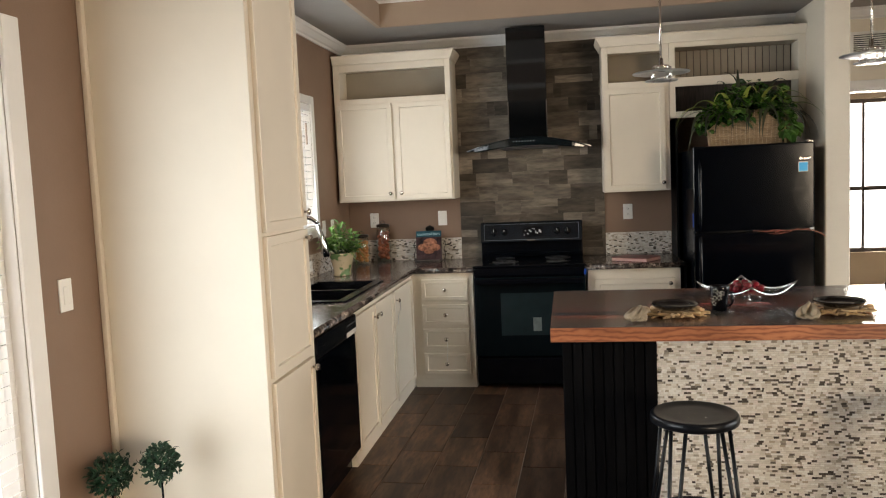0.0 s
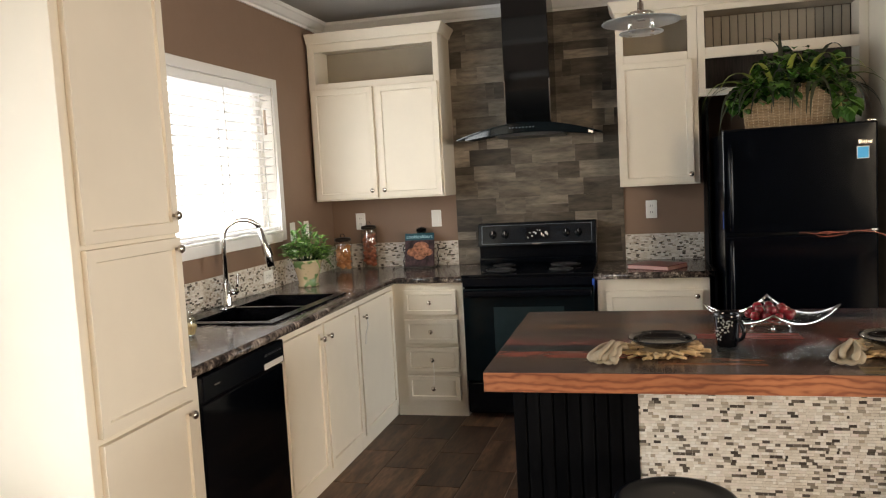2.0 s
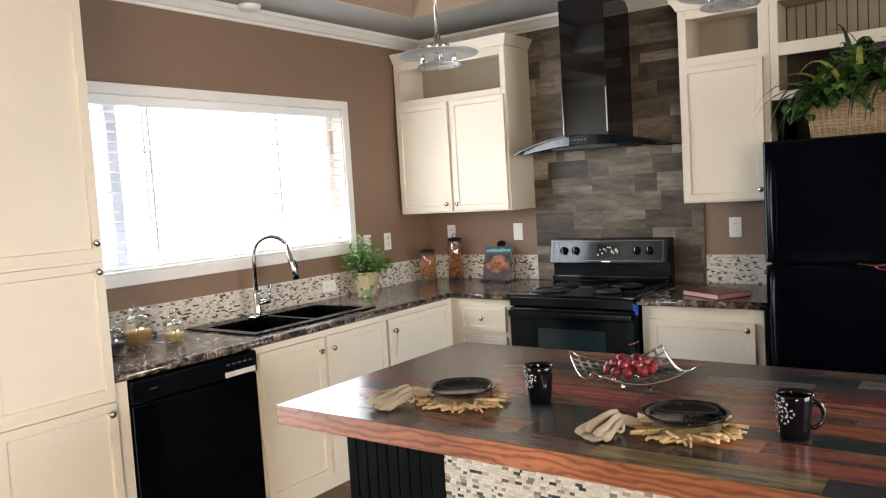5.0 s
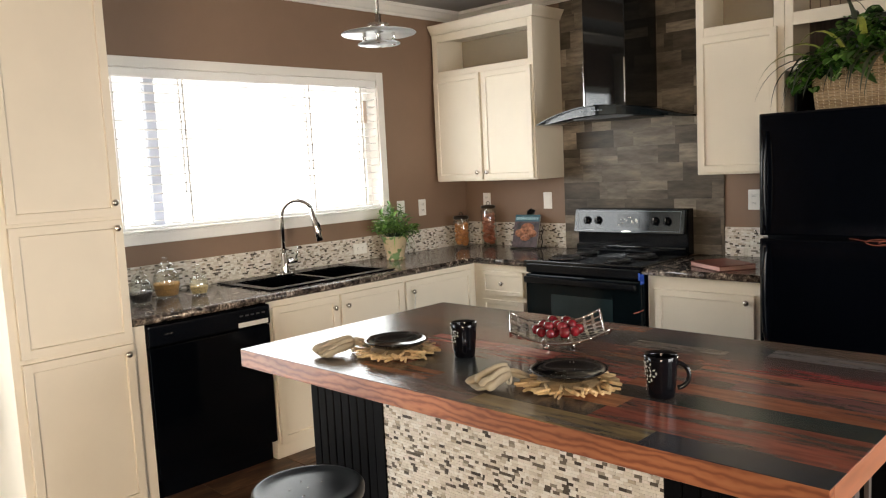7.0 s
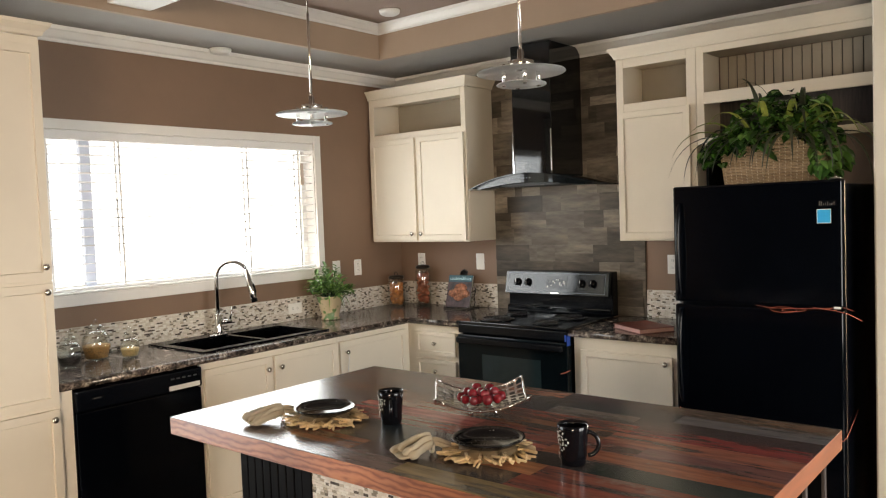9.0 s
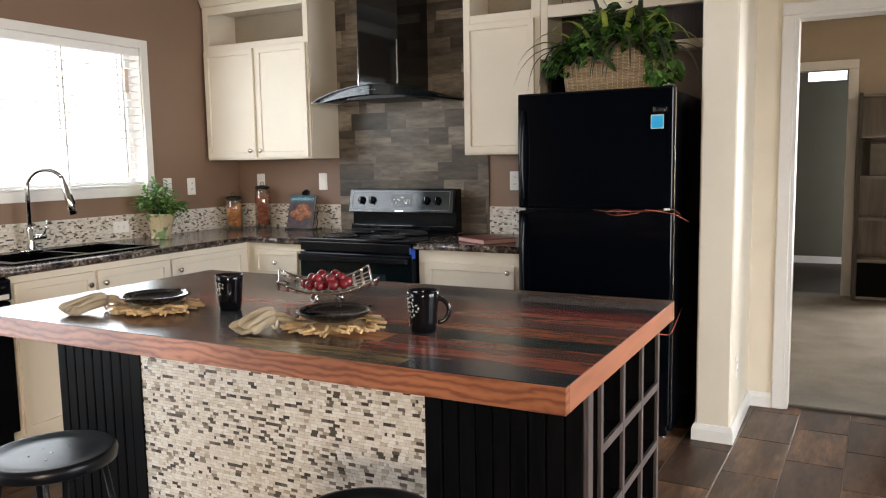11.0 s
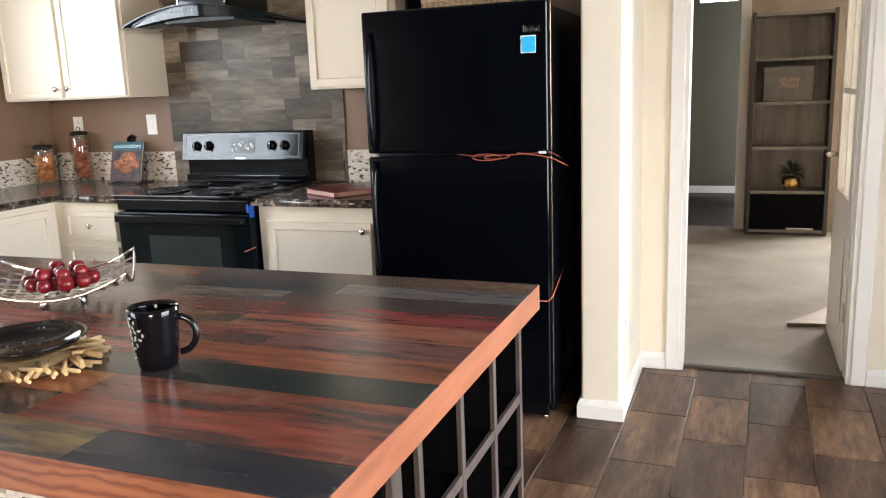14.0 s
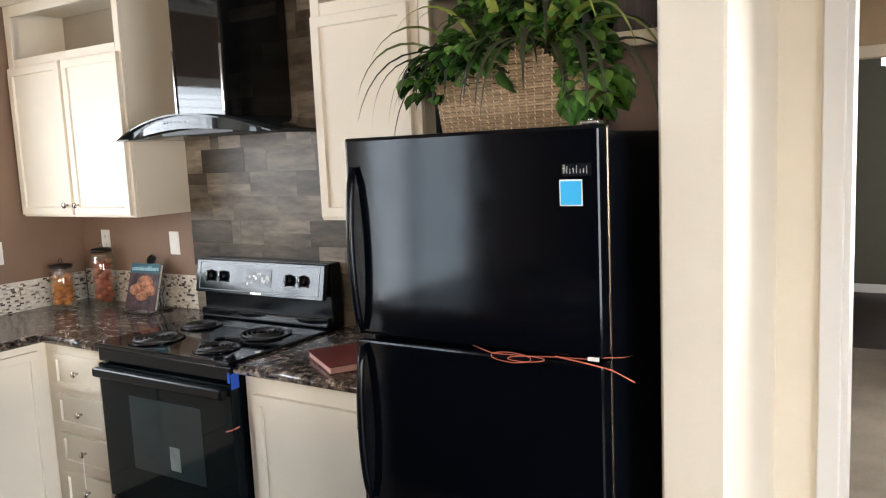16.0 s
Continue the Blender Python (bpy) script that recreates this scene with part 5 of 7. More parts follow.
def pendant(x, y, z):
    ob = thing("pendant_lamp", (x, y, z), "brushed metal pendant lamp with two clear glass discs", "lamp", "pendant lamps over the island")
    part("rod", tube([(x, y, z + 0.085), (x, y, z + 0.36)], 0.0045, 10), NICKEL, ob)
    part("cord", tube([(x, y, z + 0.36), (x, y, TRAY - 0.02)], 0.0025, 8), NICKEL, ob, "thin pale cord")
    part("canopy", turned([(0, -0.0205), (0.05, -0.02), (0.06, -0.006), (0.06, -0.001), (0, -0.001)], (x, y, TRAY), 24), NICKEL, ob)
    part("socket", turned([(0, 0.086), (0.009, 0.085), (0.010, 0.056), (0.033, 0.055), (0.035, 0.052), (0.035, 0.036), (0.0, 0.0355)], (x, y, z), 24), NICKEL, ob)
    part("upper_disc", turned([(0.015, 0.030), (0.118, 0.022), (0.120, 0.0245), (0.118, 0.027), (0.015, 0.0335)], (x, y, z), 48), FROST, ob, "large pale glass disc")
    part("lower_disc", turned([(0.0, -0.012), (0.066, -0.010), (0.068, -0.008), (0.066, -0.005), (0.0, -0.007)], (x, y, z), 36), FROST, ob, "small pale glass disc")
    part("ring", turned([(0.026, -0.003), (0.034, -0.003), (0.034, 0.003), (0.026, 0.003), (0.026, -0.003)], (x, y, z), 28), CHROME, ob)
    for k in range(4):
        a = math.pi / 4 + math.pi / 2 * k
        part("post", tube([(x + 0.047 * math.cos(a), y + 0.047 * math.sin(a), z - 0.012), (x + 0.047 * math.cos(a), y + 0.047 * math.sin(a), z + 0.046)], 0.0055, 8), CHROME, ob)
    return ob


pendant(1.25, 4.455, 1.928)
pendant(2.085, 4.465, 1.95)

# ---- bar stools ----
stool = thing("bar_stool", (1.30, 4.03, 0), "round black metal bar stool with hairpin legs", "stool", "bar stools at the island")
SX, SY, SZ = 1.30, 4.03, 0.605
part("seat", turned([(0, -0.005), (0.10, -0.003), (0.135, -0.002), (0.15, 0.004), (0.159, 0.004), (0.165, -0.003), (0.166, -0.012), (0.164, -0.028), (0.155, -0.033), (0, -0.03)], (SX, SY, SZ), 48), BLACK_METAL, stool)
for k in range(5):
    a = 2 * math.pi * k / 5 + 0.4
    r = 0.055 if k else 0.0
    part("seat_hole", turned([(0, 0), (0.0035, 0), (0.0025, 0.0009), (0, 0.001)], (SX + r * math.cos(a), SY + r * math.sin(a), SZ - 0.0037), 8), NICKEL, stool, "small bright hole")
for k in range(4):
    a = math.pi / 4 + math.pi / 2 * k + 0.15
    bm = bmesh.new()
    for s in (-1, 1):
        tube([(SX + 0.128 * math.cos(a + 0.24 * s), SY + 0.128 * math.sin(a + 0.24 * s), SZ - 0.034), (SX + 0.205 * math.cos(a + 0.05 * s), SY + 0.205 * math.sin(a + 0.05 * s), 0.006)], 0.0075, 8, bm)
    part("leg", bm, BLACK_METAL, stool)
part("foot_ring", tube([(SX + 0.167 * math.cos(2 * math.pi * i / 40), SY + 0.167 * math.sin(2 * math.pi * i / 40), 0.20) for i in range(40)], 0.0065, 8, closed=True), BLACK_METAL, stool)
copy_thing(stool, pose(2.285, 4.06, 0, 0, 0, 20))

# ---- things on the island ----
STICK = plain("pale_twig", (0.52, 0.36, 0.19), 0.6, vary=0.3, scale=30, bump=0.2)
DARK_STICK = plain("shaded_twig", (0.20, 0.13, 0.065), 0.8, vary=0.3, scale=40, bump=0.3)
PLATE = plain("black_glaze", (0.004, 0.004, 0.0055), 0.10, vary=0.2, bump=0.0, shine=0.35)
SPECK = plain("silver_speck", (0.52, 0.50, 0.44), 0.4, metal=0.6, bump=0.0)
CLOTH = plain("taupe_linen", (0.36, 0.295, 0.21), 0.9, vary=0.12, scale=20, bump=0.5, fine=900, depth=0.001)
RING = plain("pearl_ring", (0.7, 0.62, 0.5), 0.25, vary=0.1, bump=0.0)
TOP = IZ + 0.0008


def place_setting(px, py, mx, my, nap, seed):
    rnd = random.Random(seed)
    mat = thing("twig_placemat", (px, py, TOP), "round placemat of pale dried twigs", "placemat", "place settings")
    for i in range(84):
        a = 2 * math.pi * i / 84 + rnd.uniform(-0.08, 0.08)
        r, ln, tilt = rnd.uniform(0.085, 0.115), rnd.uniform(0.04, 0.08), rnd.uniform(-0.75, 0.75)
        c = Vector((px + r * math.cos(a), py + r * math.sin(a), TOP + rnd.uniform(0.005, 0.022)))
        d = Vector((math.cos(a + tilt), math.sin(a + tilt), rnd.uniform(-0.06, 0.06))) * ln / 2
        lo = TOP + 0.0045
        p, q = c - d, c + d
        p.z, q.z = max(lo, p.z), max(lo, q.z)
        part("twig", tube([p, q], [rnd.uniform(0.0035, 0.0055), rnd.uniform(0.003, 0.005)], 6), STICK, mat)
    part("woven_base", turned([(0, 0), (0.085, 0), (0.09, 0.008), (0.085, 0.022), (0, 0.024)], (px, py, TOP), 32), DARK_STICK, mat)
    plate = thing("dinner_plate", (px, py, TOP + 0.025), "glossy black plate with small silver specks", "plate", "place settings")
    part("dish", turned([(0, 0.001), (0.055, 0.0), (0.06, 0.003), (0.088, 0.012), (0.104, 0.024), (0.1055, 0.026), (0.103, 0.0275), (0.086, 0.016), (0.06, 0.0065), (0, 0.006)], (px, py, TOP + 0.025), 48), PLATE, plate)
    for i in range(26):
        a, r = rnd.uniform(0, 6.28), 0.056 * math.sqrt(rnd.random())
        if i > 14:
            r = rnd.uniform(0.07, 0.095)
        zz = TOP + 0.025 + (0.0068 if r < 0.06 else 0.0068 + (r - 0.06) / 0.042 * 0.0198)
        bm = turned([(0, 0.0004), (rnd.uniform(0.0016, 0.0028), 0.0002), (0, 0.0)], (0, 0, 0), 5, squash=(1, 0.6))
        bm.transform(Matrix.Translation((px + r * math.cos(a), py + r * math.sin(a), zz + 0.0003)) @ Euler((0, -math.atan(0.47) if r > 0.06 else 0, a)).to_matrix().to_4x4())
        part("speck", bm, SPECK, plate)
    mug = thing("mug", (mx, my, TOP), "black glazed mug with a pale flower pattern", "mug", "place settings")
    part("cup", turned([(0, 0), (0.030, 0), (0.033, 0.004), (0.036, 0.03), (0.0415, 0.095), (0.043, 0.108), (0.0415, 0.109), (0.039, 0.10), (0.033, 0.02), (0, 0.012)], (mx, my, TOP), 40), PLATE, mug)
    hw = Vector((0.87, 0.5, 0)) if seed == 2 else Vector((0.68, -0.73, 0))
    hp = [Vector((mx, my, TOP + 0.055)) + hw * (0.038 + 0.029 * math.sin(a)) + Vector((0, 0, 0.032 * math.cos(a))) for a in (math.pi * k / 12 for k in range(13))]
    part("handle", tube(hp, 0.0062, 10), PLATE, mug)
    for fx in range(7):
        a0, h0 = 4.2 + rnd.uniform(-0.75, 0.75), rnd.uniform(0.022, 0.09)
        for k in range(5):
            b = 2 * math.pi * k / 5 + fx
            aa, hh = a0 + 0.21 * math.cos(b), h0 + 0.0085 * math.sin(b)
            rr = 0.0352 + 0.0068 * (hh / 0.1) + 0.0012
            bm = turned([(0, 0.0006), (0.0042, 0.0003), (0, 0)], (0, 0, 0), 8, squash=(1, 0.55))
            bm.transform(Matrix.Translation((mx + rr * math.cos(aa), my + rr * math.sin(aa), TOP + hh)) @ Euler((0, 0, aa)).to_matrix().to_4x4() @ Euler((0, radians(90), 0)).to_matrix().to_4x4() @ Euler((0, 0, math.pi - b)).to_matrix().to_4x4())
            part("petal", bm, SPECK, mug)
    (ax, ay), (bx, by) = nap
    napkin = thing("napkin", ((ax + bx) / 2, (ay + by) / 2, TOP), "taupe linen napkin gathered in a ring", "napkin", "place settings")
    a, b = Vector((ax, ay, 0)), Vector((bx, by, 0))
    along = (b - a).normalized()
    side = Vector((-along.y, along.x, 0))
    knot, n, seg = 0.66, 14, 18

    def pleat(reach, aside, lift, wide, thick):
        """One rounded fold of cloth from the ring out to its end, lying over the folds below it."""
        rings, bm = [], bmesh.new()
        for i in range(n + 1):
            t = i / n
            go = knot + reach * t
            grow = min(1.0, 0.32 + 0.9 * t ** 0.8)
            c = a.lerp(b, go) + side * (aside * grow + 0.003 * math.sin(7 * t + seed + aside * 90)) + Vector((0, 0, TOP + 0.003 + thick + (0.016 * (1 - t) ** 2 + lift * (0.35 + 0.65 * math.sin(math.pi * min(1, t * 0.8 + 0.2))))))
            tip = 1.0 if t < 0.85 else math.sqrt(max(0.02, 1 - ((t - 0.85) / 0.152) ** 2))
            w, h = wide * (0.45 + 0.55 * grow) * (0.55 + 0.45 * tip), thick * (0.5 + 0.5 * grow) * tip
            rings.append([bm.verts.new(c + side * w * math.cos(q) * (1 + 0.12 * math.sin(5 * t + 2 * seed)) + Vector((0, 0, h * math.sin(q) + 0.0022 * math.sin(3 * w * 60 * math.cos(q) + 6 * t)))) for q in (2 * math.pi * k / seg for k in range(seg))])
        for p, q in zip(rings, rings[1:]):
            for k in range(seg):
                bm.faces.new((p[k], p[(k + 1) % seg], q[(k + 1) % seg], q[k])).smooth = True
        bm.faces.new(rings[0])
        bm.faces.new(rings[-1][::-1])
        bmesh.ops.recalc_face_normals(bm, faces=bm.faces)
        part("fold", bm, CLOTH, napkin)

    for k in range(6):
        pleat(-knot * rnd.uniform(0.72, 1.0), 0.0145 * (k - 2.5) * rnd.uniform(0.85, 1.1), 0.004 + 0.020 * (1 - abs(k - 2.5) / 2.5) + 0.010 * (k % 2), rnd.uniform(0.008, 0.012), rnd.uniform(0.009, 0.014))
    for k in range(2):
        pleat(-knot * 0.92, 0.028 * (k - 0.5), 0.001, 0.022, 0.007)
    for k in range(5):
        pleat((1 - knot) * rnd.uniform(0.9, 1.15), 0.010 * (k - 2), 0.006 + 0.012 * (k % 2), rnd.uniform(0.005, 0.008), rnd.uniform(0.007, 0.011))
    c = a.lerp(b, knot) + Vector((0, 0, TOP + 0.0215))
    part("ring", tube([c + (side * math.cos(w) + Vector((0, 0, 1)) * math.sin(w)) * 0.0165 for w in (2 * math.pi * k / 20 for k in range(20))], 0.0042, 8, closed=True), RING, napkin, "pale napkin ring")


place_setting(1.285, 4.425, 1.49, 4.53, ((1.10, 4.235), (1.165, 4.42)), 1)
place_setting(1.955, 4.435, 2.195, 4.495, ((1.765, 4.245), (1.84, 4.405)), 2)

fruit_bowl = thing("fruit_bowl", (1.66, 4.80, TOP), "square silver openwork bowl on small feet", "bowl")
bm = bmesh.new()
N = 11
half = 0.155
turn45 = Matrix.Rotation(radians(45 - 6), 4, "Z")
verts = []
for i in range(N + 1):
    row = []
    for j in range(N + 1):
        u, v = -1 + 2 * i / N, -1 + 2 * j / N
        row.append(bm.verts.new(turn45 @ Vector((half * u, half * v, 0)) + Vector((1.66, 4.80, TOP + 0.022 + 0.03 * (u * u * v * v) + 0.016 * (u * u + v * v)))))
    verts.append(row)
for i in range(N):
    for j in range(N):
        bm.faces.new((verts[i][j], verts[i + 1][j], verts[i + 1][j + 1], verts[i][j + 1]))
bmesh.ops.wireframe(bm, faces=bm.faces[:], thickness=0.0095, use_replace=True, use_even_offset=True, use_boundary=True)
part("openwork", bm, CHROME, fruit_bowl)
part("rim", tube([turn45 @ Vector((half * u, half * v, 0)) + Vector((1.66, 4.80, TOP + 0.024 + 0.03 * (u * u * v * v) + 0.016 * (u * u + v * v))) for u, v in [(-1 + 0.2 * k, -1) for k in range(10)] + [(1, -1 + 0.2 * k) for k in range(10)] + [(1 - 0.2 * k, 1) for k in range(10)] + [(-1, 1 - 0.2 * k) for k in range(10)]], 0.0032, 8, closed=True), CHROME, fruit_bowl)
for dx, dy in ((0.05, 0), (-0.05, 0), (0, 0.05), (0, -0.05)):
    part("foot", tube([(1.66 + dx, 4.80 + dy, TOP + 0.022), (1.66 + dx * 1.25, 4.80 + dy * 1.25, TOP)], [0.005, 0.007], 8), CHROME, fruit_bowl)
FRUIT = plain("red_fruit_skin", (0.17, 0.008, 0.014), 0.16, vary=0.5, scale=25, bump=0.0, coat=0.4)
rnd = random.Random(9)
for layer, count, rad in ((0, 10, 0.068), (0, 5, 0.032), (1, 6, 0.046), (1, 1, 0.0)):
    for k in range(count):
        a = 2 * math.pi * k / count + layer * 0.5 + rnd.uniform(-0.1, 0.1)
        r = rnd.uniform(0.016, 0.0188)
        x, y = 1.66 + rad * math.cos(a), 4.80 + rad * math.sin(a)
        z = TOP + 0.032 + r + layer * 0.021 + rad * rad * 1.2
        solid("plum", turned([(0, -r)] + [(r * math.cos(b), r * math.sin(b)) for b in (math.pi * (-0.5 + q / 9) for q in range(1, 8))] + [(r * 0.25, r * 0.94), (0, r * 0.86)], (x, y, z), 16), FRUIT, "small glossy dark red fruit in the bowl", "fruit", group="fruit in the bowl")

# ---- plants, jars and books ----
def leaf_material(name, dark, light, rough=0.4):
    m, nodes, links, bsdf = nodes_of(name)
    rand = nodes.new("ShaderNodeNewGeometry").outputs["Random Per Island"]
    co = nodes.new("ShaderNodeTexCoord").outputs["Object"]
    col = ramp_of(nodes, links, rand, [(0, dark), (0.7, tuple((a + b) / 2 for a, b in zip(dark, light))), (1, light)])
    n = noise_at(nodes, links, co, 50)
    links.new(mixed(nodes, links, col, ramp_of(nodes, links, n, [(0.35, (0.7, 0.7, 0.7)), (0.65, (1.1, 1.1, 1.1))]), 0.7, "MULTIPLY"), bsdf.inputs["Base Color"])
    bsdf.inputs["Roughness"].default_value = rough
    return m


IVY = leaf_material("glossy_green_leaf", (0.007, 0.026, 0.007), (0.085, 0.20, 0.03), 0.25)
BLADE = leaf_material("dark_blade_leaf", (0.014, 0.018, 0.009), (0.065, 0.070, 0.030), 0.45)
PALE_BLADE = leaf_material("yellow_green_blade", (0.13, 0.17, 0.025), (0.30, 0.33, 0.06), 0.45)
HERB = leaf_material("fresh_green_leaf", (0.045, 0.13, 0.02), (0.20, 0.36, 0.07), 0.42)
BOX_LEAF = leaf_material("dark_box_leaf", (0.006, 0.030, 0.012), (0.025, 0.085, 0.035), 0.5)
PETAL = plain("white_petal", (0.75, 0.73, 0.62), 0.6, bump=0.0)


def broad_leaf(bm, at, way, up, length, width):
    """A pointed leaf, folded along its middle rib and drooping at the tip."""
    way, up = way.normalized(), up.normalized()
    side = way.cross(up).normalized()
    up = side.cross(way)
    rows = [(0.0, 0.0, 0.0), (0.22, 0.44, 0.05), (0.52, 0.5, 0.04), (0.8, 0.33, -0.03), (1.0, 0.0, -0.14)]
    mid = [bm.verts.new(at + way * length * t + up * length * d) for t, _, d in rows]
    lef = [bm.verts.new(at + way * length * t + side * width * w + up * (length * d + 0.12 * width)) for t, w, d in rows[1:4]]
    rig = [bm.verts.new(at + way * length * t - side * width * w + up * (length * d + 0.12 * width)) for t, w, d in rows[1:4]]
    for s in (lef, rig):
        for f in ((mid[0], mid[1], s[0]), (mid[1], mid[2], s[1], s[0]), (mid[2], mid[3], s[2], s[1]), (mid[3], mid[4], s[2])):
            bm.faces.new(f).smooth = True


def blade_leaf(bm, at, way, length, width, droop, n=8):
    """A long strap leaf that arches over."""
    p, d = Vector(at), Vector(way).normalized()
    side = d.cross(Vector((0, 0, 1)))
    side = side.normalized() if side.length > 0.05 else Vector((1, 0, 0))
    prev = None
    for i in range(n + 1):
        t = i / n
        w = width * (0.45 + 0.55 * math.sin(math.pi * min(1, t * 1.15 + 0.1))) * (1 - t ** 5) + 0.0004
        row = (bm.verts.new(p - side * w / 2), bm.verts.new(p + Vector((0, 0, -0.18 * w))), bm.verts.new(p + side * w / 2))
        if prev:
            for k in range(2):
                bm.faces.new((prev[k], prev[k + 1], row[k + 1], row[k]))
        prev = row
        d = (d + Vector((0, 0, -droop / n * (0.5 + 1.6 * t)))).normalized()
        p = p + d * length / n


def spread(rnd, lo=0.0, hi=1.0):
    a, z = rnd.uniform(0, 2 * math.pi), rnd.uniform(lo, hi)
    r = math.sqrt(max(0, 1 - z * z))
    return Vector((r * math.cos(a), r * math.sin(a), z))


# basket with mixed greenery on the refrigerator
WICKER = grained("wicker", [(0, (0.36, 0.24, 0.13)), (1, (0.50, 0.35, 0.21))], (30, 30, 60), 0.6, bump=0.3, knots=0.5, spread=0.7)
STAKE = plain("pale_stake", (0.62, 0.50, 0.35), 0.6, vary=0.2, scale=40)
C = Vector((2.075, 6.745, 1.689))
turn = Matrix.Translation(C) @ pose(0, 0, 0, 0, 0, -8)
planter = thing("planter_basket", tuple(C), "woven wicker basket full of trailing green plants", "planter")
W0, W1, DD0, DD1, HH = 0.228, 0.25, 0.085, 0.10, 0.185
CREST = [(-1, 0.15), (-0.8, 0.18), (-0.3, 0.19), (0.05, 0.215), (0.2, 0.24), (0.5, 0.23), (0.75, 0.18), (1, 0.14)]


def crest(u):
    """Height of the basket's uneven front edge."""
    for (a, p), (b, q) in zip(CREST, CREST[1:]):
        if u <= b:
            return p + (q - p) * (u - a) / (b - a)
    return CREST[-1][1]


def woven(name, w0, w1, d0, d1, spin, top, columns):
    """A woven side: level cords that pass in front of and behind the upright stakes."""
    m = turn @ pose(0, 0, 0, 0, 0, spin)
    bm = cube(-w0 * 0.97, w0 * 0.97, -d0 + 0.005, -d0 + 0.009, 0.001, 0.13)
    bm.transform(m)
    side = part(name, bm, DARK_STICK, planter)
    j, z = 0, 0.005
    while z < 0.24:
        f = z / 0.2
        run, runs = [], []
        for i in range(2 * columns + 1):
            u = -1 + i / columns
            wave = math.sin(math.pi * (i / 2.0 + j)) if i % 2 else 0.0
            if top(u) >= z:
                run.append(Vector(((w0 + (w1 - w0) * f) * u, -(d0 + (d1 - d0) * f) - 0.0032 * wave, z + 0.0006 * math.sin(5 * u + 3 * j))))
            elif run:
                runs.append(run)
                run = []
        for line in runs + [run]:
            if len(line) > 1:
                bm = tube(line, 0.0041, 6)
                bm.transform(m)
                part("cord", bm, WICKER, side)
        z += 0.0079
        j += 1
    for k in range(columns):
        u = -1 + (2 * k + 1) / columns
        h = top(u)
        bm = tube([Vector(((w0 + (w1 - w0) * z / 0.2) * u, -(d0 + (d1 - d0) * z / 0.2) - 0.0034 * math.cos(math.pi * z / 0.0079 + math.pi * k) - 0.0018, z)) for z in [0.002 + (h - 0.002) * q / 44 for q in range(45)]], 0.0018, 5)
        bm.transform(m)
        part("stake", bm, STAKE, side, "pale upright stake")


woven("woven_front", W0, W1, DD0, DD1, 0, crest, 17)
woven("woven_end", DD0, DD1, W0, W1, 90, lambda u: 0.15, 7)
woven("woven_end", DD0, DD1, W0, W1, -90, lambda u: 0.15, 7)
woven("woven_back", W0, W1, DD0, DD1, 180, lambda u: 0.16, 17)
bm = tube([(W1, -DD1 - 0.004, HH - 0.018), (W1 + 0.002, -DD1 - 0.006, 0.004)], 0.008, 8)
bm.transform(turn)
part("corner_post", bm, STICK, planter, "pale wooden corner stick")
bm = cube(-W0 + 0.01, W0 - 0.01, -DD0 + 0.01, DD0 - 0.01, 0.004, HH - 0.07)
bm.transform(turn)
part("soil", bm, plain("dark_soil", (0.02, 0.015, 0.01), 0.95, vary=0.3, scale=40), planter)
rnd = random.Random(21)
ivy, ivy2, dark, pale = bmesh.new(), bmesh.new(), bmesh.new(), bmesh.new()
for cx, cy, cz, rx, rz, count, bright in ((-0.19, -0.04, 0.21, 0.10, 0.10, 110, 0.1), (-0.07, -0.03, 0.29, 0.12, 0.14, 150, 0.2), (-0.05, -0.13, 0.20, 0.07, 0.06, 46, 0.35), (0.05, 0.0, 0.32, 0.13, 0.14, 130, 0.08), (0.18, -0.03, 0.29, 0.09, 0.13, 110, 0.45), (0.268, -0.05, 0.14, 0.045, 0.16, 100, 0.4), (-0.255, -0.06, 0.16, 0.05, 0.09, 50, 0.2)):
    for i in range(count):
        d = spread(rnd, -0.75, 1)
        p = turn @ Vector((cx + rx * d.x * rnd.uniform(0.6, 1), cy + 0.12 * d.y * rnd.uniform(0.6, 1), cz + rz * d.z * rnd.uniform(0.5, 1)))
        way = Vector((d.x, d.y - 0.45, d.z * 0.3 - 0.55 + rnd.uniform(-0.35, 0.3)))
        big = rnd.random() < 0.22
        broad_leaf(ivy2 if rnd.random() < bright else ivy, p, way, Vector((d.x * 0.5, -0.8, 0.8)), rnd.uniform(0.07, 0.095) if big else rnd.uniform(0.035, 0.055), rnd.uniform(0.06, 0.08) if big else rnd.uniform(0.034, 0.05))
for i in range(30):
    u = rnd.uniform(-0.95, 0.95)
    p = turn @ Vector((u * 0.2, rnd.uniform(-0.06, 0.05), HH - 0.02))
    a = rnd.uniform(0, 2 * math.pi)
    lean = rnd.uniform(0.2, 0.7)
    way = Vector((1.1 * u + lean * math.cos(a), lean * math.sin(a) - 0.3, 1.1))
    blade_leaf(dark, p, way, rnd.uniform(0.34, 0.55), rnd.uniform(0.020, 0.032), rnd.uniform(2.2, 3.6), 10)
for u, a, ln in ((-0.85, -0.9, 0.44), (-0.65, -0.55, 0.42), (-0.4, -0.25, 0.40), (-0.1, 0.05, 0.42), (0.4, 0.15, 0.42), (0.55, 0.4, 0.44), (0.7, 0.65, 0.44), (0.85, 1.0, 0.46)):
    blade_leaf(pale, turn @ Vector((u * 0.2, -0.05, HH)), Vector((a, -0.35, 1.2)), ln, 0.032, 2.4, 10)
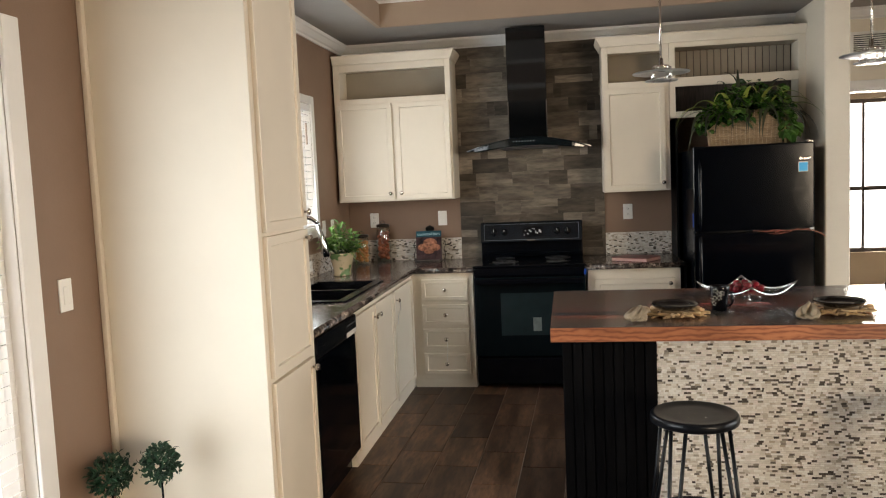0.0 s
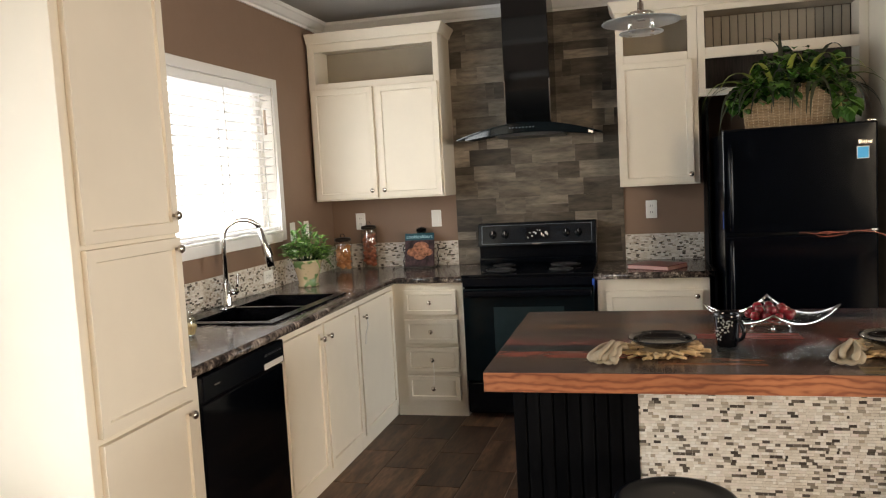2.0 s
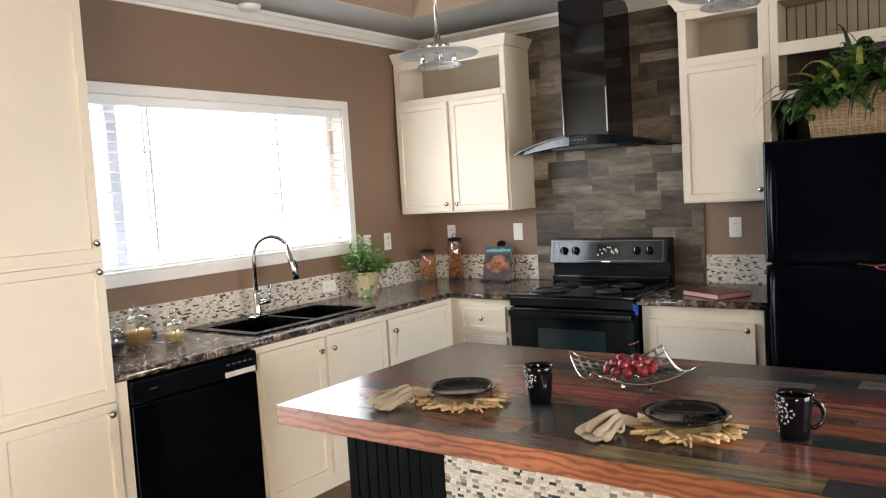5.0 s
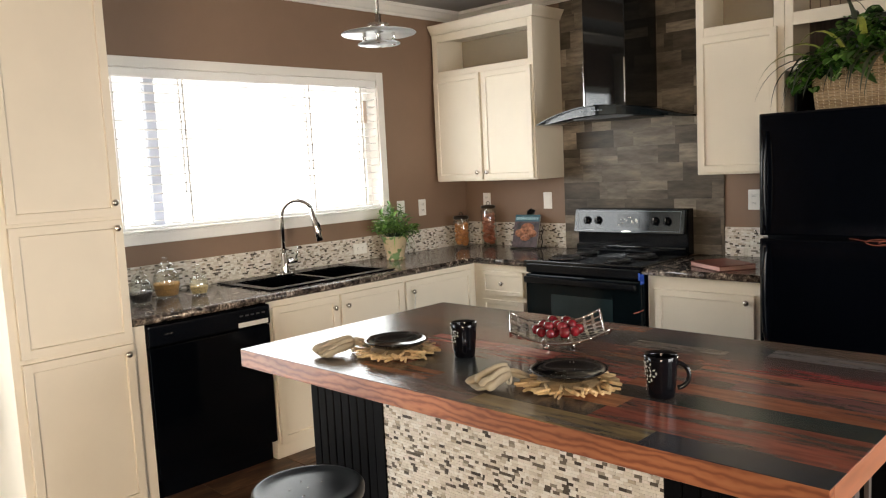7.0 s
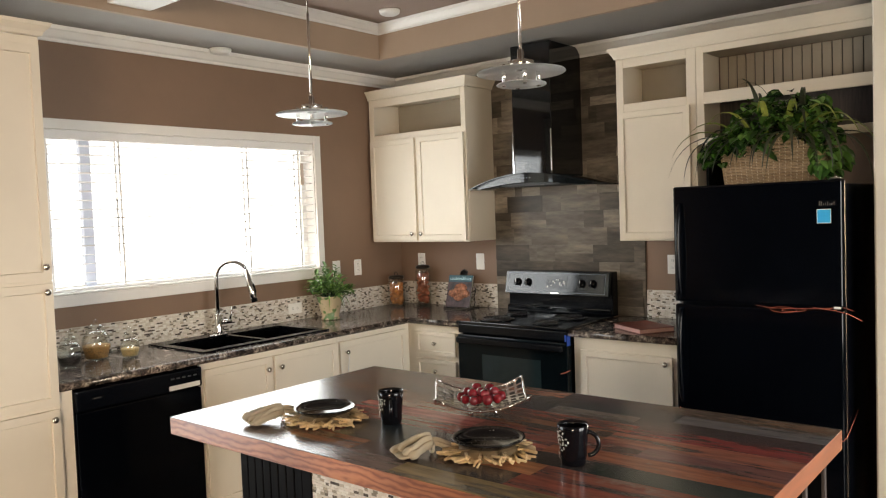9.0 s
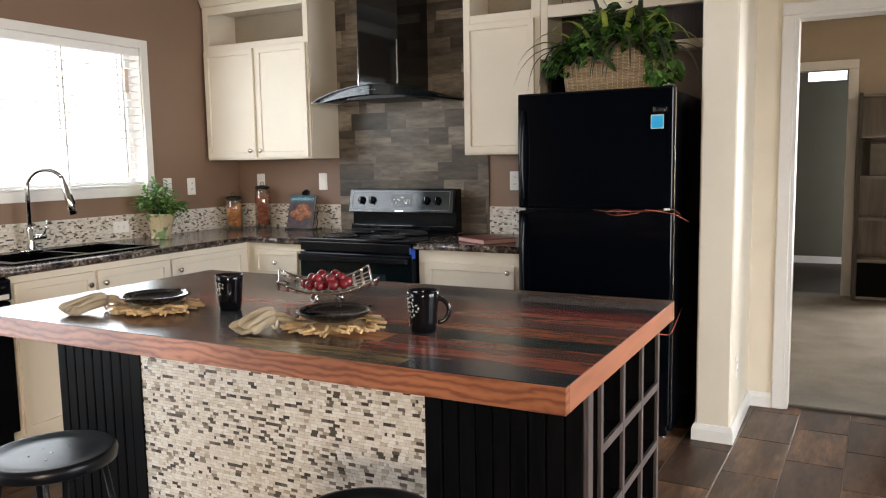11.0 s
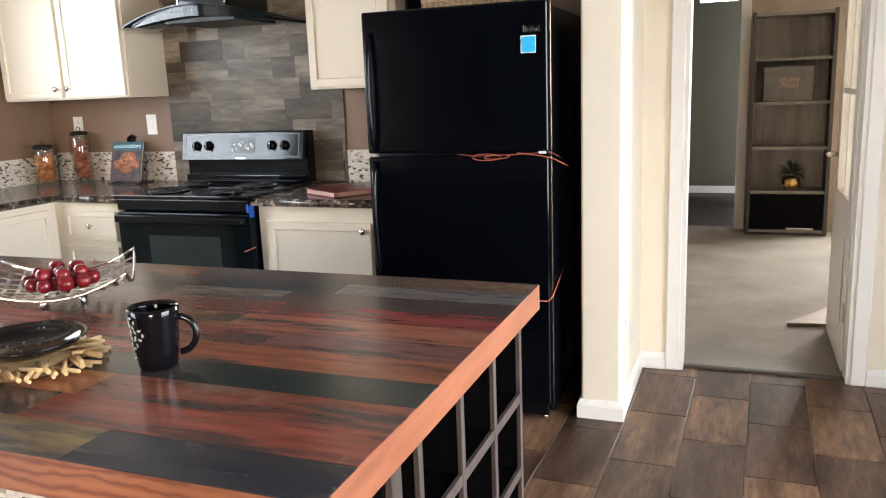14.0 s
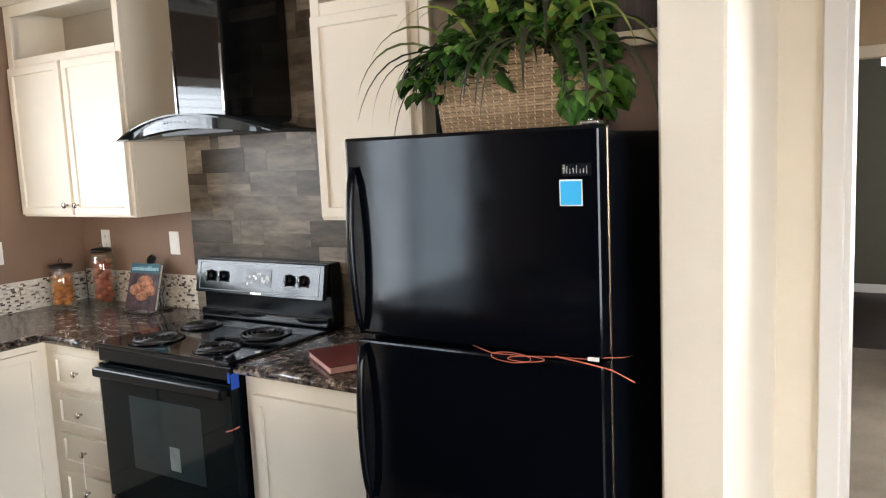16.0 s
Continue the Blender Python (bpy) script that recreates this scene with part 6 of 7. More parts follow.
for u, a, ln in ((-0.9, -0.5, 0.26), (-0.62, 0.15, 0.25), (0.25, -0.35, 0.30), (0.55, -0.30, 0.36), (0.8, -0.45, 0.38), (-1.0, -0.9, 0.36), (0.95, 0.6, 0.34)):
    blade_leaf(dark, turn @ Vector((u * 0.22, -0.09, HH + 0.03)), Vector((a, -0.8, 0.6)), ln, 0.026, 3.2, 10)
part("ivy_leaves", ivy, IVY, planter)
part("bright_leaves", ivy2, HERB, planter)
part("strap_leaves", dark, BLADE, planter, "long dark arching strap leaves")
part("yellow_strap_leaves", pale, PALE_BLADE, planter, "yellow-green strap leaves")

# potted plant beside the sink
P = Vector((-0.745, 6.30, 0.9008))
potted = thing("potted_plant", tuple(P), "small flowering plant in a painted ceramic pot", "plant")
m, nodes, links, bsdf = nodes_of("painted_ceramic")
co = nodes.new("ShaderNodeTexCoord").outputs["Object"]
links.new(ramp_of(nodes, links, noise_at(nodes, links, co, 14, 2.0), [(0.52, (0.50, 0.40, 0.26)), (0.60, (0.11, 0.19, 0.07))]), bsdf.inputs["Base Color"])
bsdf.inputs["Roughness"].default_value = 0.2
POT = m
part("pot", turned([(0, 0), (0.062, 0), (0.066, 0.01), (0.058, 0.018), (0.066, 0.06), (0.086, 0.14), (0.092, 0.15), (0.092, 0.162), (0.084, 0.162), (0.078, 0.14), (0, 0.135)], tuple(P), 32), POT, potted)
rnd = random.Random(4)
herb, stems, bloom = bmesh.new(), bmesh.new(), bmesh.new()
for i in range(46):
    d = spread(rnd, 0.05, 1)
    base = P + Vector((0.03 * d.x, 0.03 * d.y, 0.14))
    tip = P + Vector((0.15 * d.x, 0.15 * d.y, 0.17 + 0.20 * d.z * rnd.uniform(0.55, 1.05)))
    tube([base, base.lerp(tip, 0.5) + Vector((0, 0, 0.02)), tip], [0.002, 0.0016, 0.001], 5, stems)
    for k in range(9):
        t = 0.3 + 0.7 * k / 8
        q = base.lerp(tip, t) + Vector((0, 0, 0.02 * math.sin(math.pi * t)))
        w = spread(rnd, -0.4, 0.5)
        broad_leaf(herb, q, w + d * 0.4, Vector((0, 0, 1)), rnd.uniform(0.04, 0.065), rnd.uniform(0.018, 0.03))
    if i % 3 == 0:
        for k in range(5):
            a = 2 * math.pi * k / 5
            broad_leaf(bloom, tip, Vector((math.cos(a), math.sin(a), 0.4)), Vector((0, 0, 1)), 0.017, 0.013)
for i in range(5):
    a = rnd.uniform(-1.2, 1.6)
    blade_leaf(herb, P + Vector((0.05 * math.cos(a), 0.06 * math.sin(a), 0.15)), Vector((math.cos(a), math.sin(a), 0.8)), 0.2, 0.010, 2.6)
part("leaves", herb, HERB, potted)
part("stems", stems, BOX_LEAF, potted)
part("flowers", bloom, PETAL, potted, "small white flowers")["kind"] = "stuff"

# two ball topiaries beside the pantry
for x, y, z, r, s in ((-0.855, 3.555, 0.508, 0.082, 1), (-0.648, 3.545, 0.56, 0.072, 2)):
    rnd = random.Random(s)
    tree = thing("topiary", (x, y, 0), "small dark green ball topiary on a thin stem", "plant", "topiaries beside the pantry")
    part("pot", turned([(0, 0), (0.05, 0), (0.066, 0.11), (0.07, 0.125), (0.06, 0.125), (0.055, 0.11), (0, 0.11)], (x, y, 0.001), 24), POT, tree)
    part("stem", tube([(x, y, 0.10), (x + 0.003, y, 0.3), (x, y, z)], 0.004, 8), BLACK_WOOD, tree)
    bm = bmesh.new()
    for i in range(520):
        d = spread(rnd, -1, 1)
        rr = r * (rnd.uniform(0.55, 1.0) if i % 9 else rnd.uniform(1.0, 1.22))
        broad_leaf(bm, Vector((x, y, z)) + d * rr * 0.85, d + spread(rnd, -1, 1) * 0.9, d + Vector((0.1, 0, 0.3)), rnd.uniform(0.016, 0.026), rnd.uniform(0.009, 0.014))
    part("crown", bm, BOX_LEAF, tree)

# glass canisters with dried fruit
LID = plain("bronze_lid", (0.035, 0.026, 0.02), 0.35, metal=0.7, vary=0.2, bump=0.0)
ORANGE_FRUIT = plain("dried_orange", (0.72, 0.27, 0.08), 0.5, vary=0.5, scale=16, bump=0.3, fine=60)
RED_FRUIT = plain("dried_apple", (0.46, 0.13, 0.06), 0.5, vary=0.5, scale=16, bump=0.3, fine=60)
for x, y, h, r, mat, s in ((-0.79, 7.02, 0.215, 0.062, ORANGE_FRUIT, 3), (-0.645, 7.165, 0.285, 0.058, RED_FRUIT, 5)):
    rnd = random.Random(s)
    z = 0.9008
    jar = thing("glass_canister", (x, y, z), "clear glass canister of orange dried fruit with dark lid", "jar", "canisters in the corner")
    part("glass", turned([(0, 0), (r, 0), (r, h - 0.02), (r - 0.012, h), (r - 0.0145, h), (r - 0.003, h - 0.021), (r - 0.003, 0.006), (0, 0.006)], (x, y, z), 32), JAR_GLASS, jar)
    lid = part("lid", turned([(0, h), (r - 0.004, h), (r - 0.002, h + 0.008), (r - 0.008, h + 0.02), (0.012, h + 0.026), (0, h + 0.026)], (x, y, z + 0.0005), 28), LID, jar, "dark metal lid")
    part("lid_ring", tube([(x + 0.016 * math.cos(a), y, z + h + 0.035 + 0.014 * math.sin(a)) for a in (2 * math.pi * k / 14 for k in range(14))], 0.0025, 6, closed=True), LID, lid)
    for i in range(30):
        fr = rnd.uniform(0.019, 0.025)
        a = 2.4 * i
        zz = z + 0.008 + fr + (h - 0.075) * i / 29
        q = r - 0.006 - fr
        part("fruit_slice", turned([(0, -fr * 0.75), (fr * 0.7, -fr * 0.5), (fr, 0), (fr * 0.7, fr * 0.5), (0, fr * 0.75)], (x + q * math.cos(a), y + q * math.sin(a), zz), 12), mat, jar, "dried fruit")

# apothecary jars at the pantry
GRAIN = plain("amber_grain", (0.45, 0.24, 0.08), 0.6, vary=0.5, scale=120, bump=0.6, fine=160)
SEEDS = plain("pale_pasta", (0.50, 0.36, 0.17), 0.6, vary=0.5, scale=120, bump=0.6, fine=160)
BEANS = plain("dark_beans", (0.025, 0.016, 0.018), 0.4, vary=0.5, scale=120, bump=0.6, fine=160)
for x, y, h, r, fill, mat in ((-0.745, 4.655, 0.155, 0.072, 0.5, GRAIN), (-0.635, 4.78, 0.105, 0.050, 0.48, SEEDS), (-0.66, 4.475, 0.125, 0.060, 0.5, BEANS)):
    z = 0.9008
    jar = thing("apothecary_jar", (x, y, z), "clear glass lidded jar half full of dry goods", "jar", "jars beside the pantry")
    part("glass", turned([(0, 0), (r * 0.75, 0), (r * 0.8, 0.006), (r, h * 0.45), (r * 0.95, h * 0.75), (r * 0.62, h), (r * 0.60, h), (r * 0.92, h * 0.74), (r * 0.96, h * 0.45), (r * 0.77, 0.01), (0, 0.008)], (x, y, z), 32), JAR_GLASS, jar)
    part("contents", turned([(0, 0.010), (r * 0.74, 0.012), (r * 0.93, h * 0.43), (r * 0.92, h * fill), (0, h * fill + 0.004)], (x, y, z), 28), mat, jar, "dry goods")
    part("lid", turned([(r * 0.66, 0.0), (r * 0.7, 0.006), (r * 0.5, 0.026), (0.012, 0.036), (0.014, 0.046), (0.009, 0.056), (0, 0.058)], (x, y, z + h + 0.0005), 28), JAR_GLASS, jar)


# cookbook on its wire stand
def words(text, size, material, parent, m):
    curve = bpy.data.curves.new("lettering", "FONT")
    curve.body, curve.size, curve.extrude, curve.align_x = text, size, 0.0003, "CENTER"
    tmp = bpy.data.objects.new("lettering", curve)
    data = bpy.data.meshes.new_from_object(tmp)
    bpy.data.objects.remove(tmp)
    data.materials.append(material)
    ob = new("lettering", data)
    ob.parent = parent
    ob.matrix_basis = m
    return ob


B = Vector((-0.262, 7.10, 0.9008))
lean = pose(0, 0, 0.012, -17, 0, 6)
cookbook = thing("cookbook", tuple(B), "cookbook with a cookie photo on its cover, on a wire stand", "book")
for name, bm, mat, lab in (("cover", cube(-0.102, 0.102, -0.010, -0.008, 0, 0.235), plain("teal_cover", (0.02, 0.075, 0.10), 0.35, vary=0.2, shine=0.15), ""), ("page_block", cube(-0.098, 0.098, -0.008, 0.008, 0.003, 0.232), plain("paper", (0.7, 0.66, 0.58), 0.8), ""), ("back_cover", cube(-0.102, 0.102, 0.008, 0.010, 0, 0.235), plain("dark_cover", (0.05, 0.03, 0.03), 0.4), ""),
                           ("cover_photo", cube(-0.102, 0.102, -0.0112, -0.0102, 0.0, 0.185), plain("cookie_photo", (0.055, 0.030, 0.032), 0.35, vary=0.8, scale=26, shine=0.15), "printed photo of dark cookies")):
    bm.transform(Matrix.Translation(B) @ lean)
    part(name, bm, mat, cookbook, lab)
COOKIE = plain("cookie_print", (0.36, 0.16, 0.10), 0.35, vary=0.7, scale=48, bump=0.0, shine=0.15)
for dx, dz, r in ((0.01, 0.135, 0.056), (-0.048, 0.10, 0.042), (0.052, 0.098, 0.040), (0.0, 0.075, 0.044)):
    bm = turned([(0, 0), (r, 0), (r, 0.0006), (0, 0.0006)], (0, 0, 0), 20, squash=(1, 0.7))
    bm.transform(Matrix.Translation(B) @ lean @ Matrix.Translation((dx, -0.0113 - 0.0004 * abs(dx) * 20, dz)) @ Euler((radians(90), 0, 0)).to_matrix().to_4x4())
    part("printed_cookie", bm, COOKIE, cookbook, "printed cookie")
words("cookies&bars", 0.034, plain("pale_print", (0.42, 0.68, 0.74), 0.4, bump=0.0), cookbook, lean @ pose(0, -0.0113, 0.199, 90, 0, 0))
stand = thing("book_stand", tuple(B + Vector((0, 0.03, 0))), "dark scrolled wire cookbook stand", "stand")
IRON = plain("dark_iron", (0.015, 0.013, 0.012), 0.5, vary=0.2)
part("ledge", tube([B + Vector((-0.11, -0.03, 0.004)), B + Vector((0.11, -0.03, 0.004))], 0.0035, 6), IRON, stand)
for s in (-1, 1):
    part("foot", tube([B + Vector((0.10 * s, -0.032, 0.022)), B + Vector((0.10 * s, -0.033, 0.004)), B + Vector((0.10 * s, 0.06, 0.004)), B + Vector((0.115 * s, 0.10, 0.004))], 0.0035, 6), IRON, stand)
    part("scroll", tube([B + Vector((0.118 * s, 0.03, 0.004 + 0.0)), B + Vector((0.128 * s, 0.04, 0.05)), B + Vector((0.115 * s, 0.045, 0.09)), B + Vector((0.13 * s, 0.05, 0.13)), B + Vector((0.118 * s, 0.055, 0.16))], 0.0035, 6), IRON, stand)
part("back_leg", tube([B + Vector((0, 0.082, 0.22)), B + Vector((0, 0.12, 0.004))], 0.0035, 6), IRON, stand)
part("support", tube([B + Vector((-0.1, 0.042, 0.12)), B + Vector((0.1, 0.042, 0.12))], 0.003, 6), IRON, stand)
for k in range(5):
    a = -0.5 + 0.25 * k
    blade = bmesh.new()
    broad_leaf(blade, B + Vector((0.02 * a, 0.085, 0.228)), Vector((a, 0.1, 1)), Vector((0, -1, 0.1)), 0.06 - 0.02 * abs(a), 0.026)
    bmesh.ops.solidify(blade, geom=blade.faces[:], thickness=0.002)
    part("finial_leaf", blade, IRON, stand, "iron leaf ornament")

redbook = thing("red_book", (1.325, 6.79, 0.9008), "closed dark red book lying on the worktop", "book")
RED_COVER = plain("red_book_cover", (0.16, 0.03, 0.025), 0.35, vary=0.25, scale=12)
flat = pose(1.325, 6.79, 0.9008, 0, 0, -33)
for name, bm, mat in (("back_cover", cube(-0.142, 0.142, -0.112, 0.112, 0, 0.003, 0.001), RED_COVER), ("page_block", cube(-0.136, 0.138, -0.106, 0.106, 0.003, 0.024), plain("pink_page_edge", (0.5, 0.30, 0.27), 0.7)), ("front_cover", cube(-0.142, 0.142, -0.112, 0.112, 0.024, 0.027, 0.001), RED_COVER)):
    bm.transform(flat)
    part(name, bm, mat, redbook)

# ---- the next room ----
bookcase = thing("bookcase", (3.52, 10.95, 0), "tall grey-brown open bookcase with five shelves", "bookcase")
BK = grained("grey_oak", [(0, (0.055, 0.050, 0.046)), (1, (0.07, 0.063, 0.058))], (10, 10, 1.2), 0.5, bump=0.1, knots=0.5)
BACK = grained("grey_oak_back", [(0, (0.20, 0.175, 0.15)), (1, (0.24, 0.21, 0.18))], (5, 5, 0.6), 0.5, bump=0.05, knots=0.7, spread=0.6)
SHELF = grained("pale_grey_oak_shelf", [(0, (0.22, 0.205, 0.18)), (1, (0.25, 0.23, 0.205))], (1.5, 10, 10), 0.5, bump=0.1, knots=0.4)
bx0, bx1, by0, by1 = 3.188, 3.845, 10.83, 11.10
for a in (bx0, bx1 - 0.03):
    part("side", cube(a, a + 0.03, by0, by1, 0.007, 1.915, 0.002), BK, bookcase)
for z in (0.04, 0.385, 0.768, 1.152, 1.52, 1.89):
    part("shelf", cube(bx0 + 0.031, bx1 - 0.031, by0 + 0.002, by1 - 0.012, z - 0.012, z + 0.012), SHELF, bookcase)
part("back", cube(bx0 + 0.031, bx1 - 0.031, by1 - 0.011, by1 - 0.001, 0.01, 1.91), BACK, bookcase)
part("low_door", cube(bx0 + 0.032, bx1 - 0.032, by0 - 0.002, by0 + 0.0015, 0.055, 0.37), BLACK_WOOD, bookcase)
part("door_rail", cube(3.52, 3.74, by0 - 0.012, by0 - 0.0025, 0.06, 0.075), NICKEL, bookcase, "pale strip on the lower door")
box_ = thing("storage_box", (3.47, 10.95, 1.165), "grey fabric storage box with a small label", "box")
part("box_body", cube(3.29, 3.68, 10.86, 11.05, 1.1645, 1.46, 0.006), plain("grey_felt", (0.15, 0.14, 0.125), 0.9, vary=0.15, scale=20, bump=0.4, fine=300), box_)
part("label", boxes((3.42, 3.57, 10.857, 10.8595, 1.28, 1.365)), plain("label_print", (0.24, 0.17, 0.14), 0.6, vary=0.4, scale=45), box_, "small brown printed label")
gold = thing("potted_plant", (3.55, 10.95, 0.398), "green leafy plant in a ribbed golden pot", "plant")
bm = turned([(0, 0), (0.04, 0), (0.075, 0.03), (0.082, 0.065), (0.065, 0.105), (0.05, 0.112), (0.045, 0.105), (0, 0.1)], (3.55, 10.95, 0.3978), 36)
for v in bm.verts:
    a = math.atan2(v.co.y - 10.95, v.co.x - 3.55)
    k = 1 + 0.035 * math.cos(12 * a)
    v.co.x, v.co.y = 3.55 + (v.co.x - 3.55) * k, 10.95 + (v.co.y - 10.95) * k
part("pot", bm, plain("gold", (0.62, 0.40, 0.15), 0.28, metal=1.0, vary=0.1, bump=0.0), gold)
rnd = random.Random(8)
bm = bmesh.new()
for i in range(90):
    d = spread(rnd, -0.1, 1)
    broad_leaf(bm, Vector((3.55, 10.95, 0.52)) + Vector((0.09 * d.x, 0.07 * d.y, 0.11 * d.z)) * rnd.uniform(0.4, 1), d, Vector((0, 0, 1)), rnd.uniform(0.04, 0.06), rnd.uniform(0.02, 0.032))
part("leaves", bm, BOX_LEAF, gold)
leaf_door = thing("door_2", (3.605, 7.33, 0), "white half-glazed door standing open into the next room", "door", kind="structure")
part("door_leaf", boxes((3.600, 3.636, 7.335, 7.44, 0.015, 2.055), (3.600, 3.636, 7.92, 8.03, 0.015, 2.055), (3.600, 3.636, 7.44, 7.92, 0.015, 0.80), (3.600, 3.636, 7.44, 7.92, 1.95, 2.055)), TRIM, leaf_door)
part("panel", cube(3.594, 3.5995, 7.47, 7.89, 0.2, 0.70, 0.003), TRIM, leaf_door)
part("muntin", cube(3.606, 3.630, 7.67, 7.69, 0.80, 1.95), TRIM, leaf_door)
for y0, y1 in ((7.44, 7.67), (7.69, 7.92)):
    part("muntin", cube(3.606, 3.630, y0, y1, 1.28, 1.305), TRIM, leaf_door)
    for z0, z1 in ((0.80, 1.28), (1.305, 1.95)):
        part("pane", cube(3.616, 3.620, y0, y1, z0, z1), JAR_GLASS, leaf_door, "clear door pane")
knob(leaf_door, (3.6, 7.965, 0.972), (-1, 0, 0))
part("handle", tube([(3.598, 7.965, 0.972), (3.555, 7.965, 0.972), (3.548, 7.94, 0.972), (3.548, 7.86, 0.972)], [0.012, 0.010, 0.010, 0.008], 10), NICKEL, leaf_door, "satin lever handle")
for z in (0.25, 1.75):
    part("hinge", cube(3.592, 3.5995, 7.336, 7.36, z, z + 0.09, 0.002), NICKEL, leaf_door, "satin hinge")
wedge = bmesh.new()
tri = [wedge.verts.new(p) for p in ((3.405, 8.04, 0.0075), (3.66, 8.075, 0.0075), (3.68, 8.48, 0.0075))]
face = wedge.faces.new(tri)
ext = bmesh.ops.extrude_face_region(wedge, geom=[face])
bmesh.ops.translate(wedge, verts=[g for g in ext["geom"] if isinstance(g, bmesh.types.BMVert)], vec=(0, 0, 0.02))
bmesh.ops.recalc_face_normals(wedge, faces=wedge.faces)
solid("wood_offcut", wedge, grained("tan_grained_piece", [(0, (0.17, 0.115, 0.06)), (1, (0.19, 0.13, 0.07))], (4, 20, 4), 0.6), "thin tan triangular piece on the carpet", "board")


# ---- tiles, piece by piece ----
def tile_mesh(name, w, h, d, material, bevel=0.0):
    """A tile in its own plane: w along x, h along z, proud of y = 0 by d."""
    bm = cube(-w / 2, w / 2, -d, 0.0, -h / 2, h / 2)
    if bevel:
        front = [e for e in bm.edges if all(v.co.y < -d + 1e-6 for v in e.verts)]
        bmesh.ops.bevel(bm, geom=front, offset=bevel, segments=1, affect="EDGES")
    data = bpy.data.meshes.new(name)
    bm.to_mesh(data)
    bm.free()
    data.materials.append(material)
    return data


def mosaic(parent, name, origin, along, length, height, seed, near=None):
    """Rows of thin mosaic tiles on a backing; those that near() picks are pieces of their own, the others one mesh."""
    rnd = random.Random(seed)
    o, ax = Vector(origin), Vector(along)
    out = ax.cross(Vector((0, 0, 1)))
    pitch = 0.0093
    rows = max(1, round(height / pitch))
    pitch = height / rows
    sizes = (0.007, 0.0145, 0.0215)
    meshes = [[tile_mesh("mosaic_tile", s, pitch - 0.0007, 0.003, m) for s in sizes] for m in MOSAIC] if near else None
    verts, faces, tones = [], [], []
    turn_z = math.degrees(math.atan2(ax.y, ax.x))
    for r in range(rows):
        u, last = -rnd.uniform(0, 0.03), 0
        z = origin[2] + (r + 0.5) * pitch
        while u < length:
            k = rnd.choice((0, 1, 2, 2, 2, 2))
            pick = rnd.random()
            tone = 0 if last > 0 and pick > 0.12 else 2 if pick < 0.13 else 1 if pick < 0.24 else 0
            last = tone
            a, b = max(0, u), min(length, u + sizes[k])
            u += sizes[k] + 0.0009
            if b - a < 0.004:
                continue
            mid = o + ax * (a + b) / 2
            if near and b - a > sizes[k] - 1e-6 and near(mid.x, z):
                ob = new("mosaic_tile", meshes[tone][k])
                ob.parent = parent
                ob.matrix_basis = Matrix.Translation(-root_of(parent).location) @ Matrix.Translation((mid.x, mid.y, z)) @ pose(0, 0, 0, 0, 0, turn_z)
                continue
            i0 = len(verts)
            d = 0.003 + rnd.uniform(-0.0005, 0.0005)
            for q in (a, b):
                for zz in (z - pitch / 2 + 0.00035, z + pitch / 2 - 0.00035):
                    for dd in (0, d):
                        v = o + ax * q + out * dd
                        verts.append((v.x, v.y, zz))
            faces += [(i0 + 1, i0 + 5, i0 + 7, i0 + 3), (i0, i0 + 1, i0 + 3, i0 + 2), (i0 + 4, i0 + 6, i0 + 7, i0 + 5), (i0, i0 + 4, i0 + 5, i0 + 1), (i0 + 2, i0 + 3, i0 + 7, i0 + 6)]
            tones += [tone] * 5
    data = bpy.data.meshes.new(name)
    base = root_of(parent).location
    data.from_pydata([(x - base.x, y - base.y, z - base.z) for x, y, z in verts], [], faces)
    for m in MOSAIC_FAR:
        data.materials.append(m)
    data.polygons.foreach_set("material_index", tones)
    ob = new(name, data)
    ob.parent = parent
    ob["kind"] = "stuff"
    return ob


part("mosaic_backing", cube(1.205, 2.237, BY0 + 0.004, BY0 + 0.0115, 0.002, 0.857), PALE_GROUT, island, "pale grout")
mosaic(island, "mosaic_tiles", (1.205, BY0 + 0.004, 0.004), (1, 0, 0), 1.032, 0.853, 3, lambda x, z: 2.0 < x < 2.22 and 0.66 < z < 0.86)
for k, (x0, x1) in enumerate(((XL + 0.012, -0.018), (1.134, 1.635))):
    splash = thing("backsplash", ((x0 + x1) / 2, YB, 0.9), "narrow mosaic backsplash of cream and brown tiles", "backsplash", "backsplashes", "structure")
    part("backing", cube(x0, x1, YB - 0.006, YB - 0.001, 0.9008, 1.073), PALE_GROUT, splash)
    mosaic(splash, "mosaic_tiles", (x0, YB - 0.006, 0.902), (1, 0, 0), x1 - x0, 0.168, 11 + k)
splash = thing("backsplash", (XL, 5.7, 0.9), "narrow mosaic backsplash of cream and brown tiles", "backsplash", "backsplashes", "structure")
part("backing", cube(XL + 0.001, XL + 0.006, 4.257, YB - 0.012, 0.9008, 1.058), PALE_GROUT, splash)
ob = mosaic(splash, "mosaic_tiles", (XL + 0.006, 4.257, 0.902), (0, 1, 0), YB - 0.012 - 4.257, 0.154, 15)
wall_plate("y", (XL + 0.011, 6.15, 0.983), "outlet").matrix_basis = pose(XL + 0.011, 6.15, 0.983, 90, 0, 0)

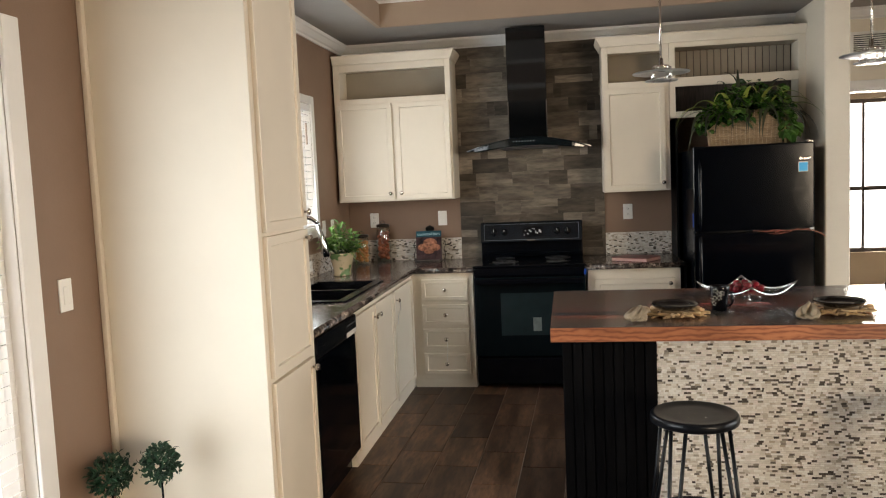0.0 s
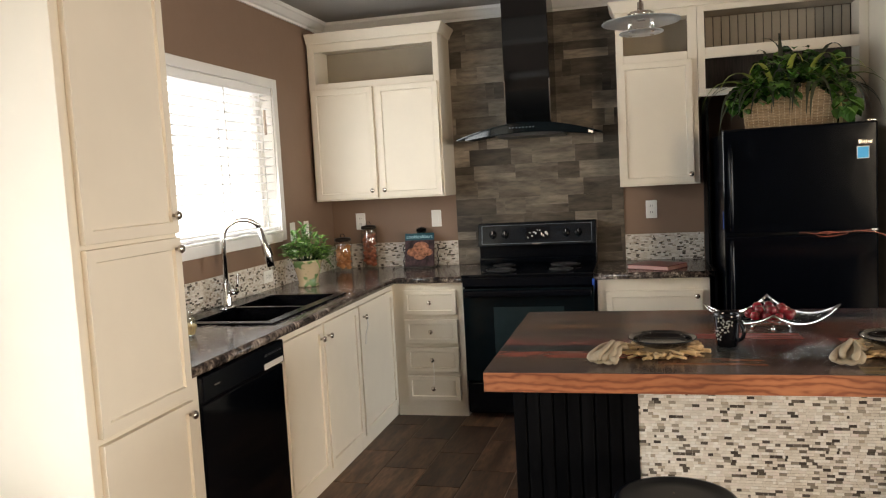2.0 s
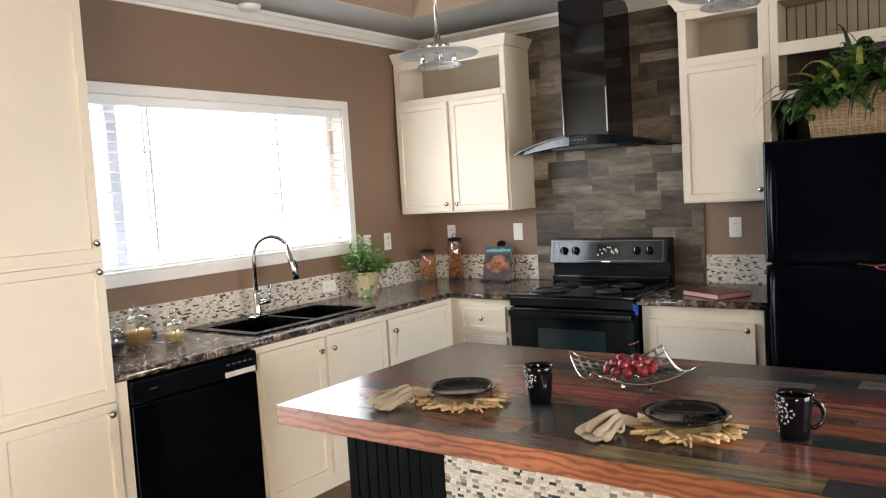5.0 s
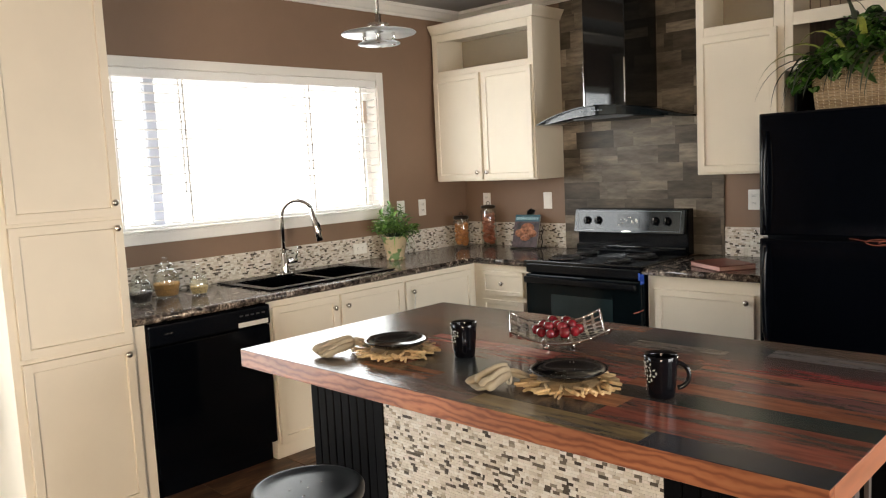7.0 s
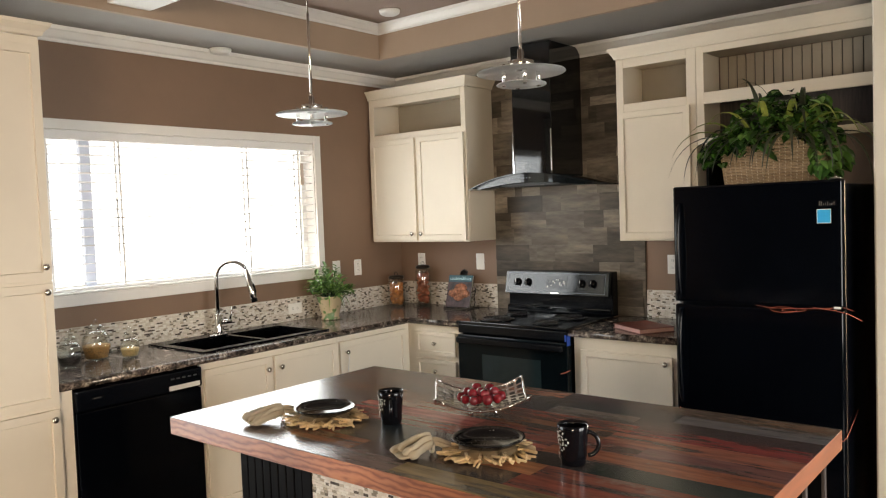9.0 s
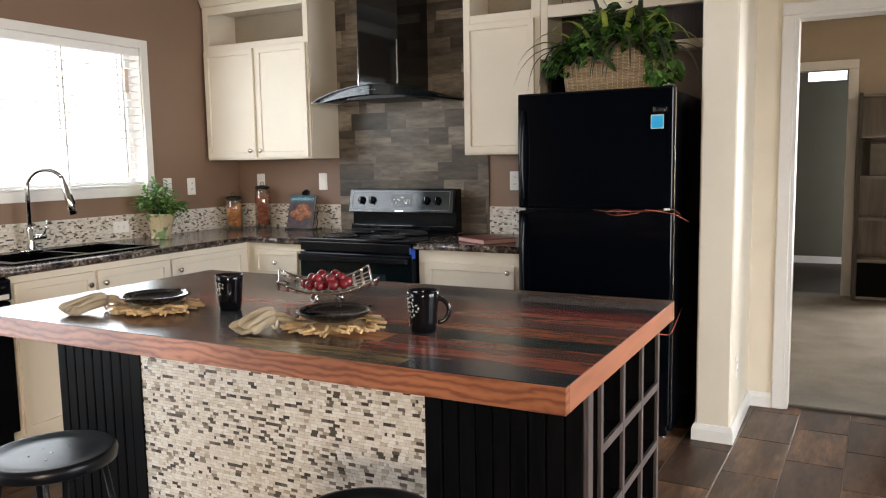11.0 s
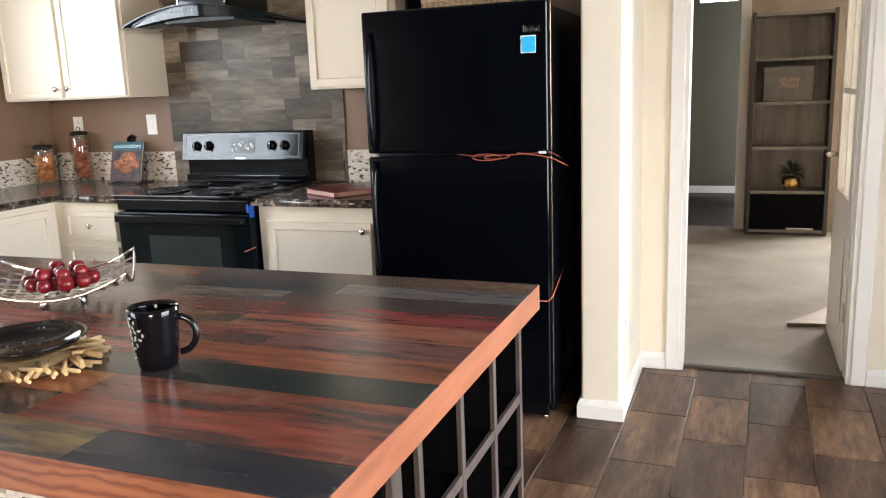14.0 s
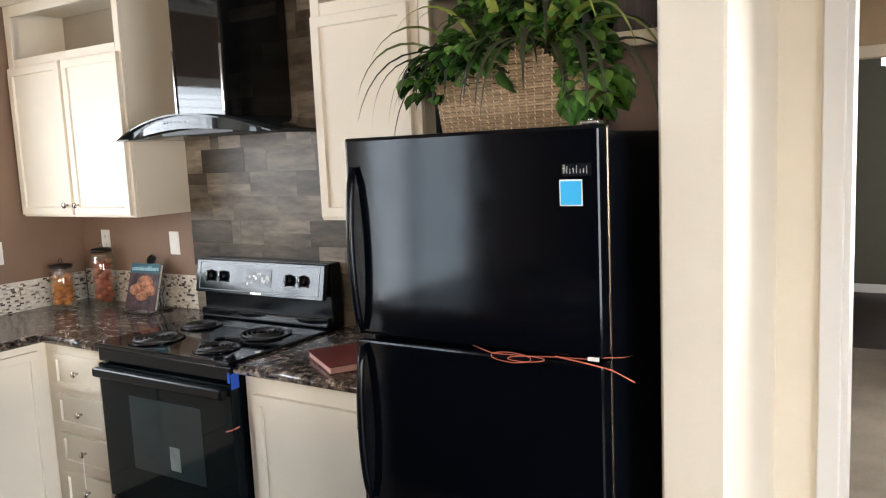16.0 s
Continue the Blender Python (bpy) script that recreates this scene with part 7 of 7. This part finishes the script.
feature = thing("feature_wall", (0.56, YB, 0.9), "grey wood-look tile panel behind the range", "wall tiles", kind="structure")
part("backing", cube(-0.016, 1.132, YB - 0.006, YB - 0.0005, 0.9, CEIL - 0.076), DARK_GROUT, feature)
rnd = random.Random(12)
row_h, z = 0.113, 0.905
while z < CEIL - 0.085:
    zt = min(z + row_h, CEIL - 0.078)
    x = -0.014 - rnd.uniform(0, 0.2)
    while x < 1.13:
        wd = rnd.choice((0.29, 0.29, 0.29, 0.06, 0.145))
        a, b = max(-0.014, x), min(1.130, x + wd)
        x += wd + 0.0002
        if b - a < 0.02:
            continue
        cuts = [z, (z + zt) / 2, zt] if rnd.random() < 0.18 and zt - z > 0.08 else [z, zt]
        for c, e in zip(cuts, cuts[1:]):
            part("tile", cube(a, b, YB - 0.0120 - rnd.uniform(0, 0.0005), YB - 0.0062, c + 0.0001, e - 0.0001, 0.0003), WALL_TILE, feature)
    z += row_h

TW, TL, SKEW = 0.2355, 0.468, 0.026            # the tiles run slightly askew to the walls
floor_ob = bpy.data.objects["floor"]
bm = cube(-TW / 2 + 0.0021, TW / 2 - 0.0021, -TL / 2 + 0.0021, TL / 2 - 0.0021, -0.0039, 0.0)
top_edges = [e for e in bm.edges if all(v.co.z > -1e-6 for v in e.verts)]
bmesh.ops.bevel(bm, geom=top_edges, offset=0.0012, segments=1, affect="EDGES")
tile_data = bpy.data.meshes.new("floor_tile")
bm.to_mesh(tile_data)
bm.free()
tile_data.materials.append(FLOOR_TILE)
verts, faces = [], []
for i in range(-17, 12):
    xc = 2.962 + TW * (i + 0.5)
    if xc - TW / 2 < XL or xc + TW / 2 > XR + 0.1:
        continue
    off = 6.905 if i % 2 == 0 else 6.66
    for j in range(-23, 3):
        yc = off + TL * (j + 0.5)
        if yc < YS + 0.1 or yc - TL / 2 > DY + 0.04:
            continue
        y0, y1 = yc - TL / 2, min(yc + TL / 2, DY + 0.045)
        if yc > 2.6 and xc < 3.9 and y1 == yc + TL / 2:
            ob = new("floor_tile", tile_data)
            ob.parent = floor_ob
            ob.matrix_basis = pose(xc + SKEW * (yc - 6.8), yc, 0, 0, 0, -math.degrees(SKEW))
        else:
            k = len(verts)
            verts += [(xc + SKEW * (y - 6.8) + sx * (TW / 2 - 0.0016), y, z) for sx in (-1, 1) for y in (y0 + 0.0016, y1 - 0.0016) for z in (-0.0039, 0.0)]
            faces += [(k + 1, k + 5, k + 7, k + 3), (k, k + 1, k + 3, k + 2), (k + 4, k + 6, k + 7, k + 5), (k, k + 4, k + 5, k + 1), (k + 2, k + 3, k + 7, k + 6)]
data = bpy.data.meshes.new("floor_tiles")
data.from_pydata(verts, [], faces)
data.materials.append(FLOOR_TILE_FAR)
ob = new("floor_tiles", data)
ob.parent = floor_ob
ob["kind"] = "stuff"
